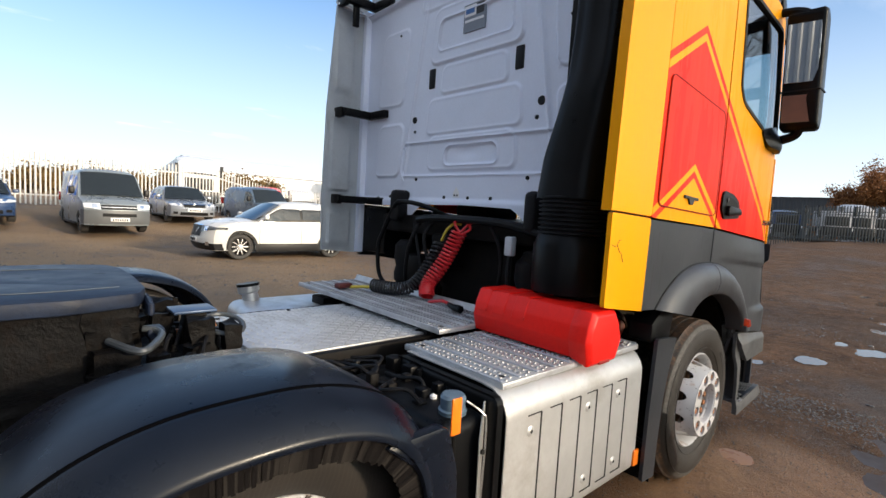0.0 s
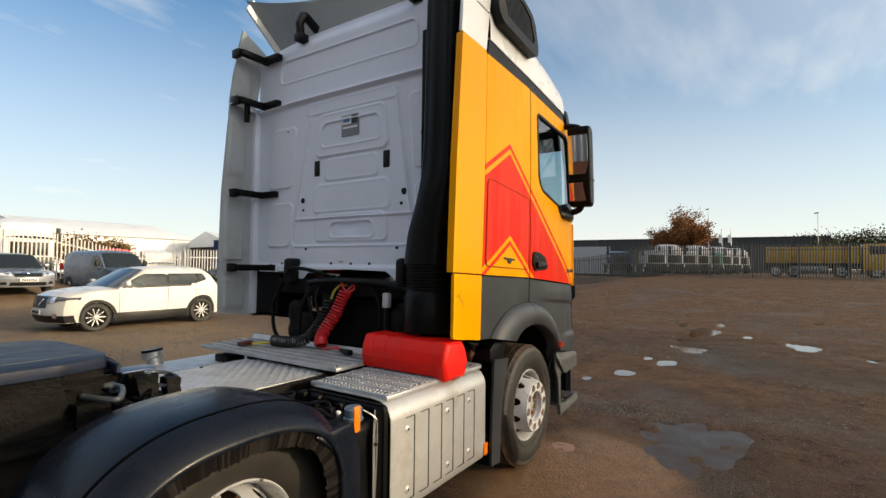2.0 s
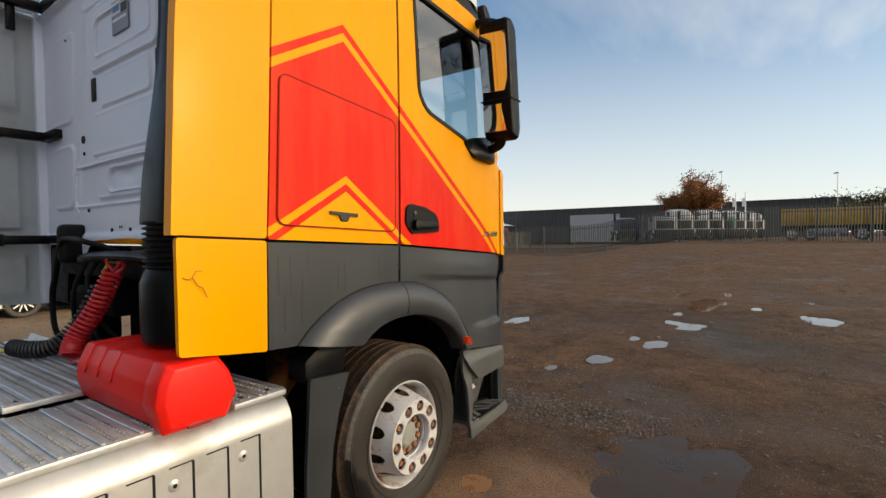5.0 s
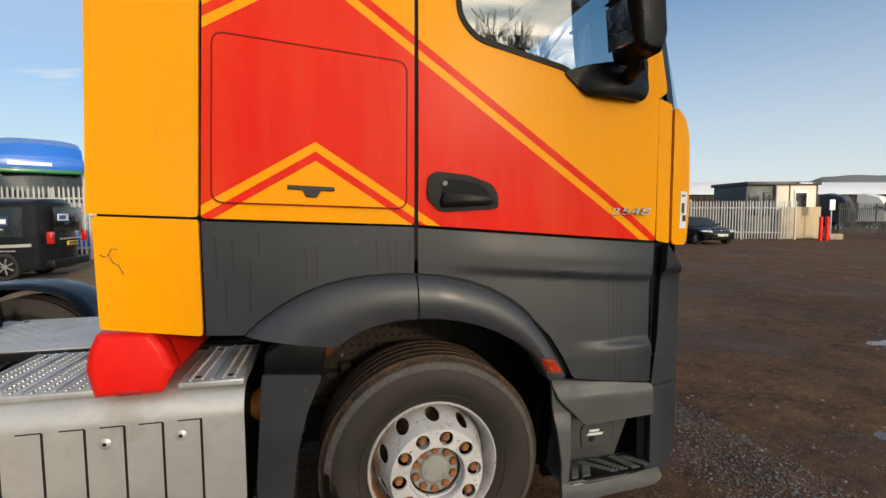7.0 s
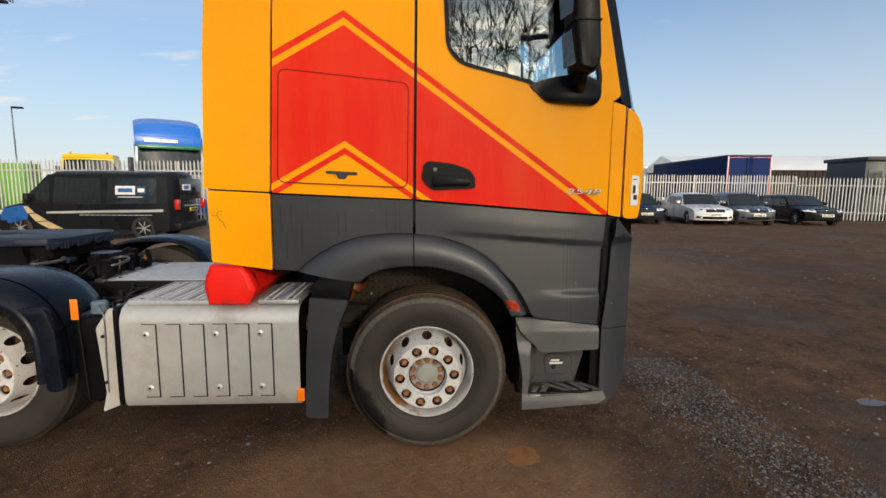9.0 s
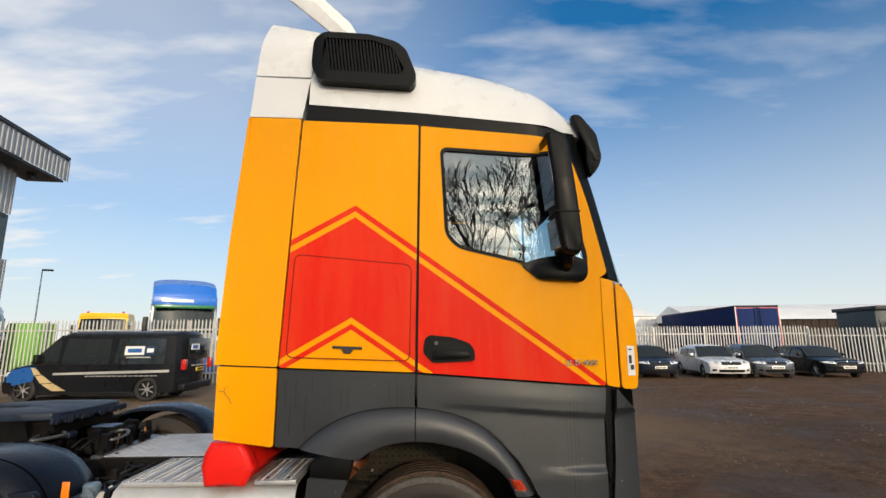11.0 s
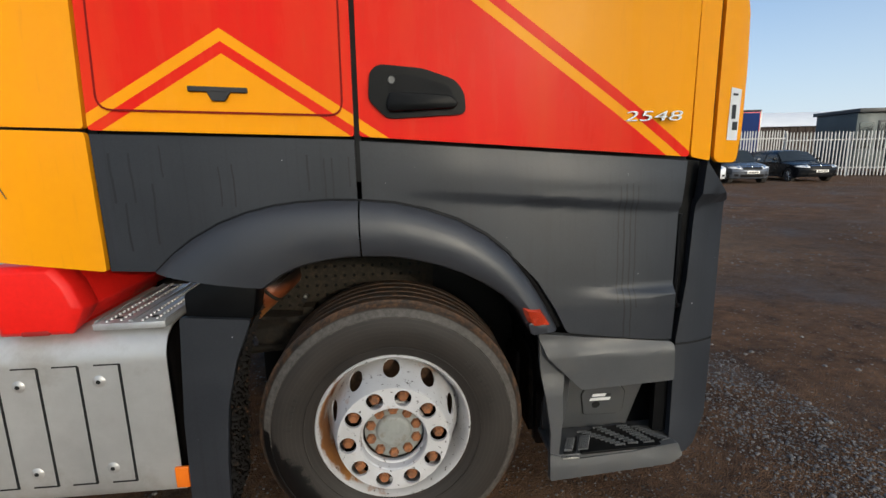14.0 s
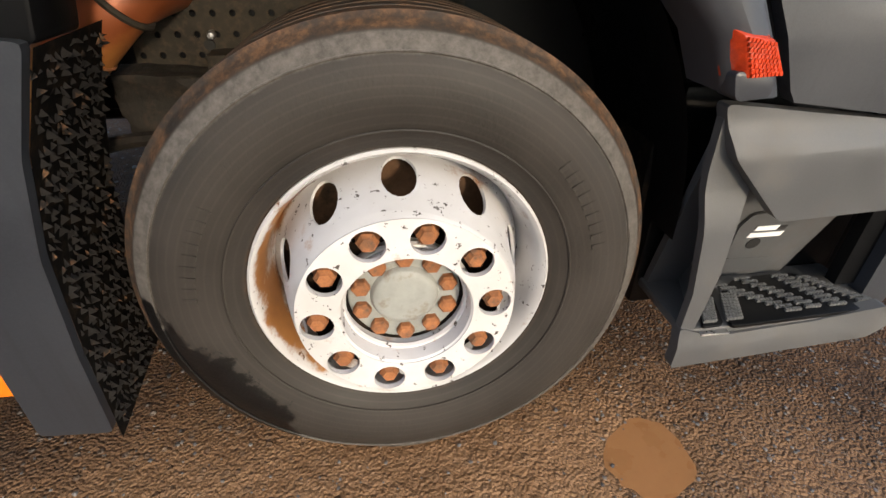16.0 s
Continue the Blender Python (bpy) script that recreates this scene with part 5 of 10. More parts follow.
# brackets that hold the far deflector
for z, l in ((2.365, 0.36), (1.652, 0.40), (3.255, 0.42), (3.715, 0.40)):
    br = P("deflector_bracket", newbox(-1.165, -1.165 + l, 2.545, 2.600, z - 0.030, z + 0.030, 0.006), BLACKP)
    P("bracket_foot", newbox(-1.19, -1.14, 2.585, 2.695, z - 0.040, z + 0.040, 0.01), BLACKP, br)
    P("bracket_foot", newbox(-0.93, -0.87, 2.34, 2.60, z - 0.030, z + 0.030, 0.006), BLACKP, br)
P("stay", newbox(-1.10, -1.05, 2.575, 2.61, 3.06, 3.26, 0.008), BLACKP)
# deflector on the roof: a bowed plate on two struts, its ends swept back
bm = bmesh.new()
rows = []
for i in range(41):
    u = i / 40
    y = 0.10 + u * 2.58
    bow = 1 - (2 * u - 1) ** 2
    bow = bow ** 0.8
    row = []
    for k in range(9):
        t = k / 8
        x0, x1 = -0.40 + 0.10 * bow, -1.06 + 0.40 * bow
        z0, z1 = 3.74 + 0.16 * bow, 4.30 - 0.05 * bow
        row.append(bm.verts.new((x0 + (x1 - x0) * t, y, z0 + (z1 - z0) * (t ** 0.9) - 0.02 * math.sin(math.pi * t))))
    rows.append(row)
for a, b in zip(rows, rows[1:]):
    for k in range(8):
        bm.faces.new((a[k], a[k + 1], b[k + 1], b[k]))
bmesh.ops.solidify(bm, geom=bm.faces[:], thickness=0.02)
# white plate coloured grey for the shade on its underside
roofd = P("roof_deflector", bm, SHADEDG, None, "bowed white roof deflector on struts", 60)
for y0, y1 in ((0.085, 0.11), (2.67, 2.695)):
    P("deflector_cheek", prism(round_poly([(-0.39, 3.715), (-0.60, 3.83), (-1.060, 4.220), (-0.975, 4.345), (-0.90, 4.310), (-0.55, 3.98)], 0.03, 4), y0, y1, 0.006), WHITE, roofd)
for y in (0.72, 2.06):
    P("strut", prism([(-0.910, 3.80), (-0.935, 3.97), (-0.885, 4.085), (-0.825, 4.095), (-0.675, 4.020), (-0.700, 3.950), (-0.835, 4.025), (-0.870, 3.96), (-0.850, 3.80)], y - 0.028, y + 0.028, 0.008), BLACKP, roofd)
    P("strut_foot", newbox(-0.93, -0.83, y - 0.05, y + 0.05, 3.80, 3.87, 0.01), BLACKP, roofd)
P("strut", prism(round_poly([(-0.70, 3.78), (-0.62, 3.93), (-0.50, 3.86), (-0.40, 3.76)], 0.02, 3), 0.16, 0.22, 0.01), BLACKP, roofd)


# ---- air duct behind the cab ----
def duct_section(z):
    """Centre and half sizes of the duct at a height."""
    yc = lerp_line([(1.70, 0.420), (1.90, 0.405), (2.10, 0.360), (2.30, 0.325), (2.60, 0.312), (4.0, 0.300)], z)
    hy = lerp_line([(1.70, 0.165), (1.95, 0.155), (2.2, 0.135), (2.5, 0.130), (4.0, 0.120)], z)
    return yc, hy


bm = bmesh.new()
rows = []
for i in range(61):
    z = 1.70 + (3.97 - 1.70) * i / 60
    yc, hy = duct_section(z)
    hx = lerp_line([(1.70, 0.15), (2.1, 0.135), (2.5, 0.11), (4, 0.10)], z)
    row = []
    for k in range(36):
        a = 2 * math.pi * k / 36
        c, s = math.cos(a), math.sin(a)
        groove = 0.0
        if c < -0.3 and z > 2.15:
            groove = 0.014 * (math.exp(-((s - 0.30) / 0.07) ** 2) + math.exp(-((s + 0.15) / 0.07) ** 2)) * sstep(2.15, 2.4, z)
        row.append(bm.verts.new((-1.055 + hx * math.copysign(abs(c) ** 0.55, c) + groove, yc + hy * math.copysign(abs(s) ** 0.55, s), z)))
    rows.append(row)
for a, b in zip(rows, rows[1:]):
    for k in range(36):
        bm.faces.new((a[k], a[(k + 1) % 36], b[(k + 1) % 36], b[k]))
bm.faces.new(rows[-1])
bmesh.ops.recalc_face_normals(bm, faces=bm.faces[:])
duct = P("air_duct", bm, BLACKP, None, "black moulded air intake duct", 50)
prof = []
for i in range(9):
    z = 1.52 + i * 0.022
    prof += [(0.150, z), (0.168, z + 0.006), (0.168, z + 0.012), (0.150, z + 0.018)]
bel = lathe(prof, 32, (-1.05, 0.425, 0), "z")
P("bellows", bel, RUBBER, duct, "ribbed rubber bellows")
P("air_filter_housing", lathe([(0.10, 1.215), (0.175, 1.225), (0.18, 1.26), (0.18, 1.46), (0.165, 1.50), (0.15, 1.53)], 32, (-1.05, 0.43, 0), "z"), BLACKP, duct)
for z in (2.22, 2.95, 3.4):
    P("duct_clip", newbox(-0.98, -0.87, 0.38, 0.455, z - 0.03, z + 0.03, 0.01), BLACKP, duct)
# dark inner shield between duct and near deflector
P("inner_shield", newbox(-0.93, -0.895, 0.11, 0.60, 1.18, 3.5), BLACKP)

# ---- under the cab ----
for y in (0.96, 1.76):
    P("chassis_rail", newbox(-4.6, 1.05, y - 0.04, y + 0.04, 0.66, 0.93, 0.012), DARKST, None, "dark grimy chassis rail")
P("engine_block", newbox(-0.78, 0.9, 1.02, 1.72, 0.62, 1.42, 0.06), DARKST)
P("gearbox", newbox(-1.6, -0.8, 1.12, 1.62, 0.55, 0.90, 0.08), DARKST)
P("cross_beam", newbox(-0.93, -0.80, 0.75, 2.30, 1.42, 1.56, 0.03), DARKST)
P("front_beam", newbox(0.55, 1.15, 0.45, 2.35, 0.40, 0.66, 0.05), DARKST)
P("front_axle", tube([(0, 0.45, 0.48), (0, 0.8, 0.43), (0, 2.0, 0.43), (0, 2.35, 0.48)], 0.07, 10), DARKST)
P("mid_axle", tube([(-2.70, 0.45, 0.50), (-2.70, 2.35, 0.50)], 0.08, 10), DARKST)
P("cross_member", newbox(-2.35, -2.25, 1.0, 1.72, 0.66, 0.90, 0.01), DARKST)
P("cross_member", newbox(-3.75, -3.65, 1.0, 1.72, 0.66, 0.90, 0.01), DARKST)
P("inner_wing", newbox(-0.60, 0.62, 0.62, 0.66, 0.45, 1.45), BLACKP)
archroof = bmesh.new()
rows = [[archroof.verts.new((0.0 + 0.60 * math.cos(a), y, 0.55 + 0.70 * math.sin(a))) for y in (0.17, 0.66)] for a in [0.74 * math.pi * i / 20 for i in range(21)]]
for a, b in zip(rows, rows[1:]):
    archroof.faces.new((a[0], a[1], b[1], b[0]))
P("wheel_liner", archroof, BLACKP)
# added panel, near-black for the dark void behind the step, keeps light out
P("dark_void_panel", newbox(0.58, 0.63, 0.30, 2.5, 0.35, 1.40), DARKDIRT)
# rear silencer guard with its punched holes, seen behind the front wheel
SHIELD = mat("muddy_shield_steel", (0.026, 0.022, 0.017), 0.75, var=0.35, scale=8.0, bump=0.3, dist=0.004, spec=0.15, dirt=(0.050, 0.036, 0.024), dirt_at=(0.5, 0.7), dscale=30.0)
guard = P("heat_shield", skin([(-0.56, 0.835), (0.20, 0.835), (0.20, 1.16), (-0.56, 1.16)], [circle2(-0.543 + 0.0425 * i, 0.8705 + 0.0435 * j, 0.0075, 10) for i in range(17) for j in range(6) if (i, j) != (4, 0)], lambda x, z: 0.60, 0, 0.004), SHIELD, None, "punched heat shield caked in mud")
P("shield_hole", skin(circle2(-0.393, 0.892, 0.0125, 14), [], lambda x, z: 0.596, 0, 0.003), HOLE, guard)
P("shield_bolt", lathe([(0.010, 0.60), (0.010, 0.585), (0.007, 0.580), (0.0, 0.579)], 6, (-0.383, 0, 0.914)), STEEL, guard)
P("shield_bracket", lumpy(-0.39, -0.34, 0.53, 0.60, 0.845, 0.885, 0.006, 2.0, 3), SHIELD, guard)
CLODS = mat("mud_caked_engine", (0.014, 0.012, 0.010), 0.7, var=0.5, scale=20.0, bump=0.8, dist=0.008, spec=0.2, dirt=(0.040, 0.029, 0.020), dirt_at=(0.52, 0.68), dscale=26.0)
P("caked_bracket", lumpy(-0.62, 0.10, 0.56, 0.615, 0.70, 0.845, 0.030, 5.0, 11), CLODS, guard, "bracket under thick mud")
P("steering_arm", tube(curve_pts([(-0.75, 0.56, 0.66), (-0.55, 0.53, 0.70), (-0.35, 0.50, 0.69), (-0.15, 0.46, 0.66)], 6), 0.018, 8), CLODS)
pm = Nodes("heat_tinted_pipe")
px_ = pm.n.new("ShaderNodeSeparateXYZ")
pm.l.new(pm.co, px_.inputs[0])
heat_z = pm.math("ADD", px_.outputs[2], pm.math("MULTIPLY", pm.math("SUBTRACT", pm.noise(6.0, 6, 0.7), 0.5), 0.16))
pipe_col = pm.mix(pm.ramp(heat_z, 0.86, 0.97), (0.50, 0.215, 0.055), (0.23, 0.062, 0.020))
# near-black above the heat tint: the arch's shade put into the pipe's colour
pipe_m = pm.set(color=pm.mix(pm.ramp(px_.outputs[2], 0.995, 1.03), pipe_col, (0.020, 0.014, 0.011)), rough=0.45, metal=0.35, normal=pm.bump(pm.noise(40.0), 0.15, 0.004))
run = [Vector(p) for p in ((-0.80, 0.43, 0.725), (-0.698, 0.43, 0.815), (-0.597, 0.43, 0.905), (-0.495, 0.43, 0.995), (-0.465, 0.49, 1.015), (-0.455, 0.60, 1.020))]
pipe = P("exhaust_pipe", tube(curve_pts(run, 6), 0.060, 24), pipe_m, None, "heat-tinted orange exhaust pipe")


def pipe_ring(at, r):
    """A hoop square to the pipe's straight run."""
    return [run[1] + (run[3] - run[1]) * at + Vector((0.6625 * r * math.cos(a), r * math.sin(a), -0.749 * r * math.cos(a))) for a in [2 * math.pi * k / 24 for k in range(24)]]


P("pipe_seam", tube(pipe_ring(0.60, 0.0595), 0.0035, 6, closed=True), RUST, pipe)
P("pipe_seam", tube(pipe_ring(0.12, 0.0595), 0.0035, 6, closed=True), RUST, pipe)
P("pipe_clamp", tube(pipe_ring(1.03, 0.063), 0.007, 6, closed=True), SHIELD, pipe)
# flap behind the front wheel
flap = P("spray_flap", skin(round_poly([(-0.705, 1.005), (-0.470, 0.985), (-0.535, 0.83), (-0.578, 0.66), (-0.600, 0.45), (-0.610, 0.235), (-0.745, 0.245), (-0.735, 0.60)], 0.012, 2), [], lambda x, z: 0.075, 0.1, 0.02), GREY, None, "grey mudflap behind the front wheel")
P("flap_top", prism(round_poly([(-0.700, 1.075), (-0.600, 1.140), (-0.439, 1.137), (-0.476, 0.975), (-0.700, 0.975)], 0.01, 2), 0.115, 0.24, 0.006), BLACKP, flap)
fb = bmesh.new()
edge = [(-0.472, 0.975), (-0.535, 0.83), (-0.578, 0.66), (-0.600, 0.45), (-0.614, 0.19)]
rows = [[fb.verts.new((x - 0.10 * (y - 0.1), y, z)) for y in (0.096, 0.25, 0.42)] for x, z in edge]
for a, b in zip(rows, rows[1:]):
    for k in range(2):
        fb.faces.new((a[k], a[k + 1], b[k + 1], b[k]))
P("flap_inner", fb, DARKDIRT, flap, "mud-caked inner face")
vs_, fs_ = [], []
rk = random.Random(21)
for i in range(40):
    z = 0.215 + i * 0.019
    xe = lerp_line([(0.05, -0.62), (0.235, -0.612), (0.45, -0.600), (0.66, -0.578), (0.83, -0.535), (0.985, -0.47)], z)
    for k in range(17):
        y = 0.105 + k * 0.0185 + (0.009 if i % 2 else 0)
        x = xe - 0.10 * (y - 0.1)
        if rk.random() < 0.22:
            continue
        h_, q_, k_ = rk.uniform(0.004, 0.016), rk.uniform(0.6, 1.5), rk.uniform(-0.006, 0.006)
        y, z2 = y + rk.uniform(-0.006, 0.006), z + rk.uniform(-0.006, 0.006)
        n_ = len(vs_)
        vs_ += [(x + 0.001, y - 0.007 * q_, z2 - 0.006), (x + 0.001, y + 0.007 * q_, z2 - 0.005), (x + h_, y + k_, z2 - 0.004 + k_), (x + 0.001, y + k_, z2 + 0.008 * q_)]
        fs_ += [(n_, n_ + 1, n_ + 2), (n_ + 1, n_ + 3, n_ + 2), (n_ + 3, n_, n_ + 2)]
me = bpy.data.meshes.new("tmp")
me.from_pydata(vs_, [], fs_)
sb = bmesh.new()
sb.from_mesh(me)
bpy.data.meshes.remove(me)
MUDSTUD = mat("mud_caked_studs", (0.009, 0.008, 0.0075), 0.8, var=0.4, scale=20, bump=0.3, spec=0.15, dirt=(0.15, 0.08, 0.042), dirt_at=(0.58, 0.65), dscale=22.0)
part("spray_studs", sb, MUDSTUD, flap, "mud-caked spray studs", "stuff")
P("flap_bar", tube([(-0.625, 0.12, 0.40), (-0.640, 0.40, 0.46)], 0.012, 6), BLACKP, flap)
# crossbar, hoop and cables behind the engine
P("hose_rail", tube(curve_pts([(-0.98, 0.62, 1.50), (-0.99, 0.90, 1.545), (-1.0, 1.20, 1.555), (-1.0, 1.55, 1.55), (-0.99, 1.75, 1.53)], 6), 0.028, 10), BLACKP, None, "black hose rail")
P("grab_hoop", tube(curve_pts([(-0.80, 1.58, 1.55), (-0.98, 1.70, 1.63), (-1.00, 1.93, 1.655), (-1.01, 2.02, 1.62), (-1.00, 2.18, 1.40), (-1.00, 2.23, 1.30), (-1.00, 2.22, 1.12), (-0.99, 2.16, 1.02), (-0.97, 2.0, 0.95)], 7), 0.017, 10), BLACKP, None, "bent black grab hoop")
for y, z, r in ((1.86, 1.12, 0.10), (1.98, 1.00, 0.08), (0.75, 1.30, 0.07), (1.55, 1.30, 0.10)):
    P("bracket", newbox(-0.95, -0.78, y - r, y + r, z - r, z + r * 1.4, 0.025), DARKST)
P("air_spring", lathe([(0.05, 1.02), (0.085, 1.04), (0.09, 1.10), (0.075, 1.16), (0.09, 1.22), (0.085, 1.32), (0.05, 1.36)], 20, (-0.88, 2.02, 0), "z"), RUBBER)
P("air_spring", lathe([(0.05, 1.02), (0.085, 1.04), (0.09, 1.10), (0.075, 1.16), (0.09, 1.22), (0.085, 1.32), (0.05, 1.36)], 20, (-0.88, 0.80, 0), "z"), RUBBER)
for c in ([(-0.92, 1.88, 1.50), (-0.95, 1.78, 1.30), (-0.95, 1.70, 1.10), (-0.90, 1.62, 0.96)], [(-0.97, 1.75, 1.52), (-1.02, 1.80, 1.35), (-1.0, 1.86, 1.15), (-0.95, 1.90, 0.98)],
          [(-0.97, 0.88, 1.40), (-1.0, 0.87, 1.25), (-0.98, 0.86, 1.10), (-0.92, 0.84, 1.0)], [(-0.98, 1.05, 1.54), (-0.93, 1.0, 1.38), (-0.9, 1.02, 1.18), (-0.9, 1.1, 1.0)],
          [(-0.95, 1.62, 1.54), (-1.0, 1.66, 1.40), (-0.97, 1.60, 1.2), (-0.9, 1.5, 1.05)]):
    P("cable", tube(curve_pts(c, 6), 0.014, 8), RUBBER)
P("junction_box", newbox(-1.02, -0.97, 0.835, 0.895, 1.36, 1.475, 0.012), mat("pale_grey_box", (0.48, 0.50, 0.53), 0.45, var=0.1), None, "small pale grey junction box")
P("far_arch", prism(round_poly([(-0.88, 1.60), (-0.50, 1.60), (-0.50, 1.18), (-0.90, 1.22)], 0.02, 2), 2.30, 2.62), BLACKP)


def coil(path, r, wire, turns, name, m, label):
    pts = curve_pts(path, 16)
    n = turns * 12
    seg = [Vector(p) for p in pts]
    out = []
    for i in range(n + 1):
        t = i / n * (len(seg) - 1)
        k = min(int(t), len(seg) - 2)
        p = seg[k].lerp(seg[k + 1], t - k)
        d = (seg[k + 1] - seg[k]).normalized()
        a = d.cross(Vector((0.3, 1, 0.2))).normalized()
        b = d.cross(a)
        ang = 2 * math.pi * turns * i / n
        out.append(p + r * (a * math.cos(ang) + b * math.sin(ang)))
    return P(name, tube(out, wire, 6), m, None, label)


coil([(-1.00, 1.30, 1.47), (-1.06, 1.36, 1.28), (-1.14, 1.42, 1.12), (-1.17, 1.40, 1.04)], 0.046, 0.0085, 24, "red_air_line", REDCOIL, "red spiral air hose")
P("red_hose_end", tube(curve_pts([(-1.00, 1.29, 1.47), (-0.99, 1.22, 1.53), (-0.99, 1.13, 1.54), (-0.98, 1.04, 1.55)], 6), 0.009, 8), REDCOIL)
P("red_hose_end", tube(curve_pts([(-1.18, 1.36, 1.01), (-1.19, 1.28, 1.03), (-1.20, 1.20, 1.045), (-1.20, 1.13, 1.035)], 6), 0.010, 8), REDCOIL)
P("coupling", tube([(-1.20, 1.15, 1.035), (-1.21, 1.09, 1.028), (-1.21, 1.07, 1.026), (-1.21, 1.03, 1.025)], [0.014, 0.02, 0.024, 0.024], 10), BLACKP)
P("red_hose_loop", tube(curve_pts([(-1.0, 1.30, 1.47), (-1.02, 1.33, 1.53), (-1.0, 1.27, 1.55), (-0.98, 1.22, 1.50), (-1.0, 1.27, 1.46)], 6), 0.009, 8), REDCOIL)
coil([(-0.99, 1.50, 1.38), (-1.08, 1.52, 1.20), (-1.18, 1.56, 1.08), (-1.26, 1.68, 1.055), (-1.30, 1.84, 1.055)], 0.040, 0.008, 28, "black_air_line", BLACKCOIL, "black spiral air hose")
P("yellow_hose", tube(curve_pts([(-1.30, 1.84, 1.04), (-1.34, 1.93, 1.03), (-1.40, 2.0, 1.022)], 6), 0.011, 8), YELLOWPL)
P("palm_coupling", newbox(-1.49, -1.37, 1.98, 2.05, 1.012, 1.05, 0.015), mat("dark_red_coupling", (0.10, 0.018, 0.016), 0.5, var=0.2))
P("yellow_hose", tube(curve_pts([(-0.99, 1.48, 1.40), (-0.99, 1.44, 1.47), (-0.98, 1.38, 1.52), (-0.97, 1.32, 1.52)], 6), 0.010, 8), YELLOWPL)


# ---- deck plates ----
def stud_rows(x0, x1, y0, y1, z, nx, ny, rot=True):
    """Raised bars of chequer plate."""
    vs, fs = [], []
    for i in range(nx):
        for j in range(ny):
            cx, cy = x0 + (i + 0.5) * (x1 - x0) / nx, y0 + (j + 0.5) * (y1 - y0) / ny
            a = math.pi / 4 if (i + j) % 2 else -math.pi / 4
            c, s = math.cos(a), math.sin(a)
            k = len(vs)
            for u, v, h in ((-0.021, 0, 0), (0, -0.0075, 0), (0.021, 0, 0), (0, 0.0075, 0), (-0.009, 0, 0.0045), (0.009, 0, 0.0045)):
                vs.append((cx + u * c - v * s, cy + u * s + v * c, z + h))
            fs += [(k, k + 1, k + 4), (k + 1, k + 5, k + 4), (k + 1, k + 2, k + 5), (k + 2, k + 3, k + 5), (k + 3, k + 4, k + 5), (k + 3, k, k + 4)]
    bm = bmesh.new()
    me = bpy.data.meshes.new("tmp")
    me.from_pydata(vs, [], fs)
    bm.from_mesh(me)
    bpy.data.meshes.remove(me)
    return bm


plate = P("chequer_plate", newbox(-2.42, -1.52, 0.945, 1.80, 0.938, 0.950, 0.003), ALU, None, "aluminium chequer plate deck")
part("plate_studs", stud_rows(-2.40, -1.53, 0.955, 1.79, 0.9502, 22, 21), ALU, TRUCK, kind="stuff")
for x, y in ((-2.37, 1.02), (-2.37, 1.72), (-1.95, 1.76), (-1.56, 1.74), (-1.56, 1.0)):
    P("bolt", lathe([(0.012, 0.950), (0.012, 0.956), (0.0, 0.958)], 10, (x, y, 0), "z"), RUBBER, plate)
P("plate_edge", newbox(-2.42, -1.52, 0.90, 0.943, 0.86, 0.944, 0.004), DARKST, plate)


def tread_plate(x0, x1, y0, y1, z, ribs, axis="y"):
    """Aluminium tread with ridges and rows of punched teeth."""
    t = P("tread_plate", newbox(x0, x1, y0, y1, z - 0.025, z, 0.004), ALU, None, "punched aluminium tread plate")
    n = ribs
    for i in range(n + 1):
        u = x0 + (x1 - x0) * i / n
        P("tread_ridge", newbox(max(x0, u - 0.008), min(x1, u + 0.008), y0 + 0.01, y1 - 0.01, z, z + 0.007, 0.003, 1), ALU, t)
    vs, fs = [], []
    m = int((y1 - y0) / 0.028)
    for i in range(n):
        for r in range(2):
            cx = x0 + (x1 - x0) * (i + 0.33 + 0.34 * r) / n
            for j in range(m):
                cy = y0 + 0.02 + (j + 0.5 * (r % 2)) * 0.028
                if cy > y1 - 0.015:
                    continue
                k = len(vs)
                vs += [(cx + 0.009 * math.cos(a) * rr, cy + 0.009 * math.sin(a) * rr, z + h) for rr, h in ((1.0, 0.0), (0.75, 0.006)) for a in [2 * math.pi * q / 8 for q in range(8)]]
                fs += [(k + q, k + (q + 1) % 8, k + 8 + (q + 1) % 8, k + 8 + q) for q in range(8)]
                kk = len(vs)
                vs += [(cx + 0.0065 * math.cos(a), cy + 0.0065 * math.sin(a), z + 0.0012) for a in [2 * math.pi * q / 8 for q in range(8)]]
                fs.append(tuple(range(kk, kk + 8)))
    me = bpy.data.meshes.new("tmp")
    me.from_pydata(vs, [], fs)
    bm = bmesh.new()
    bm.from_mesh(me)
    bpy.data.meshes.remove(me)
    part("tread_teeth", bm, TEETH, t, kind="stuff")
    for x, y in ((x0 + 0.06, y0 + 0.06), (x1 - 0.06, y0 + 0.06), (x0 + 0.06, y1 - 0.06), (x1 - 0.06, y1 - 0.06)):
        P("fixing_hole", lathe([(0.0, z + 0.002), (0.013, z + 0.002), (0.014, z)], 10, (x, y, 0), "z"), HOLE, t)
    return t


deck = tread_plate(-1.58, -1.10, 0.80, 2.42, 1.000, 5)
P("deck_lip", prism([(-1.10, 0.975), (-1.085, 0.975), (-1.060, 1.035), (-1.07, 1.04)], 0.80, 2.42, 0.003, 1), ALU, deck)
tread_plate(-1.82, -1.24, 0.160, 0.775, 0.968, 5)
tread_plate(-1.03, -0.785, 0.140, 0.68, 0.976, 2)
P("deck_support", newbox(-1.56, -1.12, 0.92, 1.0, 0.93, 0.975), DARKST)
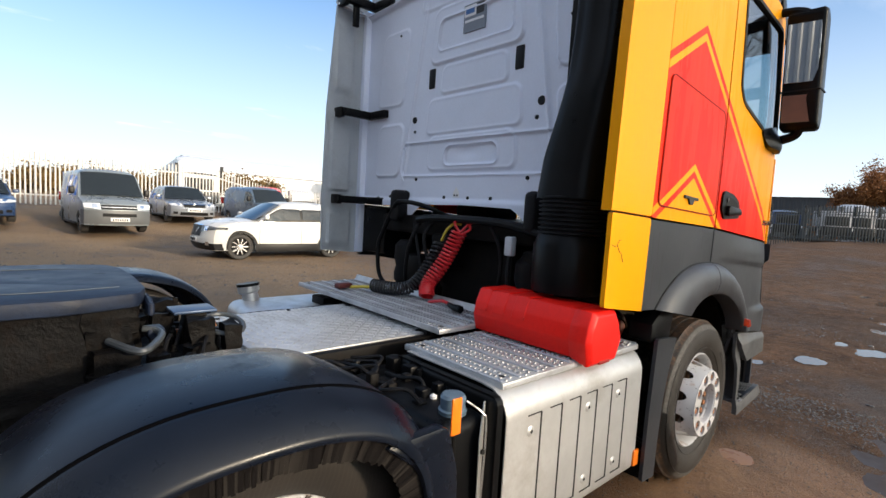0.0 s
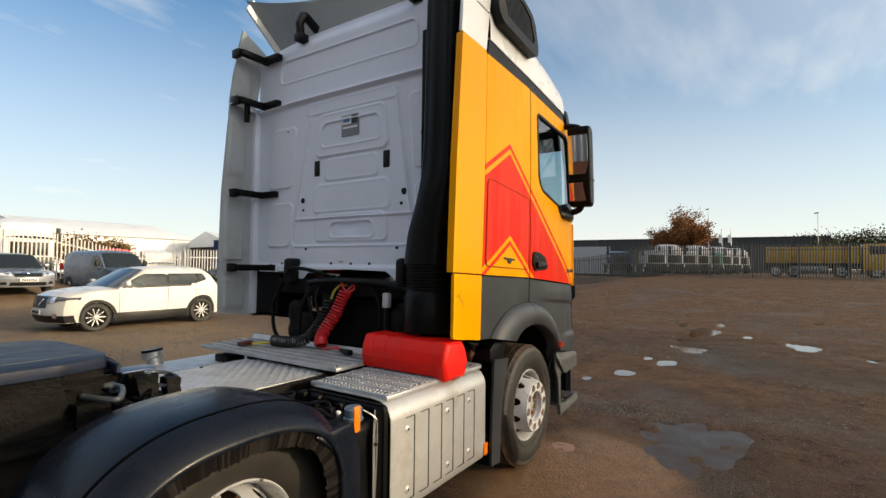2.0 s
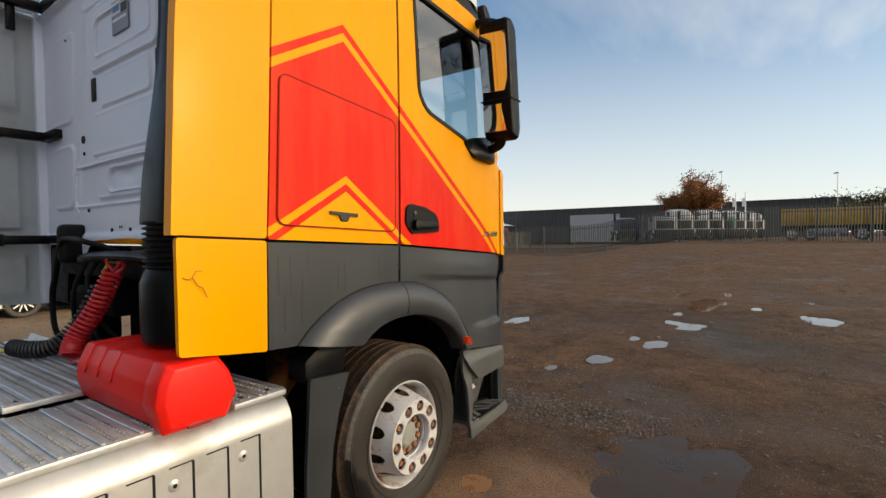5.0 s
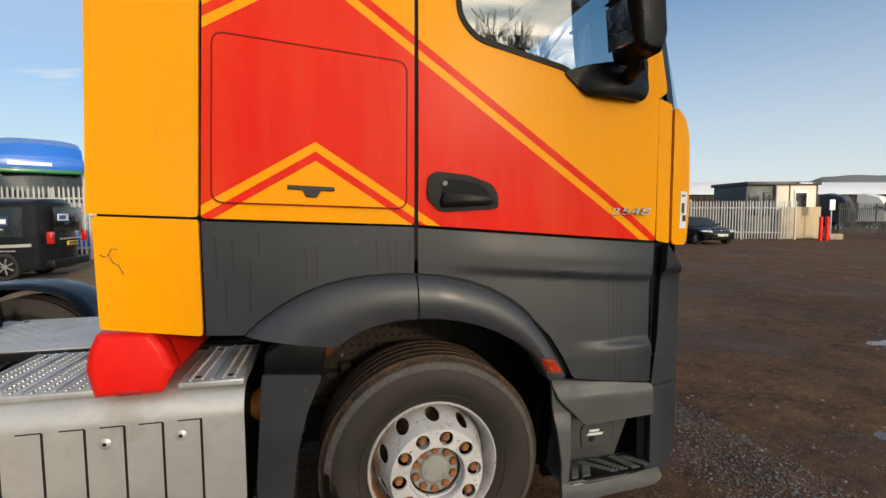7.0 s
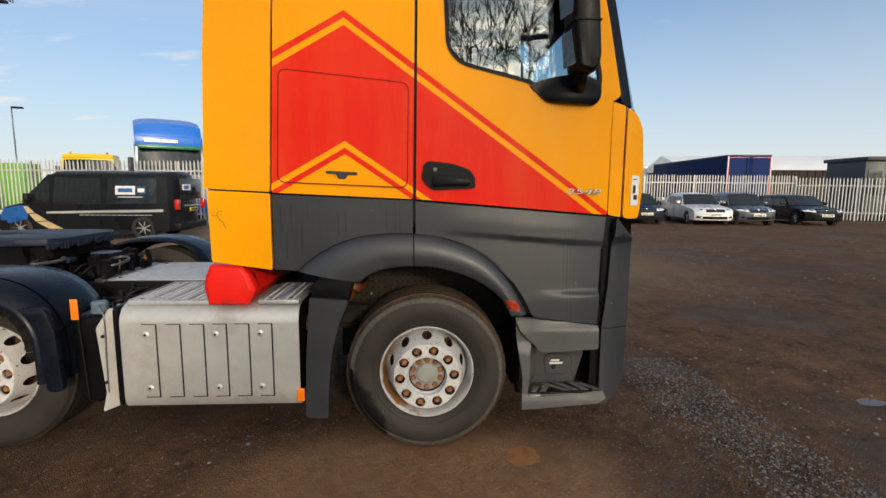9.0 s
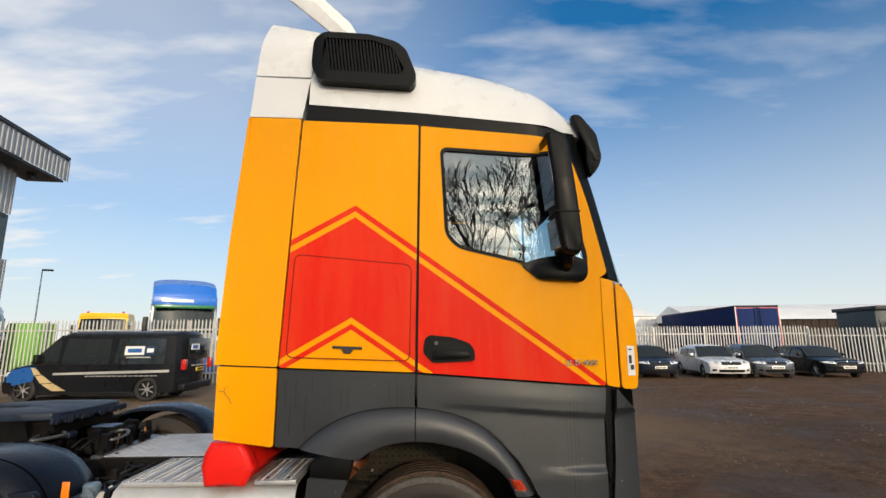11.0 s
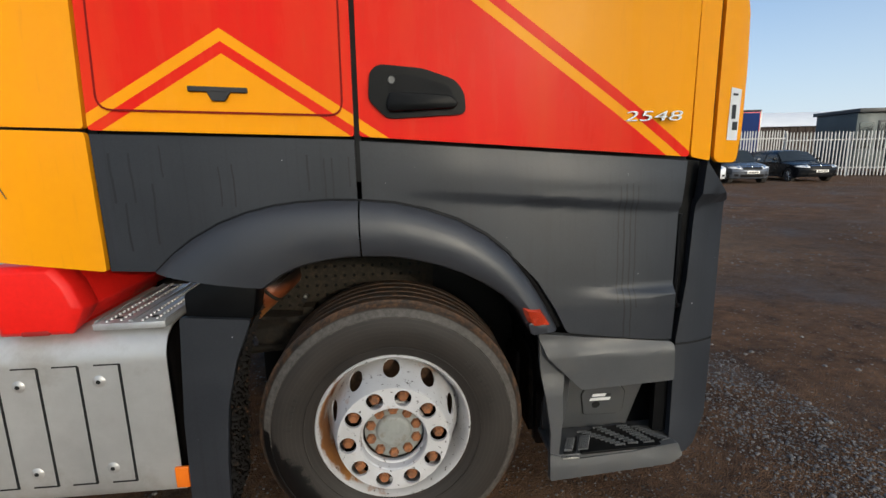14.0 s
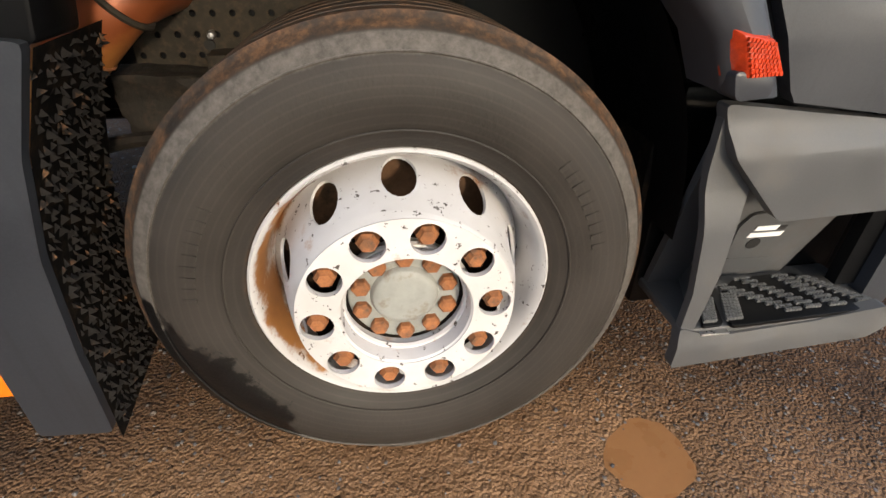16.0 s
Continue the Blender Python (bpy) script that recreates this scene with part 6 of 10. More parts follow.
P("deck_support", newbox(-1.56, -1.12, 1.72, 1.80, 0.93, 0.975), DARKST)

# ---- fuel tank ----
tank = P("fuel_tank", newbox(-1.845, -0.80, 0.16, 0.80, 0.30, 0.93, 0.06, 4), DARKST, None, "fuel tank behind a silver ribbed cover")
prof = [(0.72, 0.955), (0.25, 0.955), (0.185, 0.948), (0.145, 0.925), (0.122, 0.89), (0.1115, 0.86), (0.110, 0.84), (0.1095, 0.80), (0.1095, 0.44), (0.110, 0.40), (0.1125, 0.345), (0.13, 0.315), (0.17, 0.303)]
prof += [(y + 0.005, z - 0.005 * (z > 0.9) + 0.004 * (z < 0.35)) for y, z in prof[::-1]]
bm = bmesh.new()
xs_ = [-1.845 + i * (1.062 / 60) for i in range(61)]
rows = [[bm.verts.new((x, y, z)) for y, z in prof] for x in xs_]
for a, b in zip(rows, rows[1:]):
    for k in range(len(prof)):
        m_ = (k + 1) % len(prof)
        bm.faces.new((a[k], a[m_], b[m_], b[k]))
bm.faces.new(rows[0][::-1])
bm.faces.new(rows[-1])
bmesh.ops.recalc_face_normals(bm, faces=bm.faces[:])
cover = P("tank_cover", bm, TANKM, tank, "satin silver pressed tank cover")
for i, x in enumerate((-1.632, -1.490, -1.350, -1.215, -1.081, -0.943)):
    hgt = 0.835 if i != 5 else 0.838
    P("cover_slot", prism(round_poly([(x - 0.005, 0.375), (x + 0.004, 0.375), (x + 0.004, hgt), (x - 0.005, hgt)], 0.003, 2), 0.1080, 0.112), HOLE, cover)
for x in (-1.632, -1.490, -1.350, -1.215, -1.081, -0.943):
    for z in (0.836, 0.377):
        P("louvre_edge", prism([(x - 0.085, z - 0.0025), (x, z - 0.0025), (x, z + 0.0025), (x - 0.085, z + 0.0025)], 0.1085, 0.112), HOLE, cover)
for x, z in ((-1.697, 0.771), (-1.691, 0.433), (-1.284, 0.771), (-1.278, 0.433), (-1.018, 0.775), (-1.018, 0.435)):
    P("cover_rivet", lathe([(0.0, 0.104), (0.008, 0.1035), (0.012, 0.1045), (0.020, 0.1075), (0.023, 0.110)], 20, (x, 0, z)), TANKM, cover)
    P("rivet_hole", lathe([(0.0, 0.1025), (0.0075, 0.1025), (0.0085, 0.105)], 12, (x, 0, z)), HOLE, cover)
P("end_bracket", newbox(-1.890, -1.852, 0.122, 0.75, 0.31, 0.94, 0.035, 3), BLACKP, tank)
fl_ = prism(round_poly([(-1.985, 0.813), (-1.925, 0.928), (-1.868, 0.900), (-1.858, 0.860), (-1.872, 0.36), (-1.905, 0.305), (-1.982, 0.285), (-1.962, 0.40)], 0.012, 3), 0.0, 0.005)
for v in fl_.verts:
    v.co.y += 0.115 + 0.70 * (v.co.x + 1.98)
P("rear_flange", fl_, TANKM, tank, "silver angled flange behind the tank cover")
for z in (0.76, 0.47):
    P("flange_hole", lathe([(0.0, 0.116), (0.009, 0.116), (0.0095, 0.124)], 12, (-1.955, 0.0, z)), HOLE, tank)
P("corner_reflector", newbox(-0.805, -0.755, 0.100, 0.115, 0.338, 0.422, 0.005), AMBER, tank, "orange reflector on the tank")

# red extinguisher box lying across the tank
oct_ = [(-1.318, 0.978), (-1.342, 1.060), (-1.330, 1.130), (-1.298, 1.200), (-1.108, 1.200), (-1.060, 1.130), (-1.030, 1.040), (-1.075, 0.978)]
redbox = P("extinguisher_box", prism(oct_, 0.200, 0.800, 0.007, 2), REDBOX, None, "red plastic extinguisher box")
capm = bmesh.new()
cx_, cz_ = -1.18, 1.085
rings = []
for f, y, low in ((1.0, 0.205, 0.0), (1.0, 0.165, 0.012), (0.97, 0.118, 0.030), (0.80, 0.100, 0.030)):
    rings.append([capm.verts.new((cx_ + (x - cx_) * f, y, cz_ + (z - cz_) * f - low * (z < 1.0))) for x, z in oct_])
for a, b in zip(rings, rings[1:]):
    for k in range(8):
        capm.faces.new((a[k], a[(k + 1) % 8], b[(k + 1) % 8], b[k]))
capm.faces.new(rings[-1])
capm.faces.new(rings[0][::-1])
bmesh.ops.recalc_face_normals(capm, faces=capm.faces[:])
bmesh.ops.bevel(capm, geom=capm.edges[:], offset=0.005, segments=2, profile=0.5, affect="EDGES")
P("box_lid", capm, REDBOX, redbox)
for y in (0.50, 0.63, 0.75):
    P("box_rib", prism(round_poly([(-1.3435, 1.09), (-1.333, 1.135), (-1.299, 1.205), (-1.10, 1.205), (-1.11, 1.190), (-1.285, 1.190), (-1.320, 1.12)], 0.006, 2), y - 0.04, y + 0.04, 0.003, 1), REDBOX, redbox)
P("box_foot", newbox(-1.24, -1.10, 0.125, 0.76, 0.955, 0.987, 0.004), REDBOX, redbox)
P("box_latch", newbox(-1.235, -1.145, 0.100, 0.125, 0.955, 0.975, 0.004), mat("dark_red_latch", (0.30, 0.012, 0.010), 0.5, var=0.1), redbox)

# tank for the additive, its cap, marker and lines
add = P("additive_tank", newbox(-2.16, -1.900, 0.15, 0.78, 0.32, 0.885, 0.05, 4), BLACKP, None, "black additive tank with a blue-grey cap")
P("filler_cap", lathe([(0.050, 0.885), (0.052, 0.90), (0.045, 0.905), (0.047, 0.945), (0.040, 0.955), (0.0, 0.957)], 20, (-2.02, 0.22, 0), "z"), mat("blue_grey_cap", (0.10, 0.15, 0.20), 0.35, var=0.1), add)
P("retainer_wire", tube(curve_pts([(-2.0, 0.17, 0.94), (-1.955, 0.135, 0.90), (-1.94, 0.125, 0.85), (-1.945, 0.125, 0.60), (-1.95, 0.13, 0.40)], 6), 0.004, 6), STEEL, add)
P("marker_plate", newbox(-2.124, -2.080, 0.112, 0.120, 0.865, 0.992, 0.004), AMBER, None, "orange side reflector on a post")
P("marker_post", tube([(-2.10, 0.13, 0.95), (-2.08, 0.13, 0.60), (-2.07, 0.13, 0.36)], 0.006, 6), DARKST)
P("valve_tray", newbox(-2.18, -1.86, 0.30, 0.86, 0.82, 0.86, 0.01), DARKST)
rv = random.Random(4)
for i in range(16):
    x, y = rv.uniform(-2.12, -1.88), rv.uniform(0.30, 0.84)
    r = rv.uniform(0.015, 0.035)
    P("valve", newbox(x - r, x + r, y - r, y + r, 0.86, 0.86 + rv.uniform(0.03, 0.08), 0.008), rv.choice((DARKST, BLACKP, BLACKP)))
for i in range(7):
    x, y = rv.uniform(-2.14, -1.9), rv.uniform(0.32, 0.8)
    P("cable", tube(curve_pts([(x, y, 0.89), (x + rv.uniform(-.1, .1), y + 0.06, 0.93), (x + rv.uniform(-.1, .15), y + 0.16, 0.91), (x + rv.uniform(-.1, .1), y + 0.26, 0.90)], 6), 0.008, 6), RUBBER)
P("white_cap", lathe([(0.014, 0.88), (0.014, 0.895), (0.0, 0.905)], 14, (-1.99, 0.36, 0), "z"), PAPER)
# far side tank with filler neck
P("far_tank", newbox(-2.05, -0.9, 2.02, 2.62, 0.32, 0.88, 0.08, 4), ALU, None, "far aluminium tank")
P("filler_neck", tube([(-1.90, 2.50, 0.86), (-1.91, 2.51, 0.925), (-1.915, 2.515, 0.94), (-1.92, 2.52, 0.985)], [0.06, 0.055, 0.075, 0.075], 16), ALU)
P("neck_cap", tube([(-1.92, 2.52, 0.98), (-1.922, 2.522, 1.0)], 0.078, 16), BLACKP)
P("cable", tube(curve_pts([(-2.4, 1.90, 0.90), (-2.1, 1.94, 0.91), (-1.8, 1.95, 0.905), (-1.58, 1.92, 0.92)], 6), 0.011, 8), RUBBER)
P("far_valve", newbox(-1.56, -1.40, 2.06, 2.24, 0.88, 0.94, 0.01), DARKST)


# ---- wheels ----
def wheel(cx, cz, face_y, flip, detail, label):
    """A lorry wheel; flip puts its face on the far side."""
    off = face_y

    def fix(bm):
        bmesh.ops.translate(bm, vec=(cx, off, cz), verts=bm.verts[:])
        return mirrored(bm, MID) if flip else bm

    prof = [(0.292, 0.075), (0.305, 0.058), (0.33, 0.045), (0.37, 0.030), (0.41, 0.026), (0.445, 0.034), (0.462, 0.043), (0.468, 0.047), (0.479, 0.052), (0.483, 0.056), (0.490, 0.068), (0.497, 0.080)]
    y = 0.085
    for i in range(5):
        prof += [(0.505, y), (0.505, y + 0.045), (0.493, y + 0.049), (0.493, y + 0.056)]
        y += 0.060
    prof += [(0.500, 0.385), (0.48, 0.40), (0.40, 0.42), (0.30, 0.38), (0.285, 0.30), (0.283, 0.10)]
    tyre_bm = lathe(prof, 96, closed=True)
    for v in tyre_bm.verts:
        if v.co.z < -0.47:
            v.co.y = 0.2 + (v.co.y - 0.2) * (1 + 0.12 * sstep(-0.47, -0.5, v.co.z))
    w_ = P("wheel", fix(tyre_bm), TYRE if detail else TYREB, None, label)
    rim = lathe([(0.262, 0.36), (0.262, 0.20), (0.270, 0.14), (0.274, 0.095), (0.280, 0.080), (0.286, 0.062), (0.292, 0.056), (0.297, 0.062), (0.298, 0.085), (0.293, 0.10), (0.290, 0.36)], 72, closed=True)
    P("rim", fix(rim), WHEEL, w_, "white painted steel rim with rust")
    # dished disc with hand holes, unrolled and wrapped to a cone
    n, R = 10, 0.235
    L = 2 * math.pi * R
    holes = [circle2((i + 0.5) * L / n, 0.054, 0.033, 18, 0.024) for i in range(n)]
    cone = fill2d([(0, 0), (L, 0), (L, 0.105), (0, 0.105)], holes)
    grid_cut(cone, 0.02)
    for v in cone.verts:
        t = v.co.z / 0.105
        a = v.co.x / R
        r = lerp_line([(0, 0.203), (0.12, 0.208), (0.3, 0.222), (0.75, 0.250), (1, 0.264)], t)
        d = lerp_line([(0, -0.012), (0.12, -0.006), (0.3, 0.038), (0.75, 0.150), (1, 0.185)], t)
        v.co = (r * math.cos(a), d, r * math.sin(a))
    bmesh.ops.remove_doubles(cone, verts=cone.verts[:], dist=1e-4)
    bmesh.ops.recalc_face_normals(cone, faces=cone.faces[:])
    bmesh.ops.solidify(cone, geom=cone.faces[:], thickness=0.006)
    P("disc", fix(cone), WHEEL, w_)
    ph = 0.07

    def fwd(bm, d):
        bmesh.ops.translate(bm, vec=(0, d, 0), verts=bm.verts[:])
        return fix(bm)
    ring = fill2d(circle2(0, 0, 0.204, 64), [circle2(0, 0, 0.126, 48)] + [circle2(0.167 * math.cos(2 * math.pi * i / 10 + ph), 0.167 * math.sin(2 * math.pi * i / 10 + ph), 0.0315, 20) for i in range(10)])
    for v in ring.verts:
        v.co.y = 0.002 * (1 if math.hypot(v.co.x, v.co.z) > 0.2 else 0)
    thicken(ring, 0.012)
    P("nut_ring", fwd(ring, -0.016), WHEEL, w_, "white chipped ring with ten nut holes")
    P("ring_wall", fix(tube([(0.124 * math.cos(2 * math.pi * i / 40), 0.03, 0.124 * math.sin(2 * math.pi * i / 40)) for i in range(40)], 0.010, 8, closed=True)), WHEEL, w_)
    P("ring_lip", fix(lathe([(0.127, -0.014), (0.1225, -0.010), (0.1205, 0.0), (0.1195, 0.055), (0.128, 0.055), (0.128, -0.010)], 48, closed=True)), WHEEL, w_)
    P("brake_drum", fix(lathe([(0.255, 0.34), (0.250, 0.20), (0.235, 0.185), (0.10, 0.175), (0.0, 0.175)], 40, caps=(False, False))), BROWNST, w_)
    P("disc_back", fix(lathe([(0.0, 0.055), (0.20, 0.050), (0.205, 0.06), (0.0, 0.065)], 40)), DARKDIRT, w_)
    for i in range(10):
        a = 2 * math.pi * i / 10 + ph
        x, z = 0.167 * math.cos(a), 0.167 * math.sin(a)
        P("wheel_nut", fix(lathe([(0.025, 0.052), (0.025, 0.034), (0.0205, 0.030), (0.0205, 0.012), (0.016, 0.008), (0.014, 0.002), (0.0, 0.002)], 6, (x, -0.014, z))), RUST, w_)
    P("hub", fix(lathe([(0.118, 0.055), (0.114, 0.045), (0.108, 0.040), (0.068, 0.038), (0.064, 0.030), (0.060, 0.026), (0.050, 0.024), (0.0, 0.022)], 48, (0, 0.010, 0))), mat("grey_hub", (0.24, 0.25, 0.24), 0.5, var=0.2, scale=14, bump=0.2, dirt=(0.14, 0.10, 0.07), dirt_at=(0.55, 0.7), dscale=20) if detail else DARKST, w_, "grey hub cover")
    for i in range(10):
        a = 2 * math.pi * i / 10 + 0.3
        P("hub_bolt", fix(lathe([(0.0185, 0.042), (0.0185, 0.026), (0.014, 0.021), (0.0, 0.021)], 6, (0.089 * math.cos(a), 0.010, 0.089 * math.sin(a)))), RUST, w_)
    if detail:
        # raised bands and worn bars on the side wall
        for r, s in ((0.335, 0.0405), (0.455, 0.0375)):
            P("wall_bead", fix(tube([(r * math.cos(2 * math.pi * i / 80), s, r * math.sin(2 * math.pi * i / 80)) for i in range(80)], 0.0022, 6, closed=True)), TYRE, w_)
        for a0, n_ in ((0.25, 9), (2.55, 9)):
            for k in range(n_):
                a = a0 + k * 0.062
                b_ = newbox(0.376, 0.402, 0.0262, 0.031, -0.005, 0.005)
                bmesh.ops.rotate(b_, cent=(0, 0, 0), matrix=Matrix.Rotation(-a, 3, "Y"), verts=b_.verts[:])
                P("wall_mark", fix(b_), TYRE, w_)
    return w_


wheel(0.004, 0.510, 0.058, False, True, "front wheel with a worn, mud-caked tyre")
wheel(0.004, 0.517, 0.058, True, False, "far front wheel")
wheel(-2.70, 0.517, 0.140, False, False, "middle axle wheel under the mudguard")
wheel(-2.70, 0.517, 0.140, True, False, "far middle axle wheel")

# ---- mudguards ----
MG = [(-2.185, 0.50), (-2.185, 0.66), (-2.20, 0.80), (-2.245, 0.915), (-2.33, 1.015), (-2.45, 1.085), (-2.60, 1.122), (-2.76, 1.130), (-2.95, 1.118), (-3.10, 1.075), (-3.22, 1.00), (-3.30, 0.90), (-3.34, 0.78), (-3.35, 0.58)]


def guard_bm():
    path = [Vector((x, 0, z)) for x, z in MG]
    path = curve_pts([(x, 0, z) for x, z in MG], 4)
    prof = [(0.036, -0.096), (0.026, -0.094), (0.024, -0.086), (0.030, -0.078), (0.046, -0.056), (0.085, -0.028), (0.132, -0.006), (0.140, -0.004), (0.166, -0.002), (0.174, 0.0), (0.30, 0.006), (0.44, 0.004), (0.450, 0.003), (0.468, 0.003), (0.476, 0.002), (0.56, -0.004), (0.58, -0.03)]
    bm = bmesh.new()
    rows = []
    for i, p in enumerate(path):
        d = (path[min(i + 1, len(path) - 1)] - path[max(i - 1, 0)]).normalized()
        nrm = Vector((-d.z, 0, d.x))
        if nrm.dot(p - Vector((-2.71, 0, 0.6))) < 0:
            nrm = -nrm
        rows.append([bm.verts.new(p + nrm * h + Vector((0, y, 0))) for y, h in prof])
    for a, b in zip(rows, rows[1:]):
        for k in range(len(prof) - 1):
            bm.faces.new((a[k], a[k + 1], b[k + 1], b[k]))
    bmesh.ops.recalc_face_normals(bm, faces=bm.faces[:])
    bmesh.ops.solidify(bm, geom=bm.faces[:], thickness=-0.006)
    return bm


ng = P("mudguard", guard_bm(), GUARDP, None, "black plastic mudguard with a brush skirt", 60)
gp = curve_pts([(x, 0, z) for x, z in MG], 4)
# black tubes drawn in place of the shadow in the guard's two grooves
GROOVE_SHADE = mat("groove_shade_black", (0.002, 0.002, 0.0025), 0.9, var=0.2, spec=0.02)
for y in (0.153, 0.459):
    P("guard_shade_line", tube([p + Vector((0, y, 0)) - (p - Vector((-2.71, 0, 0.6))).normalized() * 0.004 for p in gp], 0.0115, 8), GROOVE_SHADE, ng)
P("mudguard", mirrored(guard_bm(), MID), GUARDP, None, "far black plastic mudguard", 60)
P("mudguard_end", prism(round_poly([(-2.45, 0.955), (-2.215, 0.960), (-2.165, 0.80), (-2.150, 0.45), (-2.24, 0.45), (-2.265, 0.72), (-2.33, 0.86)], 0.03, 4), 0.030, 0.075, 0.008), GUARDP, ng)
# spray brush hanging below the guard's lip
BRISTLE = Nodes("brush_bristles")
isl = BRISTLE.n.new("ShaderNodeNewGeometry").outputs["Random Per Island"]
BRISTLE = BRISTLE.set(color=BRISTLE.mix(BRISTLE.ramp(isl, 0.35, 1.0), (0.008, 0.007, 0.007), (0.024, 0.021, 0.019)), rough=0.85, spec=0.03, normal=BRISTLE.bump(BRISTLE.noise(120.0), 0.3, 0.003))
pp = curve_pts([(x, 0.040, z) for x, z in MG[1:]], 12)
br = bmesh.new()
rb = random.Random(2)
tone = 0.0
for a, b in zip(pp, pp[1:]):
    d = (b - a).normalized()
    nrm = Vector((-d.z, 0, d.x))
    if nrm.dot(a - Vector((-2.71, 0, 0.55))) > 0:
        nrm = -nrm
    cnt = max(1, int((b - a).length / 0.007))
    for t in range(cnt):
        o = a.lerp(b, t / cnt) + nrm * 0.078
        tone = 0.7 * tone + 0.3 * rb.uniform(-1, 1)
        l = 0.088 + 0.010 * tone + rb.uniform(-0.004, 0.004)
        yy = rb.uniform(-0.003, 0.003)
        q = [o - d * 0.007, o + d * 0.007, o + d * 0.0055 + nrm * l, o - d * 0.0055 + nrm * l]
        br.faces.new([br.verts.new(v + Vector((0, yy + 0.012 * (k > 1), 0))) for k, v in enumerate(q)])
part("spray_brush", br, BRISTLE, ng, kind="stuff")

# ---- fifth wheel ----
LOOPM = mat("dull_steel_loop", (0.075, 0.085, 0.095), 0.45, metal=0.3, var=0.3, scale=12.0, bump=0.2)
fw_out = [(-2.86, 0.98), (-2.82, 1.10), (-2.81, 1.39), (-2.82, 1.68), (-2.86, 1.80), (-3.05, 1.86), (-3.35, 1.86), (-3.60, 1.80), (-3.95, 1.62), (-4.0, 1.55), (-3.6, 1.44), (-3.40, 1.45), (-3.34, 1.39), (-3.40, 1.33), (-3.6, 1.34),
          (-4.0, 1.23), (-3.95, 1.16), (-3.60, 0.98), (-3.35, 0.92), (-3.05, 0.92)]
fifth = prism([(x, y) for x, y in round_poly(fw_out, 0.02, 2)], -1.255, -1.205, 0.006)
for v in fifth.verts:
    v.co = Vector((v.co.x, v.co.z, -v.co.y - 0.0))
bmesh.ops.reverse_faces(fifth, faces=fifth.faces[:])
fwp = P("fifth_wheel", fifth, GREASE, None, "greasy steel fifth wheel coupling plate")
for y in (1.13, 1.65):
    P("grease_groove", tube(curve_pts([(-2.90, y, 1.255), (-3.15, y + 0.04 * (1 if y > MID else -1), 1.256), (-3.5, y, 1.255)], 6), 0.0025, 6), LOOPM, fwp)
rf = random.Random(12)
for i in range(46):
    y = 0.95 + 0.88 * i / 45
    x = -2.815 - 0.10 * max(0.0, abs(y - MID) - 0.30)
    w_, h_ = rf.uniform(0.012, 0.03), rf.uniform(0.015, 0.05)
    P("grease_flake", newbox(x - 0.012, x + rf.uniform(0.0, 0.012), y - w_, y + w_, 1.215 - h_, 1.225, 0.006, 1), GREASE, fwp)
CAKED = mat("caked_grease", (0.0042, 0.0041, 0.0046), 0.55, var=0.5, scale=14.0, bump=0.8, dist=0.012, spec=0.10, dirt=(0.010, 0.007, 0.0055), dirt_at=(0.5, 0.66), dscale=11.0)
for y0, y1 in ((0.965, 1.05), (1.72, 1.82)):
    P("pedestal", lumpy(-3.46, -3.02, y0, y1, 0.93, 1.20, 0.022, y0), CAKED, fwp)
for x in (-3.52, -3.0):
    P("pedestal_bolt", lathe([(0.022, 0.965), (0.022, 0.985), (0.012, 0.99), (0.0, 0.99)], 6, (x, 0.96, 0), "z"), DARKST, fwp)
P("skirt", lumpy(-3.50, -2.86, 1.02, 1.76, 1.09, 1.205, 0.030, 3.0, 9), CAKED, fwp)
P("mounting_plate", lumpy(-3.7, -2.62, 0.86, 1.92, 0.925, 0.962, 0.010, 6.0, 12), CAKED, fwp)
rl = random.Random(31)
for i in range(26):
    x, y, r = rl.uniform(-2.98, -2.50), rl.uniform(0.93, 1.80), rl.uniform(0.02, 0.055)
    top = rl.uniform(0.985, 1.10) if x > -2.80 else rl.uniform(1.0, 1.17)
    P("grease_lump", lumpy(x - r, x + r, y - r, y + r, 0.93, top, 0.022, i * 1.7, 3), CAKED, fwp)
P("pull_handle", tube(curve_pts([(-2.95, 0.99, 1.09), (-2.90, 0.86, 1.085), (-2.86, 0.84, 1.085), (-2.79, 0.98, 1.09), (-2.79, 1.05, 1.095), (-2.83, 1.08, 1.10)], 6), 0.013, 8), LOOPM, fwp)
P("wear_ring", newbox(-2.82, -2.76, 1.05, 1.14, 1.06, 1.10, 0.01), GREASE)
P("hose_bracket", prism(round_poly([(-2.66, 0.94), (-2.63, 1.11), (-2.55, 1.11), (-2.52, 0.94)], 0.01, 2), 1.29, 1.36, 0.006), DARKST)
P("bracket_cap", newbox(-2.70, -2.53, 1.20, 1.34, 1.112, 1.124, 0.004, 2, None), mat("blue_grey_steel", (0.045, 0.075, 0.14), 0.35, metal=0.2, var=0.2))
P("bracket_loop", tube([(-2.50 + 0.075 * math.cos(a), 1.20 + 0.11 * math.sin(a), 1.055 + 0.02 * math.sin(a)) for a in [2 * math.pi * k / 28 for k in range(28)]], 0.011, 8, closed=True), LOOPM)
for i in range(22):
    x, y, r = rv.uniform(-2.78, -2.46), rv.uniform(1.0, 1.8), rv.uniform(0.012, 0.028)
    top = 0.96 + rv.uniform(0.01, 0.09)
    P("fitting", lathe([(r, 0.93), (r, top - 0.02), (r * 0.7, top - 0.015), (r * 0.7, top), (0.0, top + 0.003)], rv.choice((6, 12, 12)), (x, y, 0), "z"), rv.choice((DARKST, DARKST, RUST, BLACKP)))
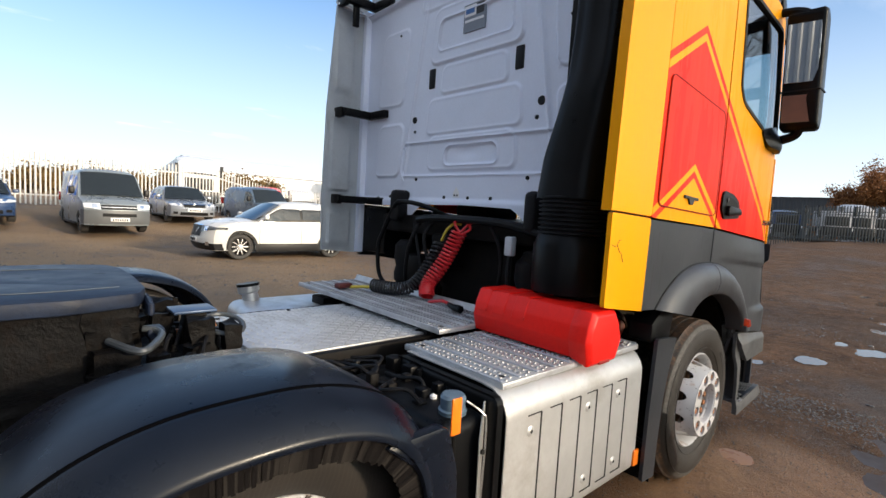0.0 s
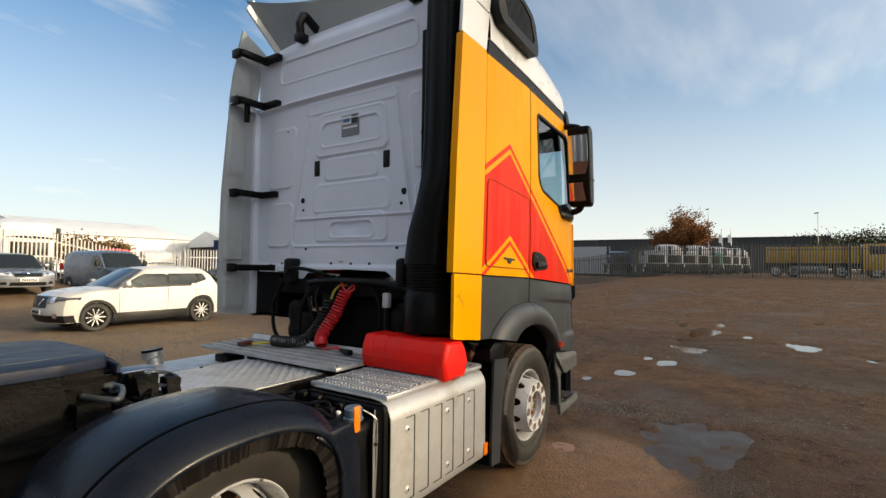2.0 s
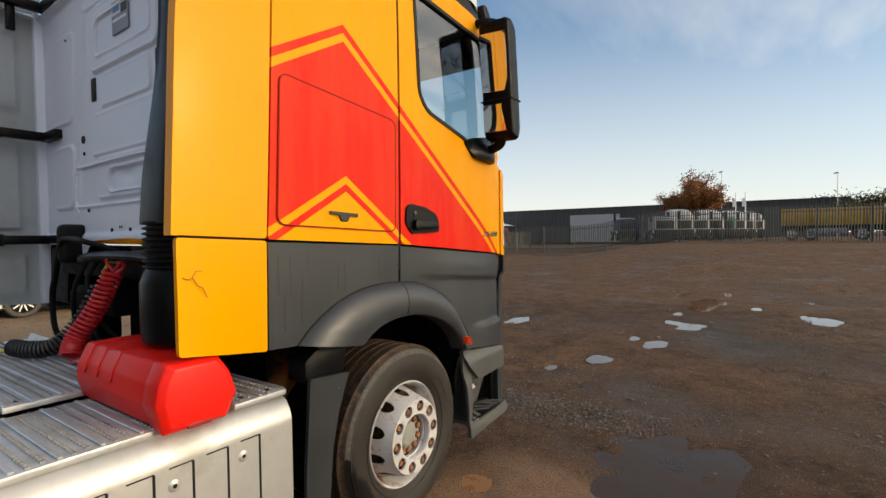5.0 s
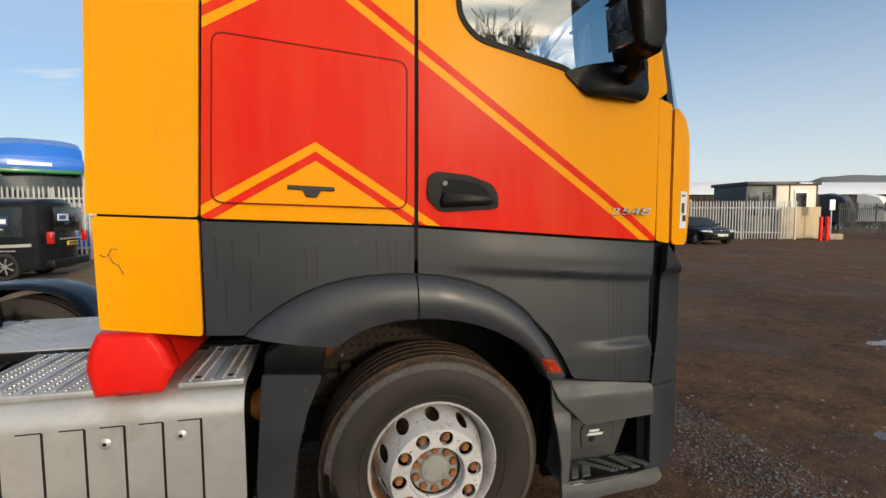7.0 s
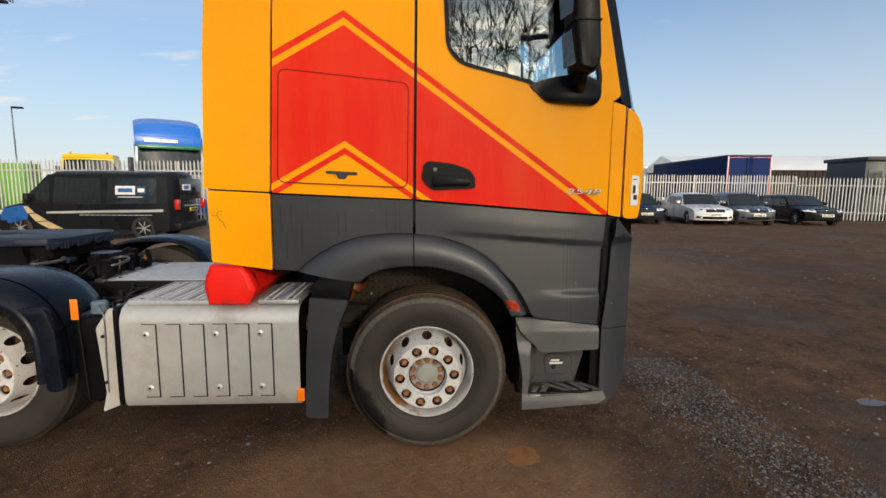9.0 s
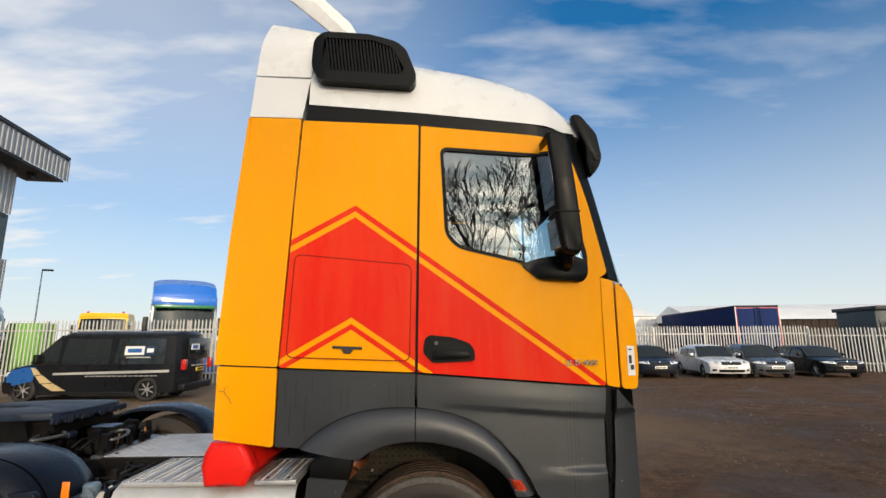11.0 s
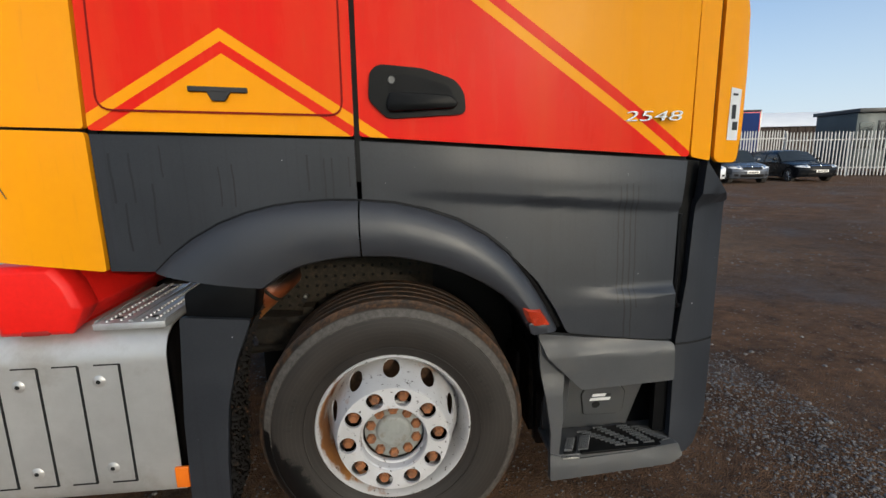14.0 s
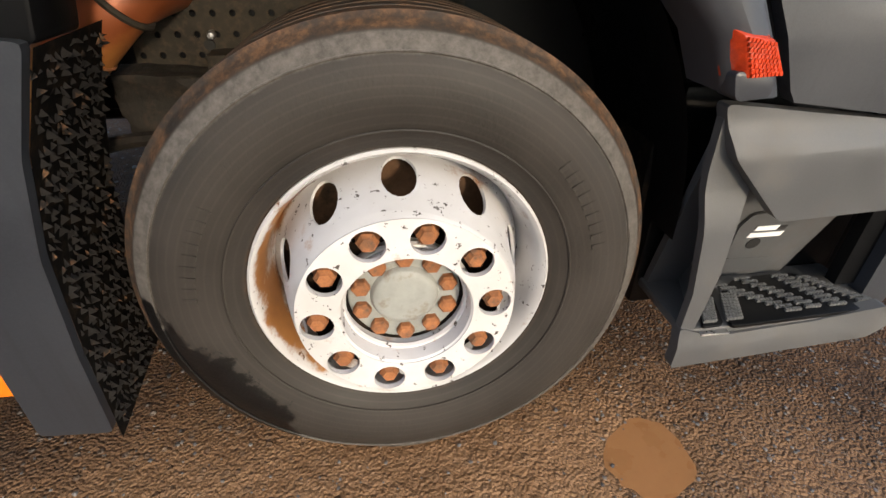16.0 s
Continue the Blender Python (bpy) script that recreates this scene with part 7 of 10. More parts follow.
for i in range(5):
    x, y = rv.uniform(-2.80, -2.58), rv.uniform(1.0, 1.6)
    P("cable", tube(curve_pts([(x, y, 0.98), (x + 0.03, y + 0.06, 1.03), (x + 0.06, y + 0.14, 1.02), (x + 0.09, y + 0.2, 0.96)], 6), 0.008, 6), RUBBER)
P("chain", tube(curve_pts([(-2.52, 1.28, 1.05), (-2.51, 1.25, 0.99), (-2.50, 1.24, 0.93)], 6), 0.007, 5), RUST)
P("ramp", prism([(-2.52, 0.95), (-2.42, 0.94), (-2.42, 0.93), (-2.52, 0.93)], 0.95, 1.80), STEEL)

# ---- inside the cab ----
for y in (0.62, 2.16):
    seat = P("seat", newbox(-0.10, 0.42, y - 0.25, y + 0.25, 1.95, 2.08, 0.05, 3), SEATCL, None, "dark cloth cab seat")
    b = newbox(-0.16, -0.02, y - 0.24, y + 0.24, 2.05, 2.62, 0.05, 3)
    P("backrest", b, SEATCL, seat)
    P("headrest", newbox(-0.15, -0.04, y - 0.14, y + 0.14, 2.64, 2.86, 0.04, 3), SEATCL, seat)
    P("seat_base", newbox(-0.05, 0.38, y - 0.20, y + 0.20, 1.55, 1.96, 0.03), BLACKP, seat)
P("dashboard", newbox(0.72, 1.22, 0.16, 2.60, 1.9, 2.28, 0.10, 4), BLACKP, None, "dark dashboard")
sw = [(0.62 + 0.10 * math.cos(a), 0.62 + 0.22 * math.sin(a), 2.28 + 0.20 * math.cos(a)) for a in [2 * math.pi * i / 32 for i in range(32)]]
P("steering_wheel", tube(sw, 0.017, 8, closed=True), BLACKP, None, "black steering wheel")
P("steering_hub", newbox(0.58, 0.70, 0.55, 0.69, 2.22, 2.32, 0.03), BLACKP)
P("roof_lining", newbox(-0.78, 0.92, 0.18, 2.6, 3.17, 3.20), SEATCL)
P("bunk", newbox(-0.79, -0.30, 0.16, 2.6, 1.9, 2.1, 0.04), SEATCL)
P("curtain", newbox(-0.36, -0.10, 0.13, 0.17, 2.2, 3.12, 0.015), SEATCL)
P("far_curtain", newbox(0.02, 0.92, 2.585, 2.605, 2.60, 3.14, 0.008), SEATCL, None, "dark drawn curtain at the far window")


# ---- vehicles round the yard ----
def Lp(name, bm, m, parent, label="", kind="", angle=35):
    """A part in its thing's own coordinates."""
    me = mesh_from(bm, name)
    smooth(me, angle)
    for q in m if isinstance(m, (list, tuple)) else (m,):
        me.materials.append(q)
    ob = new(name, me)
    ob.parent = parent
    return tagged(ob, label, kind=kind)


def paint(name, c, rough=0.32, metal=0.0, coat=0.35, dirt=None):
    dirt = dirt or tuple(0.75 * v + 0.02 for v in c)
    dark = max(c) < 0.06
    return mat(name, c, rough, metal, var=0.06, scale=1.5, bump=0.02, coat=0.06 if dark else coat, spec=0.14 if dark else 0.4, dirt=dirt, dirt_at=(0.62, 0.9), dscale=1.8)


CARGLASS = mat("tinted_car_glass", (0.012, 0.016, 0.018), 0.04, var=0.2, bump=0.0, spec=0.55, rvar=0.01)
LENS = mat("clear_lamp_lens", (0.70, 0.72, 0.74), 0.10, metal=0.2, var=0.2, scale=18.0, bump=0.1, coat=0.8)
DARKLENS = mat("smoky_lamp_lens", (0.10, 0.105, 0.11), 0.10, metal=0.2, var=0.5, scale=22.0, bump=0.1, coat=0.8)
REDLENS = mat("red_lamp_lens", (0.45, 0.012, 0.010), 0.15, var=0.15, coat=0.6)
TRIM = mat("black_trim", (0.009, 0.009, 0.010), 0.45, var=0.2, bump=0.1, spec=0.25, dirt=(0.035, 0.03, 0.026), dirt_at=(0.6, 0.85))
ALLOY = mat("alloy_wheel", (0.55, 0.55, 0.56), 0.28, metal=0.8, var=0.15, bump=0.05)
PLATEW = mat("white_plate", (0.72, 0.72, 0.70), 0.4, var=0.05)
PLATEY = mat("yellow_plate", (0.70, 0.50, 0.04), 0.4, var=0.05)
CARTYRE = mat("car_tyre", (0.022, 0.021, 0.020), 0.7, var=0.3, bump=0.2, dirt=(0.09, 0.07, 0.05), dirt_at=(0.55, 0.75))


def car_wheel(parent, x, y, r, side, spokes=10, wide=0.20, alloy=None):
    """A car wheel at its hub; side -1 faces -y."""
    s = side

    def put(bm):
        for v in bm.verts:
            v.co = Vector((x + v.co.x, y + s * -v.co.y, r + v.co.z))
        bmesh.ops.recalc_face_normals(bm, faces=bm.faces[:])
        return bm

    t = Lp("wheel", put(lathe([(r * 0.66, 0.02), (r * 0.72, 0.002), (r * 0.90, 0.0), (r * 0.98, 0.02), (r, 0.05), (r, wide - 0.04), (r * 0.95, wide), (r * 0.6, wide)], 40, caps=(False, True))), CARTYRE, parent)
    R = r * 0.67
    Lp("rim", put(lathe([(R, 0.010), (R * 0.94, 0.006), (R * 0.90, 0.03), (R * 0.86, 0.10), (0.0, 0.11)], 36, caps=(False, True))), DARKST if spokes else ALLOY, t)
    for i in range(spokes):
        a = 2 * math.pi * i / spokes
        b = prism([(R * 0.12, -R * 0.06), (R * 0.95, -R * 0.065), (R * 0.95, R * 0.065), (R * 0.12, R * 0.06)], 0.012, 0.035, 0.004, 1)
        bmesh.ops.rotate(b, cent=(0, 0, 0), matrix=Matrix.Rotation(a, 3, "Y"), verts=b.verts[:])
        Lp("spoke", put(b), alloy or ALLOY, t)
    Lp("hub_cap", put(lathe([(0.0, 0.004), (R * 0.18, 0.006), (R * 0.24, 0.02), (R * 0.24, 0.05)], 20)), alloy or ALLOY, t)
    return t


def arch_pts(cx, r, z0, n=9):
    h = math.asin(min(0.95, max(-0.95, (z0 - r * 0.90) / (r * 1.16))))
    return [(cx + r * 1.16 * math.cos(a), r * 0.90 + r * 1.16 * math.sin(a)) for a in [h + (math.pi - 2 * h) * i / n for i in range(n + 1)]]


def shaped(bm, W, L, belt, H, tuck=0.16, nose=0.15, crown=0.03):
    """Gives a flat-sided vehicle its tumblehome, rounded plan and crowned top."""
    for v in bm.verts:
        u = v.co.y / (W / 2)
        x, z = v.co.x, v.co.z
        k = 1.0
        if z > belt:
            k -= tuck * min(1.0, (z - belt) / (H - belt)) / (W / 2)
        else:
            k -= 0.05 * ((z - 0.62 * belt) / belt) ** 2
        e = max(0.0, abs(x) - L * 0.33) / (L * 0.17)
        k -= nose * e * e * 0.5
        v.co.y = W / 2 * u * k
        v.co.x -= math.copysign(0.25 * (L / 4.4) * e * abs(u) ** 2.6, x)
        v.co.z -= crown * u * u * (1 if z > belt * 0.75 else 0) + abs(u) ** 6 * (0.11 * sstep(H - 0.20, H - 0.02, z) if z > belt + 0.05 else 0.045 * sstep(belt * 0.78, belt * 0.9, z))
    return bm


def solid(outline, W, step=0.16):
    bm = fill2d(outline)
    grid_cut(bm, step)
    for v in bm.verts:
        v.co.y = -W / 2
    thicken(bm, W)
    cut(bm, 1, [W * k for k in (-0.475, -0.44, -0.39, -0.32, -0.2, 0.0, 0.2, 0.32, 0.39, 0.44, 0.475)])
    bmesh.ops.recalc_face_normals(bm, faces=bm.faces[:])
    return bm


def side_pane(outline, W, L, belt, H, y_side, tuck, nose, crown, out=0.006):
    bm = fill2d(outline)
    grid_cut(bm, 0.14)
    for v in bm.verts:
        v.co.y = y_side * W / 2
    shaped(bm, W, L, belt, H, tuck, nose, crown)
    for v in bm.verts:
        v.co.y += y_side * out
    thicken(bm, -y_side * 0.012)
    return bm


def nose_patch(prof, u0, u1, z0, z1, W, L, belt, H, tuck, nose, crown, out=0.012, slant=0.0, back=0.0, taper=0.0):
    """A lamp or grille laid on the nose, from one width to another; back wraps it round the corner."""
    bm = bmesh.new()
    cols = [(u0 + (u1 - u0) * i / 8, 0.0) for i in range(9)] + ([(u1, back * k / 3) for k in (1, 2, 3)] if back else [])
    rows = []
    for i, (u, b) in enumerate(cols):
        t = i / (len(cols) - 1)
        lo, hi = z0 + slant * t + taper * t * 0.5, z1 + slant * t - taper * t * 0.5
        rows.append([bm.verts.new((lerp_line(prof, lo + (hi - lo) * k / 3) - b, u * W / 2, lo + (hi - lo) * k / 3)) for k in range(4)])
    for a, b in zip(rows, rows[1:]):
        for k in range(3):
            bm.faces.new((a[k], a[k + 1], b[k + 1], b[k]))
    shaped(bm, W, L, belt, H, tuck, nose, crown)
    for v in bm.verts:
        v.co.x += out
        v.co.y += math.copysign(out * 0.8, v.co.y) * min(1.0, abs(v.co.y) / (W * 0.3))
        v.co.z += out * 0.3
    bmesh.ops.recalc_face_normals(bm, faces=bm.faces[:])
    return bm


def bowed(bm, W, edge, bow):
    """Curves the front or rear of a greenhouse in plan."""
    sg = 1 if edge > 0 else -1
    for v in bm.verts:
        k = sstep(abs(edge) - 0.45, abs(edge) - 0.02, v.co.x * sg)
        v.co.x -= sg * k * bow * 0.5 * (v.co.y / (W / 2)) ** 2


def cross_pane(x0, z0, x1, z1, w0, w1, out=0.012, bow=0.10, full=1.8):
    """A screen across the car from a low edge to a high edge."""
    bm = bmesh.new()
    rows = []
    nx, nz = (z1 - z0), -(x1 - x0)
    ln = math.hypot(nx, nz)
    sg = 1 if x0 > x1 else -1
    for t in (0, 0.5, 1):
        w_ = w0 + (w1 - w0) * t
        rows.append([bm.verts.new((x0 + (x1 - x0) * t + sg * (out - bow * 0.5 * (u * w_ / full) ** 2), w_ / 2 * u, z0 + (z1 - z0) * t + out * 0.6 - 0.03 * u * u)) for u in (-1, -0.6, -0.2, 0.2, 0.6, 1)])
    for a, b in zip(rows, rows[1:]):
        for k in range(5):
            bm.faces.new((a[k], a[k + 1], b[k + 1], b[k]))
    bmesh.ops.recalc_face_normals(bm, faces=bm.faces[:])
    return bm


def bars(parent, x, y0, y1, z0, z1, n, m, axis="x", sgn=1):
    """Plain bars for writing."""
    w_ = (y1 - y0) / n
    for i in range(n):
        a, b = y0 + i * w_ + w_ * 0.15, y0 + (i + 1) * w_ - w_ * 0.15
        if axis == "x":
            Lp("print_bar", newbox(min(x, x + sgn * 0.004), max(x, x + sgn * 0.004), a, b, z0, z1), m, parent)
        else:
            Lp("print_bar", newbox(a, b, min(x, x + sgn * 0.004), max(x, x + sgn * 0.004), z0, z1), m, parent)


def car(name, at, label, body, L=4.3, W=1.76, H=1.45, wb=2.6, r=0.31, belt=0.92, hood=0.80, cowl=0.85, roof_f=0.25, roof_r=-1.25, tail=-1.85, rear_z=None, group="parked cars", cladding=False, spokes=10,
        off=0.05, category="car", windows=((-1.25, -0.35), (-0.28, 0.62)), grille=(0.42, 0.56, 0.70), lamp=(0.58, 0.70), alloy=None, plate=True, glazing=None, surround=None, seams=(-0.34, 0.80)):
    """A parked car, nose along +x; glazing gives the outlines of its side panes."""
    t = thing(name, at, label, category, group)
    xf, xr = L / 2, -L / 2
    rz = rear_z or belt + 0.02
    fa, ra = wb / 2 + off, -wb / 2 + off
    sill = 0.24
    out = [(xr + 0.10, sill), (xr + 0.01, 0.40), (xr, 0.58), (xr + 0.05, 0.78), (xr + 0.09, rz), (tail, rz + 0.01), (cowl, belt), (cowl + 0.35, (belt + hood) / 2 + 0.035), (xf - 0.30, hood), (xf - 0.08, hood - 0.10), (xf, 0.54), (xf - 0.01, 0.36), (xf - 0.09, sill)]
    out += arch_pts(fa, r, sill + 0.01) + arch_pts(ra, r, sill + 0.01)
    tuck, nose, crown = 0.17, 0.16, 0.035
    np_ = [(sill, xf - 0.09), (0.36, xf - 0.01), (0.54, xf), (hood - 0.10, xf - 0.08), (hood, xf - 0.30)]
    lamp = (hood - 0.17, hood - 0.035) if not cladding else (hood - 0.27, hood - 0.09)
    grille = (grille[0], hood - 0.20, hood - 0.08) if not cladding else (grille[0], hood - 0.38, hood - 0.10)
    bd = Lp("body", shaped(solid(out, W), W, L, belt, H, tuck, nose, crown), body, t)
    gh = [(tail + 0.02, rz - 0.12), (tail + 0.02, rz - 0.03), (roof_r, H - 0.05), (roof_r + 0.35, H - 0.012), ((roof_f + roof_r) / 2, H), (roof_f - 0.25, H - 0.015), (roof_f, H - 0.05), (cowl, belt - 0.03), (cowl, belt - 0.12)]
    gb = solid(gh, W - 0.03)
    bowed(gb, W, roof_f, 0.10)
    bowed(gb, W, roof_r, 0.08)
    Lp("greenhouse", shaped(gb, W - 0.03, L, belt, H, tuck, nose, crown), body, t)
    fz = lambda x: lerp_line(sorted([(tail, rz), (roof_r, H - 0.09), (roof_f, H - 0.09), (cowl, belt)]), x)
    for s in (-1, 1):
        panes = glazing
        if panes is None:
            panes = []
            for a, b in windows:
                za, zb = fz(a + 0.05) - 0.02, fz(b - 0.05) - 0.02
                pts = [(a, belt + 0.035), (b, belt + 0.02)]
                if zb > belt + 0.12:
                    pts.append((b - 0.03, zb))
                pts += [(x, fz(x) - 0.015) for x in (a + (b - a) * 0.7, a + (b - a) * 0.35)]
                if za > belt + 0.12:
                    pts.append((a + 0.05, za))
                panes.append(pts)
        wa, wb_ = windows[0][0] - 0.03, windows[-1][1] + 0.06
        rim_pts = surround or [(wa, belt + 0.02), (wb_, belt + 0.005)] + [(x, fz(x) + 0.01) for x in [wb_ - 0.12 - (wb_ - wa - 0.20) * k / 6 for k in range(7)] if fz(x) > belt + 0.06]
        Lp("window_surround", side_pane(round_poly(rim_pts, 0.03, 2), W - 0.03, L, belt, H, s, tuck, nose, crown, 0.003), TRIM, t)
        for pts in panes:
            Lp("side_window", side_pane(round_poly(pts, 0.03, 2), W - 0.03, L, belt, H, s, tuck, nose, crown, 0.010), CARGLASS, t)
        for xx in seams:
            Lp("door_seam", side_pane([(xx, 0.36), (xx + 0.010, 0.36), (xx + 0.010, belt - 0.01), (xx, belt - 0.01)], W, L, belt, H, s, tuck, nose, 0.0, 0.002), HOLE, t)
        m_ = Lp("door_mirror", newbox(cowl - 0.32, cowl - 0.20, s * (W / 2 + 0.10) - 0.09, s * (W / 2 + 0.10) + 0.09, belt + 0.02, belt + 0.15, 0.04, 3), body, t)
        hl = Lp("headlamp", nose_patch(np_, s * 0.54, s * 1.0, lamp[0], lamp[1], W, L, belt, H, tuck, nose, crown, 0.012, 0.03, 0.22, 0.04) if not cladding else nose_patch(np_, s * 0.46, s * 1.0, lamp[0], lamp[1], W, L, belt, H, tuck, nose, crown, 0.012, 0.06, 0.42, 0.09), LENS if not cladding else DARKLENS, t)
        Lp("lamp_inner", nose_patch(np_, s * 0.60, s * 0.74, lamp[0] + 0.02, lamp[1] - 0.01, W, L, belt, H, tuck, nose, crown, 0.016, 0.01), CHROME, hl)
        Lp("fog_lamp", nose_patch(np_, s * 0.72, s * 0.90, 0.33, 0.42, W, L, belt, H, tuck, nose, crown, 0.012), TRIM, t)
        Lp("tail_lamp", shaped(newbox(xr - 0.004, xr + 0.20, min(s * W * 0.36, s * W * 0.505), max(s * W * 0.36, s * W * 0.505), rz - 0.24, rz - 0.05, 0.02), W, L, belt, H, tuck, nose, 0), REDLENS, t)
        Lp("sill", shaped(newbox(ra + r * 1.15, fa - r * 1.15, s * W / 2 - 0.03, s * W / 2 + 0.006, 0.20, 0.43 if cladding else 0.27, 0.01), W, L, belt, H, tuck, nose, 0), TRIM, t)
        for hx in (0.0, -0.95):
            Lp("door_handle", newbox(hx - 0.08, hx + 0.08, s * (W / 2 - 0.03) - 0.012, s * (W / 2 - 0.03) + 0.012, belt - 0.12, belt - 0.09, 0.008), body, t)
        for ax in (fa, ra):
            ww = car_wheel(t, ax, s * (W / 2 - 0.015), r, s, spokes, 0.20, alloy)
            Lp("wheel_well", newbox(ax - r * 1.14, ax + r * 1.14, min(s * (W / 2 - 0.06), s * (W / 2 - 0.35)), max(s * (W / 2 - 0.06), s * (W / 2 - 0.35)), 0.20, r * 2.05), HOLE, t)
            if cladding:
                pts = arch_pts(ax, r, sill + 0.02, 14)
                pts2 = [(ax + (x - ax) * 1.16, r * 0.9 + (z - r * 0.9) * 1.16) for x, z in pts]
                Lp("arch_trim", side_pane(pts + pts2[::-1], W, L, belt, H, s, tuck, nose, 0, 0.014), TRIM, t)
    Lp("windscreen", cross_pane(cowl + 0.02, belt, roof_f + 0.01, H - 0.075, W - 0.16, W - 0.44, 0.018, 0.10, W), CARGLASS, t)
    Lp("rear_screen", cross_pane(tail - 0.01, rz + 0.01, roof_r - 0.01, H - 0.08, W - 0.26, W - 0.46, 0.018, 0.08, W), CARGLASS, t)
    Lp("grille", nose_patch(np_, -0.47, 0.47, grille[1], grille[2], W, L, belt, H, tuck, nose, crown, 0.010), TRIM, t)
    if cladding:
        for s in (-1, 1):
            Lp("grille_strake", nose_patch(np_, s * 0.10, s * 0.30, grille[1] + 0.04, grille[1] + 0.075, W, L, belt, H, tuck, nose, crown, 0.018, 0.16), CHROME, t)
    Lp("grille_bar", nose_patch(np_, -0.47, 0.47, grille[2], grille[2] + 0.018, W, L, belt, H, tuck, nose, crown, 0.014), CHROME, t)
    if cladding:
        for s in (-1, 1):
            Lp("bumper_skirt", nose_patch(np_, 0.0, s * 1.0, 0.25, 0.42, W, L, belt, H, tuck, nose, crown, 0.010, 0.0, 0.30), TRIM, t)
            Lp("fog_ring", nose_patch(np_, s * 0.74, s * 0.86, 0.36, 0.46, W, L, belt, H, tuck, nose, crown, 0.022), CHROME, t)
        Lp("rear_skirt", shaped(newbox(xr - 0.012, xr + 0.55, -W * 0.502, W * 0.502, 0.25, 0.50, 0.02), W, L, belt, H, tuck, nose, 0), TRIM, t)
    Lp("lower_intake", nose_patch(np_, -0.62, 0.62, 0.29, 0.41, W, L, belt, H, tuck, nose, crown, 0.010), TRIM, t)
    Lp("badge", lathe([(0.0, 0.0), (0.040, 0.004), (0.045, 0.015)], 16, (0, 0, 0)), CHROME, t).matrix_basis = pose(lerp_line(np_, grille[2]) + 0.02, 0, grille[2] - 0.02, 0, 0, 90)
    if plate:
        p_ = Lp("number_plate", newbox(xf + 0.008, xf + 0.022, -0.26, 0.26, 0.44, 0.55, 0.004), PLATEW, t)
        bars(p_, xf + 0.021, -0.22, 0.22, 0.46, 0.53, 7, INK)
        p_ = Lp("number_plate", newbox(xr - 0.022, xr - 0.004, -0.26, 0.26, 0.62, 0.73, 0.004), PLATEY, t)
        bars(p_, xr - 0.022, -0.22, 0.22, 0.64, 0.71, 7, INK, "x", -1)
    return t


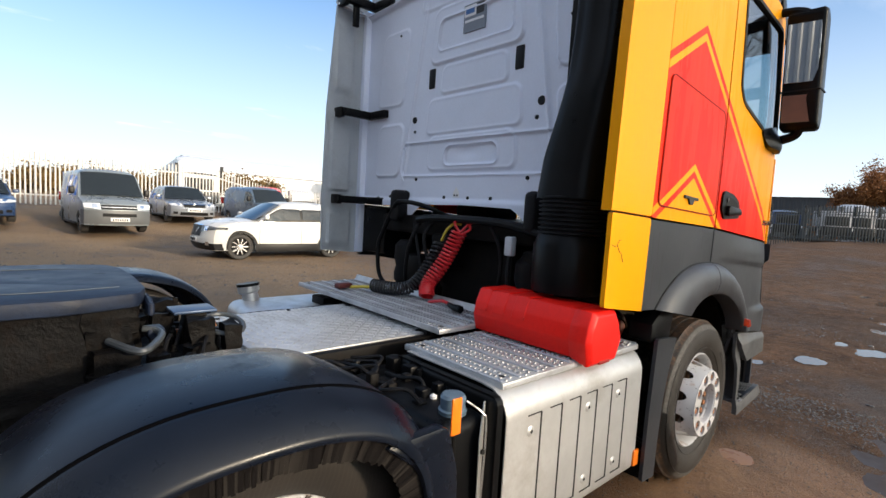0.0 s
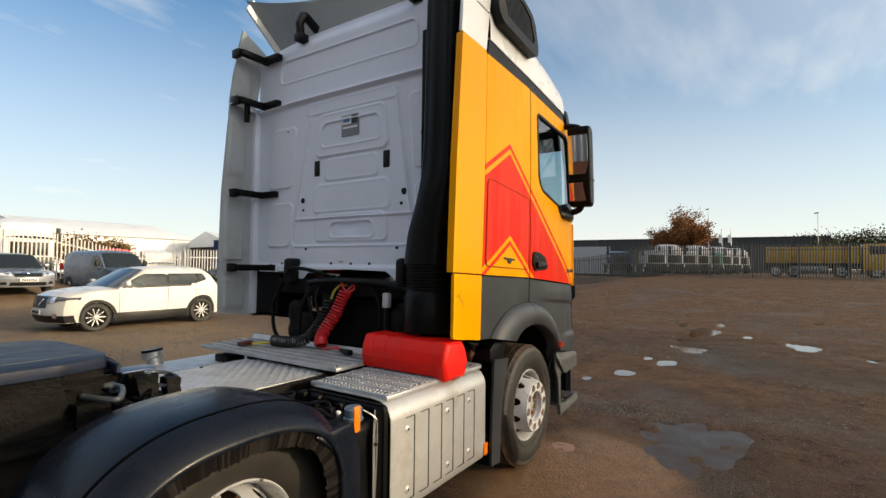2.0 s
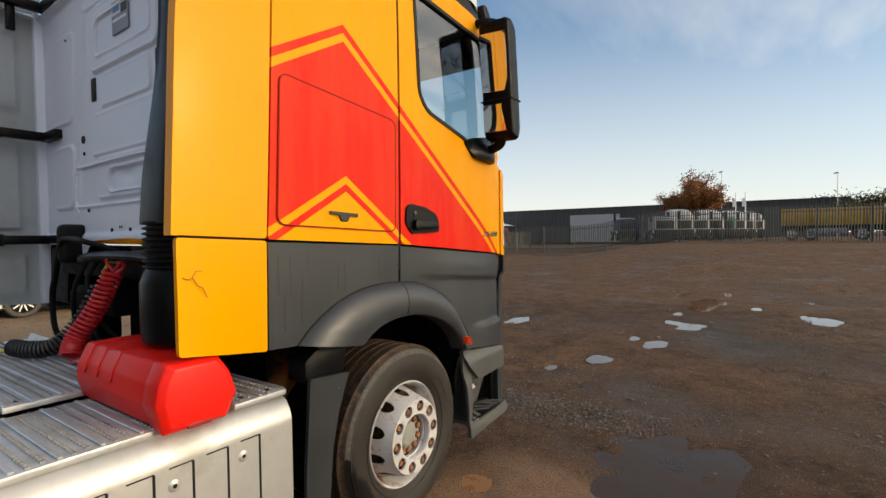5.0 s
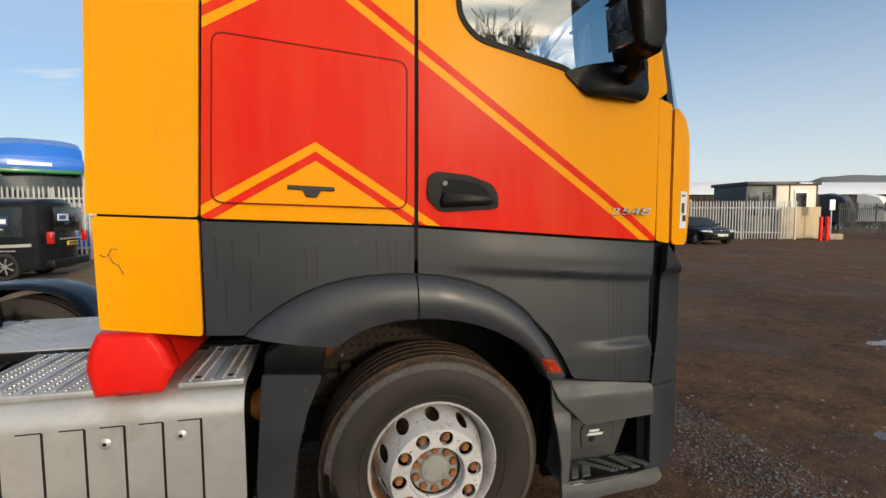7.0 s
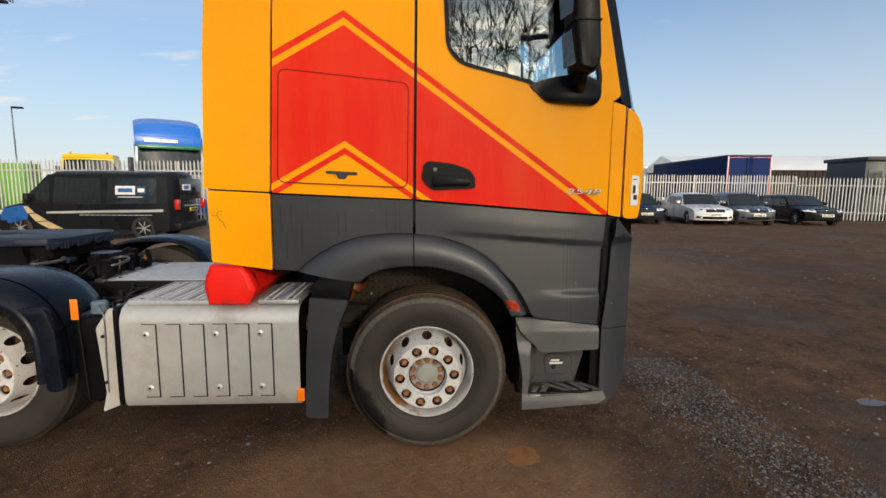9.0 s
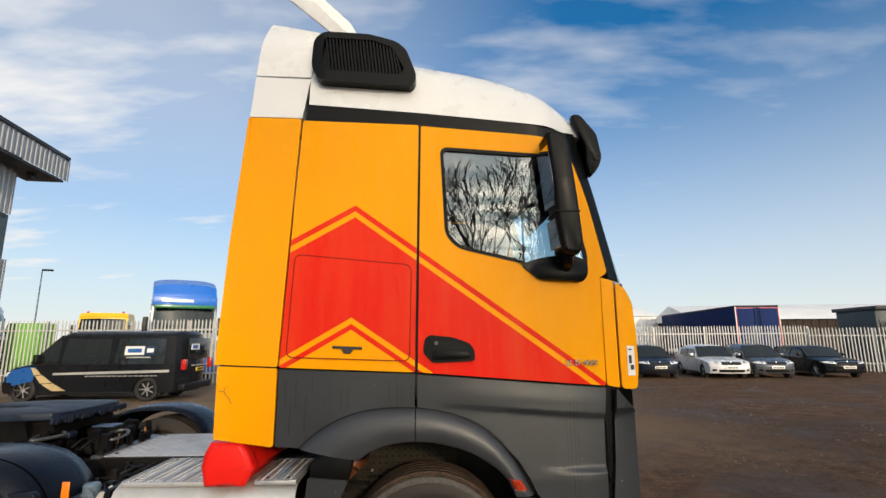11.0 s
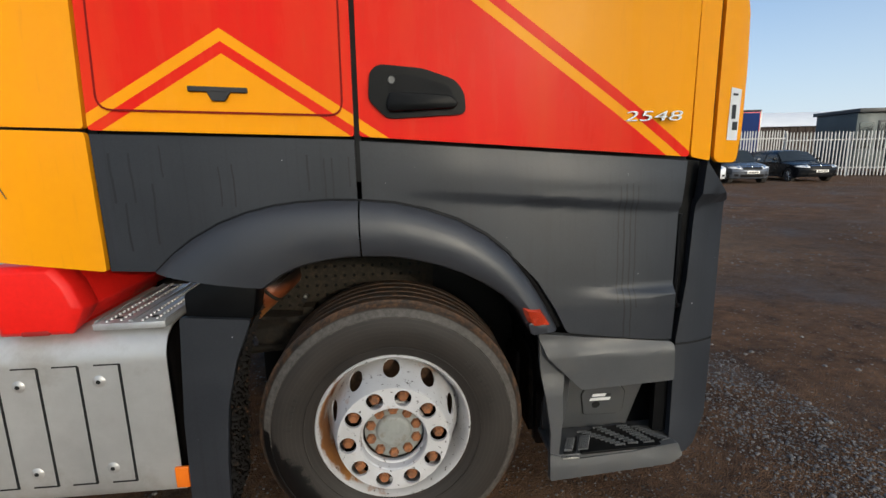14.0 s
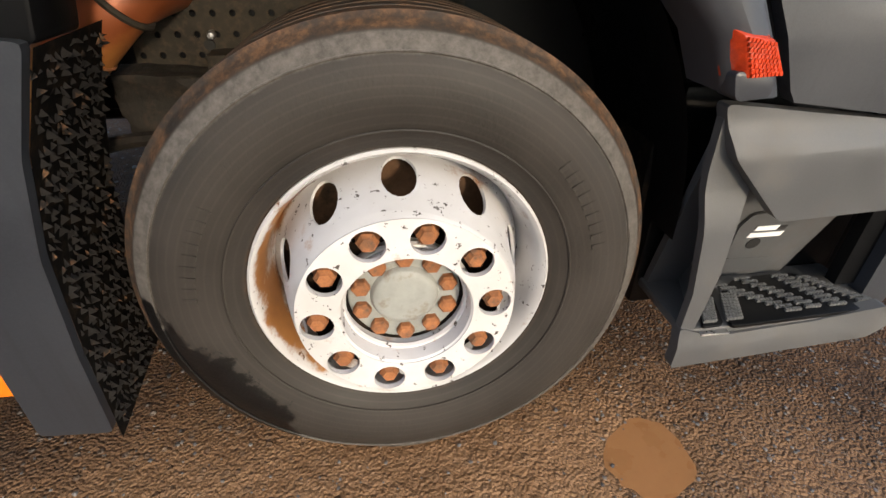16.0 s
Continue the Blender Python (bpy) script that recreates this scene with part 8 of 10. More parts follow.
def van(name, at, label, body, L=5.0, W=1.9, H=1.97, wb=3.0, r=0.34, belt=1.10, cowl=1.55, nose_z=1.02, roof_f=0.80, group="parked vans", windows=(), tailgate=True, bumper=None, spokes=7, bump_top=0.58):
    """A panel van, nose along +x."""
    t = thing(name, at, label, "van", group)
    xf, xr = L / 2, -L / 2
    fa, ra = xf - 0.92, xf - 0.92 - wb
    sill = 0.26
    out = [(xr + 0.06, sill), (xr, 0.42), (xr, 1.0), (xr + 0.03, belt + 0.05), (cowl, belt), (xf - 0.35, nose_z - 0.02), (xf - 0.10, nose_z - 0.16), (xf - 0.01, 0.72), (xf, 0.45), (xf - 0.06, sill)] + arch_pts(fa, r, sill + 0.01) + arch_pts(ra, r, sill + 0.01)
    tuck, nose, crown = 0.13, 0.12, 0.03
    np_ = [(sill, xf - 0.06), (0.45, xf), (0.72, xf - 0.01), (nose_z - 0.16, xf - 0.10), (nose_z - 0.02, xf - 0.35)]
    Lp("body", shaped(solid(out, W), W, L, belt, H, tuck, nose, crown), body, t)
    gh = [(xr + 0.03, belt - 0.03), (xr + 0.10, H - 0.12), (xr + 0.28, H - 0.02), (0.0, H), (roof_f - 0.15, H - 0.02), (roof_f, H - 0.09), (cowl, belt - 0.03)]
    gb = solid(gh, W - 0.02)
    bowed(gb, W, roof_f, 0.14)
    Lp("upper_body", shaped(gb, W - 0.02, L, belt, H, tuck, nose * 0.7, crown), body, t)
    for s in (-1, 1):
        for a, b in windows:
            top = lerp_line(sorted([(xr, H - 0.22), (roof_f, H - 0.20), (cowl, belt)]), b - 0.04)
            pts = [(a, belt + 0.03), (b, belt + 0.02), (b - 0.06, max(belt + 0.1, top)), (a + (b - a) * 0.5, min(H - 0.22, lerp_line(sorted([(xr, H - 0.22), (roof_f, H - 0.20), (cowl, belt)]), a + (b - a) * 0.5))), (a + 0.03, H - 0.22)]
            Lp("side_window", side_pane(round_poly(pts, 0.04, 3), W - 0.02, L, belt, H, s, tuck, nose * 0.7, crown), CARGLASS, t)
        Lp("door_mirror", newbox(cowl - 0.42, cowl - 0.28, s * (W / 2 + 0.12) - 0.08, s * (W / 2 + 0.12) + 0.08, belt + 0.02, belt + 0.26, 0.04, 3), TRIM, t)
        hl = Lp("headlamp", nose_patch(np_, s * 0.56, s * 1.0, nose_z - 0.33, nose_z - 0.13, W, L, belt, H, tuck, nose, crown, 0.014, 0.03, 0.16, 0.03), LENS, t)
        Lp("lamp_inner", nose_patch(np_, s * 0.62, s * 0.78, nose_z - 0.29, nose_z - 0.16, W, L, belt, H, tuck, nose, crown, 0.018, 0.01), CHROME, hl)
        Lp("tail_lamp", newbox(xr - 0.012, xr + 0.12, min(s * W * 0.42, s * W * 0.492), max(s * W * 0.42, s * W * 0.492), 0.92, 1.24, 0.02), REDLENS, t)
        Lp("sill", shaped(newbox(ra + r * 1.15, fa - r * 1.15, s * W / 2 - 0.03, s * W / 2 + 0.004, 0.22, 0.30, 0.01), W, L, belt, H, tuck, nose, 0), TRIM, t)
        for ax in (fa, ra):
            car_wheel(t, ax, s * (W / 2 - 0.02), r, s, spokes, 0.22)
            Lp("wheel_well", newbox(ax - r * 1.14, ax + r * 1.14, min(s * (W / 2 - 0.06), s * (W / 2 - 0.35)), max(s * (W / 2 - 0.06), s * (W / 2 - 0.35)), 0.20, r * 2.05), HOLE, t)
    Lp("windscreen", cross_pane(cowl + 0.02, belt + 0.01, roof_f + 0.02, H - 0.13, W - 0.16, W - 0.36, 0.022, 0.14, W), CARGLASS, t)
    Lp("rear_screen", newbox(xr + 0.02, xr + 0.035, -W * 0.38, W * 0.38, belt + 0.08, H - 0.24, 0.006), CARGLASS, t)
    Lp("grille", nose_patch(np_, -0.53, 0.53, nose_z - 0.33, nose_z - 0.18, W, L, belt, H, tuck, nose, crown, 0.012), TRIM, t)
    Lp("grille_bar", nose_patch(np_, -0.53, 0.53, nose_z - 0.265, nose_z - 0.25, W, L, belt, H, tuck, nose, crown, 0.016), CHROME, t)
    Lp("lower_intake", nose_patch(np_, -0.5, 0.5, 0.54, 0.64, W, L, belt, H, tuck, nose, crown, 0.03), HOLE, t)
    for s in (-1, 1):
        Lp("bumper", nose_patch(np_, 0.0, s * 1.0, 0.30, bump_top, W, L, belt, H, tuck, nose, crown, 0.022, 0.0, 0.45), bumper or TRIM, t)
    Lp("rear_bumper", newbox(xr - 0.03, xr + 0.2, -W * 0.48, W * 0.48, 0.30, 0.52, 0.04, 3), bumper or TRIM, t)
    p_ = Lp("number_plate", newbox(xf + 0.016, xf + 0.034, -0.26, 0.26, 0.40, 0.51, 0.004), PLATEW, t)
    bars(p_, xf + 0.033, -0.22, 0.22, 0.42, 0.49, 7, INK)
    p_ = Lp("number_plate", newbox(xr - 0.05, xr - 0.02, -0.26, 0.26, 0.86, 0.97, 0.004), PLATEY, t)
    bars(p_, xr - 0.05, -0.22, 0.22, 0.88, 0.95, 7, INK, "x", -1)
    return t


def stand(x, y, heading):
    return pose(x, y, ground_height(x, y) - 0.01, 0, 0, heading)


WHITECAR, SILVER, DKBLUE, GREYCAR, BLACKCAR = paint("white_car_paint", (0.60, 0.59, 0.57)), paint("silver_car_paint", (0.24, 0.255, 0.28), 0.28, 0.4), paint("dark_blue_paint", (0.022, 0.045, 0.11)), \
    paint("grey_car_paint", (0.085, 0.095, 0.115), 0.28, 0.4), paint("black_car_paint", (0.006, 0.007, 0.009), 0.25, dirt=(0.010, 0.010, 0.011))
suv = car("suv", stand(2.62, 12.80, 180), "white five-door crossover with black wheel arch trim", WHITECAR, L=4.48, W=1.80, H=1.59, wb=2.65, r=0.345, belt=1.07, hood=0.97, cowl=0.98, roof_f=0.22, roof_r=-1.50, tail=-2.00, rear_z=1.10,
          cladding=True, windows=((-1.42, 0.76),), surround=[(0.80, 1.10), (-1.06, 1.12), (-1.46, 1.25), (-1.34, 1.445), (-0.5, 1.50), (0.16, 1.485), (0.50, 1.30)],
          glazing=([(0.72, 1.115), (-0.31, 1.125), (-0.31, 1.475), (0.15, 1.46), (0.46, 1.28)], [(-0.38, 1.125), (-1.02, 1.14), (-1.20, 1.205), (-1.12, 1.445), (-0.38, 1.475)], [(-1.24, 1.215), (-1.42, 1.265), (-1.32, 1.425), (-1.16, 1.445)]), seams=(-0.35, 0.84, -1.12), grille=(0.40, 0.62, 0.80), lamp=(0.74, 0.86), off=0.02)
van("minibus", stand(-0.75, 20.0, -86), "silver van with a dark grey bumper", paint("pale_silver_paint", (0.22, 0.25, 0.265), 0.3, 0.3), L=5.0, H=2.10, W=1.9, belt=1.20, nose_z=1.10, bump_top=0.74, bumper=mat("grey_bumper", (0.09, 0.095, 0.10), 0.5, var=0.1), windows=((0.35, 1.25), (-0.9, 0.22)))
car("hatchback", stand(-4.1, 21.3, -84), "blue hatchback parked by the fence", DKBLUE, L=4.2, H=1.46)
car("estate_car", stand(2.3, 22.3, -90), "silver estate car parked by the fence", SILVER, L=4.5, H=1.48, tail=-2.12, roof_r=-1.80, windows=((-1.95, -1.25), (-1.18, -0.32), (-0.25, 0.60)))
van("small_van", stand(5.9, 22.8, -82), "blue-grey small panel van", paint("blue_grey_paint", (0.10, 0.14, 0.19), 0.28, 0.3), L=4.4, W=1.79, H=1.82, wb=2.68, r=0.31, cowl=1.25, roof_f=0.65, windows=((0.15, 1.0),))
car("hatchback", stand(10.72, 20.8, -99), "dark blue hatchback with clear headlamps", paint("navy_paint", (0.010, 0.014, 0.026)), L=4.2, W=1.74, H=1.46)
car("saloon_car", stand(13.5, 20.3, -98), "pale silver white saloon with black grille", paint("silver_white_paint", (0.60, 0.62, 0.65), 0.28, 0.15), L=4.66, W=1.81, H=1.46, wb=2.69, tail=-2.02, roof_r=-1.35, rear_z=1.0, grille=(0.45, 0.55, 0.70))
car("hatchback", stand(15.45, 19.9, -97), "dark grey compact hatchback", GREYCAR, L=3.75, W=1.69, H=1.50, wb=2.39, r=0.30, cowl=0.80, roof_f=0.25, roof_r=-1.30, tail=-1.66, windows=((-1.30, -0.42), (-0.35, 0.55)))
car("saloon_car", stand(18.65, 20.3, -96), "black estate car with silver lamps", BLACKCAR, L=4.55, W=1.82, H=1.42, wb=2.76, tail=-2.10, roof_r=-1.75)

# dark van with livery bars
DV = van("liveried_van", stand(-10.2, 13.30, 180), "dark grey van with blue nose and pale stripes", paint("dark_van_paint", (0.010, 0.011, 0.014), 0.28, dirt=(0.022, 0.021, 0.021)), L=5.65, W=1.9, H=2.12, wb=3.64, r=0.36, belt=1.15, cowl=1.85, nose_z=1.06, roof_f=1.05,
         windows=((0.95, 1.72), (-0.55, 0.85), (-2.35, -0.70)))
BLUEV, SANDV, SILVERV = paint("blue_livery", (0.015, 0.10, 0.34)), paint("sand_livery", (0.52, 0.40, 0.22)), paint("silver_livery", (0.42, 0.42, 0.42))


def decal(outline, m, name="livery_stripe", o=0.010, side=1):
    # the van's own left side faces the yard
    return Lp(name, side_pane(outline, 1.9, 5.65, 1.15, 2.12, side, 0.13, 0.12, 0.0, o), m, DV)


decal([(1.62, 0.62), (2.30, 0.50), (2.70, 0.50), (2.72, 0.80), (2.50, 0.98), (1.90, 1.08), (1.55, 1.08)], BLUEV)
decal([(1.72, 1.06), (1.60, 1.06), (1.40, 0.82), (1.60, 0.80)], SANDV, o=0.013)
decal([(1.56, 0.78), (1.36, 0.80), (1.05, 0.58), (1.38, 0.56)], SANDV, o=0.013)
decal([(1.36, 0.54), (1.02, 0.56), (0.62, 0.34), (1.02, 0.34)], SANDV, o=0.013)
decal([(-2.60, 0.86), (1.05, 0.80), (1.05, 0.86), (-2.60, 0.95)], SILVERV, "silver_stripe")
for i in range(14):
    decal([(0.10 - i * 0.16, 0.745), (-0.02 - i * 0.16, 0.748), (-0.02 - i * 0.16, 0.775), (0.10 - i * 0.16, 0.772)], SILVERV, "print_bar", 0.012)
decal([(-0.98, 1.38), (-1.56, 1.38), (-1.56, 1.64), (-0.98, 1.64)], PAPER, "sign_panel", 0.016)
decal([(-1.06, 1.45), (-1.48, 1.45), (-1.48, 1.57), (-1.06, 1.57)], BLUEV, "sign_mark", 0.020)
decal([(-1.58, 1.38), (-1.90, 1.38), (-1.90, 1.64), (-1.58, 1.64)], paint("navy_sign", (0.008, 0.03, 0.09)), "sign_panel", 0.016)
decal([(-1.64, 1.45), (-1.84, 1.45), (-1.84, 1.57), (-1.64, 1.57)], PAPER, "sign_mark", 0.020)
decal([(-1.05, 1.29), (-1.78, 1.29), (-1.78, 1.325), (-1.05, 1.325)], SILVERV, "print_bar", 0.016)
b = newbox(-2.84, -2.826, 0.10, 0.62, 1.52, 1.70)
Lp("sign_panel", b, PAPER, DV)
Lp("sign_mark", newbox(-2.846, -2.838, 0.22, 0.55, 1.56, 1.66), BLUEV, DV)
bars(DV, -2.84, -0.6, 0.6, 1.02, 1.06, 8, SILVERV, "x", -1)


# ---- lorries beyond the fences ----
def lorry_cab(name, at, label, body, W=2.4, H=3.6, L=2.2, stripe=None, lower=None, roof=None, group="lorries behind the fence", beacons=0, deflector=True):
    """A tractor unit seen from afar, nose along +x."""
    t = thing(name, at, label, "lorry", group)
    low = lower or TRIM
    out = [(-L / 2, 1.0), (-L / 2, H - 0.55), (L / 2 - 0.30, H - 0.55), (L / 2 - 0.02, 2.0), (L / 2, 1.0)]
    bm = solid(out, W, 0.3)
    for v in bm.verts:
        u = abs(v.co.y) / (W / 2)
        v.co.x -= 0.16 * u * u * (1 if v.co.x > 0 else 0)
    Lp("cab", bm, body, t)
    Lp("windscreen", cross_pane(L / 2 - 0.01, 2.05, L / 2 - 0.27, H - 0.68, W - 0.16, W - 0.22, 0.03, 0.32, W), CARGLASS, t)
    for s in (-1, 1):
        Lp("side_window", newbox(0.05, L / 2 - 0.32, s * W / 2 - 0.012, s * W / 2 + 0.012, 2.05, H - 0.85, 0.01), CARGLASS, t)
        Lp("mirror", newbox(L / 2 - 0.25, L / 2 - 0.08, s * (W / 2 + 0.16) - 0.10, s * (W / 2 + 0.16) + 0.10, 1.9, 2.7, 0.04), TRIM, t)
        Lp("headlamp", newbox(L / 2 - 0.10, L / 2 + 0.012, min(s * 0.7, s * 1.1), max(s * 0.7, s * 1.1), 0.72, 0.95, 0.03), LENS, t)
        car_wheel(t, L / 2 - 0.75, s * (W / 2 - 0.04), 0.5, s, 0, 0.3)
        car_wheel(t, -L / 2 - 1.6, s * (W / 2 - 0.04), 0.5, s, 0, 0.3)
    Lp("bumper", newbox(L / 2 - 0.45, L / 2 + 0.02, -W / 2, W / 2, 0.32, 1.02, 0.06, 3), low, t)
    Lp("grille", newbox(L / 2 - 0.1, L / 2 + 0.016, -W * 0.36, W * 0.36, 1.10, 1.85, 0.03), stripe or TRIM, t)
    if roof:
        rp = [(-L / 2, H - 0.56), (-L / 2, H + 0.30), (-L / 4, H + 0.36), (L / 4, H + 0.05), (L / 2 - 0.30, H - 0.45), (L / 2 - 0.30, H - 0.56)] if deflector else [(-L / 2, H - 0.56), (-L / 2 + 0.1, H - 0.30), (L / 2 - 0.45, H - 0.32), (L / 2 - 0.22, H - 0.56)]
        rb_ = solid(rp, W - 0.04, 0.3)
        for v in rb_.verts:
            u = abs(v.co.y) / (W / 2)
            v.co.x -= 0.14 * u * u * (1 if v.co.x > 0 else 0)
            v.co.z -= 0.14 * u ** 4 * sstep(H - 0.5, H, v.co.z)
        Lp("roof", rb_, roof, t)
    Lp("chassis", newbox(-L / 2 - 2.6, L / 2 - 0.4, -0.45, 0.45, 0.6, 0.95, 0.02), DARKST, t)
    for i in range(beacons):
        s = -1 if i else 1
        Lp("beacon", lathe([(0.06, 0.0), (0.065, 0.06), (0.055, 0.14), (0.0, 0.16)], 14, (0.35, s * W * 0.36, H - 0.36), "z"), REDLENS, t)
    return t


BLUEL, YELLOWL, GREENL = paint("blue_lorry_paint", (0.012, 0.12, 0.50)), paint("yellow_lorry_paint", (0.68, 0.43, 0.015)), paint("green_skip_paint", (0.13, 0.38, 0.05))
WHITEL = paint("white_lorry_paint", (0.66, 0.66, 0.66))
LB = lorry_cab("tractor_unit", pose(-10.85, 19.0, 0.05, 0, 0, -60), "blue and silver tractor unit behind the fence", paint("silver_lorry_paint", (0.40, 0.43, 0.45), 0.3, 0.3), H=4.1, W=2.5, L=2.3, roof=BLUEL, lower=BLUEL)
Lp("roof_skirt", newbox(-1.13, 0.98, -1.24, 1.24, 3.18, 3.60, 0.05), BLUEL, LB)
Lp("sun_visor", newbox(0.90, 1.22, -1.15, 1.15, 3.06, 3.22, 0.05), paint("green_visor", (0.02, 0.14, 0.06)), LB)
Lp("roof_sign", newbox(0.965, 0.995, -0.9, 0.3, 3.34, 3.46, 0.005), PAPER, LB)
lorry_cab("tractor_unit", pose(-19.6, 27.5, 0.0, 0, 0, -70), "yellow tractor unit with amber beacons", YELLOWL, H=3.75, W=2.5, roof=YELLOWL, deflector=False, beacons=2)
lorry_cab("tractor_unit", pose(-24.2, 24.0, 0.0, 0, 0, 20), "white tractor unit by the warehouse", WHITEL, H=3.9, W=2.4, roof=WHITEL)
sk = thing("skip", (-22.0, 25.0, 0), "green steel skip behind the fence", "skip")
Lp("body", newbox(-0.8, 0.8, -0.7, 0.7, 0.2, 2.75, 0.04), GREENL, sk)
for i in range(4):
    Lp("rib", newbox(-0.75 + i * 0.47, -0.66 + i * 0.47, -0.76, -0.69, 0.3, 2.7, 0.01), GREENL, sk)
lorry_cab("tractor_unit", pose(5.9, 33.6, 0.9, 0, 0, -95), "white tractor unit behind the palisade fence", WHITEL, H=2.9, W=2.3, roof=WHITEL)
# row beyond the far fence
FARG = "lorries beyond the far fence"
# darker than the white of the nearer lorries
FARWHITE = paint("dim_white_paint", (0.33, 0.33, 0.34))
for i, (y, x, c, lab) in enumerate(((10.6, 47.0, DKBLUE, "dark blue flatbed lorry"), (7.3, 47.0, FARWHITE, "white lorry in a row"), (6.1, 48.6, FARWHITE, "white lorry in a row"), (5.0, 50.2, FARWHITE, "white lorry in a row"), (4.0, 52.0, FARWHITE, "white lorry in a row"),
                                    (3.1, 54.0, paint("teal_paint", (0.05, 0.14, 0.12)), "teal lorry in a row"), (2.3, 56.0, FARWHITE, "white lorry in a row"), (1.6, 58.5, FARWHITE, "white lorry in a row"), (0.9, 61.0, FARWHITE, "white lorry in a row"))):
    lorry_cab("box_lorry", pose(x, y, ground_height(40, 0) + 0.05, 0, 0, 205), lab + " beyond the far fence", c, H=2.6 if i else 1.9, W=2.1, roof=c, deflector=i % 2 == 0, group=FARG)
OCHRE = paint("ochre_paint", (0.42, 0.235, 0.014))
tip = thing("tipper_lorry", pose(46.5, -5.2, ground_height(40, 0) + 0.02, 0, 0, -92), "long yellow tipper lorry beyond the fence", "lorry")
Lp("tipper_body", newbox(-3.3, 2.75, -1.2, 1.2, 1.15, 2.50, 0.05), OCHRE, tip)
for i in range(13):
    Lp("body_rib", newbox(-3.25 + i * 0.485, -3.17 + i * 0.485, -1.26, 1.26, 1.15, 2.50, 0.01), OCHRE, tip)
Lp("body_rail", newbox(-3.3, 2.75, -1.25, 1.25, 2.50, 2.58, 0.03), TRIM, tip)
Lp("cab", prism([(3.0, 1.0), (3.0, 2.66), (4.55, 2.66), (4.85, 1.9), (4.85, 0.6), (3.0, 0.6)], -1.15, 1.15, 0.05), OCHRE, tip)
Lp("side_window", newbox(3.4, 4.4, -1.17, 1.17, 1.85, 2.48, 0.01), CARGLASS, tip)
Lp("windscreen", prism([(4.62, 2.52), (4.80, 1.98), (4.84, 1.98), (4.66, 2.52)], -1.02, 1.02), CARGLASS, tip)
Lp("lower_body", newbox(-3.2, 2.7, -1.21, 1.21, 0.95, 1.16, 0.01), DARKST, tip)
Lp("bumper", newbox(4.6, 4.9, -1.15, 1.15, 0.4, 0.8, 0.04), TRIM, tip)
Lp("chassis", newbox(-3.3, 4.6, -0.5, 0.5, 0.7, 1.15, 0.03), DARKST, tip)
Lp("guard_rail", newbox(-1.6, 0.8, -1.2, 1.2, 0.5, 0.9, 0.03), SILVER, tip)
for x in (-2.6, -1.4, 1.7, 3.8):
    for s in (-1, 1):
        car_wheel(tip, x, s * 1.1, 0.5, s, 0, 0.3)
# curtain-sided trailer behind the right-hand fence
tr = thing("box_trailer", pose(19.95, 25.8, -0.20, 0, 0, -98), "dark blue curtain trailer with red-edged doors", "trailer")
NAVY = mat("navy_curtain", (0.008, 0.020, 0.085), 0.7, var=0.15, scale=1.0, bump=0.05, spec=0.08)
Lp("curtain_body", newbox(-13.2, 0.0, -1.25, 1.25, 1.1, 3.85, 0.04), NAVY, tr)
Lp("roof_edge", newbox(-13.2, 0.02, -1.27, 1.27, 3.80, 3.90, 0.02), TRIM, tr)
for s in (-1, 1):
    d_ = Lp("rear_door", newbox(0.0, 0.035, min(s * 0.03, s * 1.22), max(s * 0.03, s * 1.22), 1.15, 3.78, 0.01), NAVY, tr)
    Lp("red_edge", newbox(0.03, 0.05, min(s * 1.18, s * 1.22), max(s * 1.18, s * 1.22), 1.15, 3.78), REDLENS, tr)
    Lp("red_edge", newbox(0.03, 0.05, min(s * 0.06, s * 1.22), max(s * 0.06, s * 1.22), 3.72, 3.76), REDLENS, tr)
    Lp("lock_bar", tube([(0.06, s * 0.15, 1.15), (0.06, s * 0.15, 3.78)], 0.02, 8), TRIM, tr)
    Lp("frame_post", newbox(0.0, 0.06, min(s * 1.22, s * 1.27), max(s * 1.22, s * 1.27), 1.1, 3.85, 0.01), SILVERV, tr)
    for x in (-2.2, -3.5, -4.8):
        car_wheel(tr, x, s * 1.2, 0.5, s, 0, 0.3)
Lp("legs", newbox(-11.0, -10.8, -0.9, 0.9, 0.45, 1.1, 0.01), DARKST, tr)
# lorries past the gate
for i, (x, y, c, lab) in enumerate(((44.5, 32.5, paint("dark_lorry_paint", (0.03, 0.035, 0.045)), "dark tractor unit past the gate"), (48.0, 32.0, WHITEL, "white tractor unit past the gate"), (53.0, 32.5, paint("red_lorry_paint", (0.42, 0.03, 0.025)), "red tractor unit past the gate"),
                                    (58.0, 34.0, WHITEL, "white tractor unit past the gate"), (62.0, 33.0, WHITEL, "white tractor unit past the gate"), (70.0, 36.0, paint("maroon_paint", (0.22, 0.02, 0.02)), "maroon tractor unit past the gate"))):
    lorry_cab("tractor_unit", pose(x, y, -0.3, 0, 0, -65), lab, c, H=3.2, W=2.4, roof=c, group="lorries past the gate")


# ---- fences, buildings, lamps ----
GALV = mat("galvanised_steel", (0.40, 0.41, 0.42), 0.55, metal=0.35, var=0.12, scale=3.0, bump=0.1, dirt=(0.30, 0.27, 0.23), dirt_at=(0.55, 0.8))
PALEG = mat("pale_galvanised_steel", (0.52, 0.51, 0.49), 0.6, metal=0.1, var=0.12, scale=3.0, bump=0.1, dirt=(0.42, 0.37, 0.30), dirt_at=(0.55, 0.8))
DARKG = mat("dark_green_steel", (0.050, 0.056, 0.055), 0.6, var=0.2, bump=0.1)


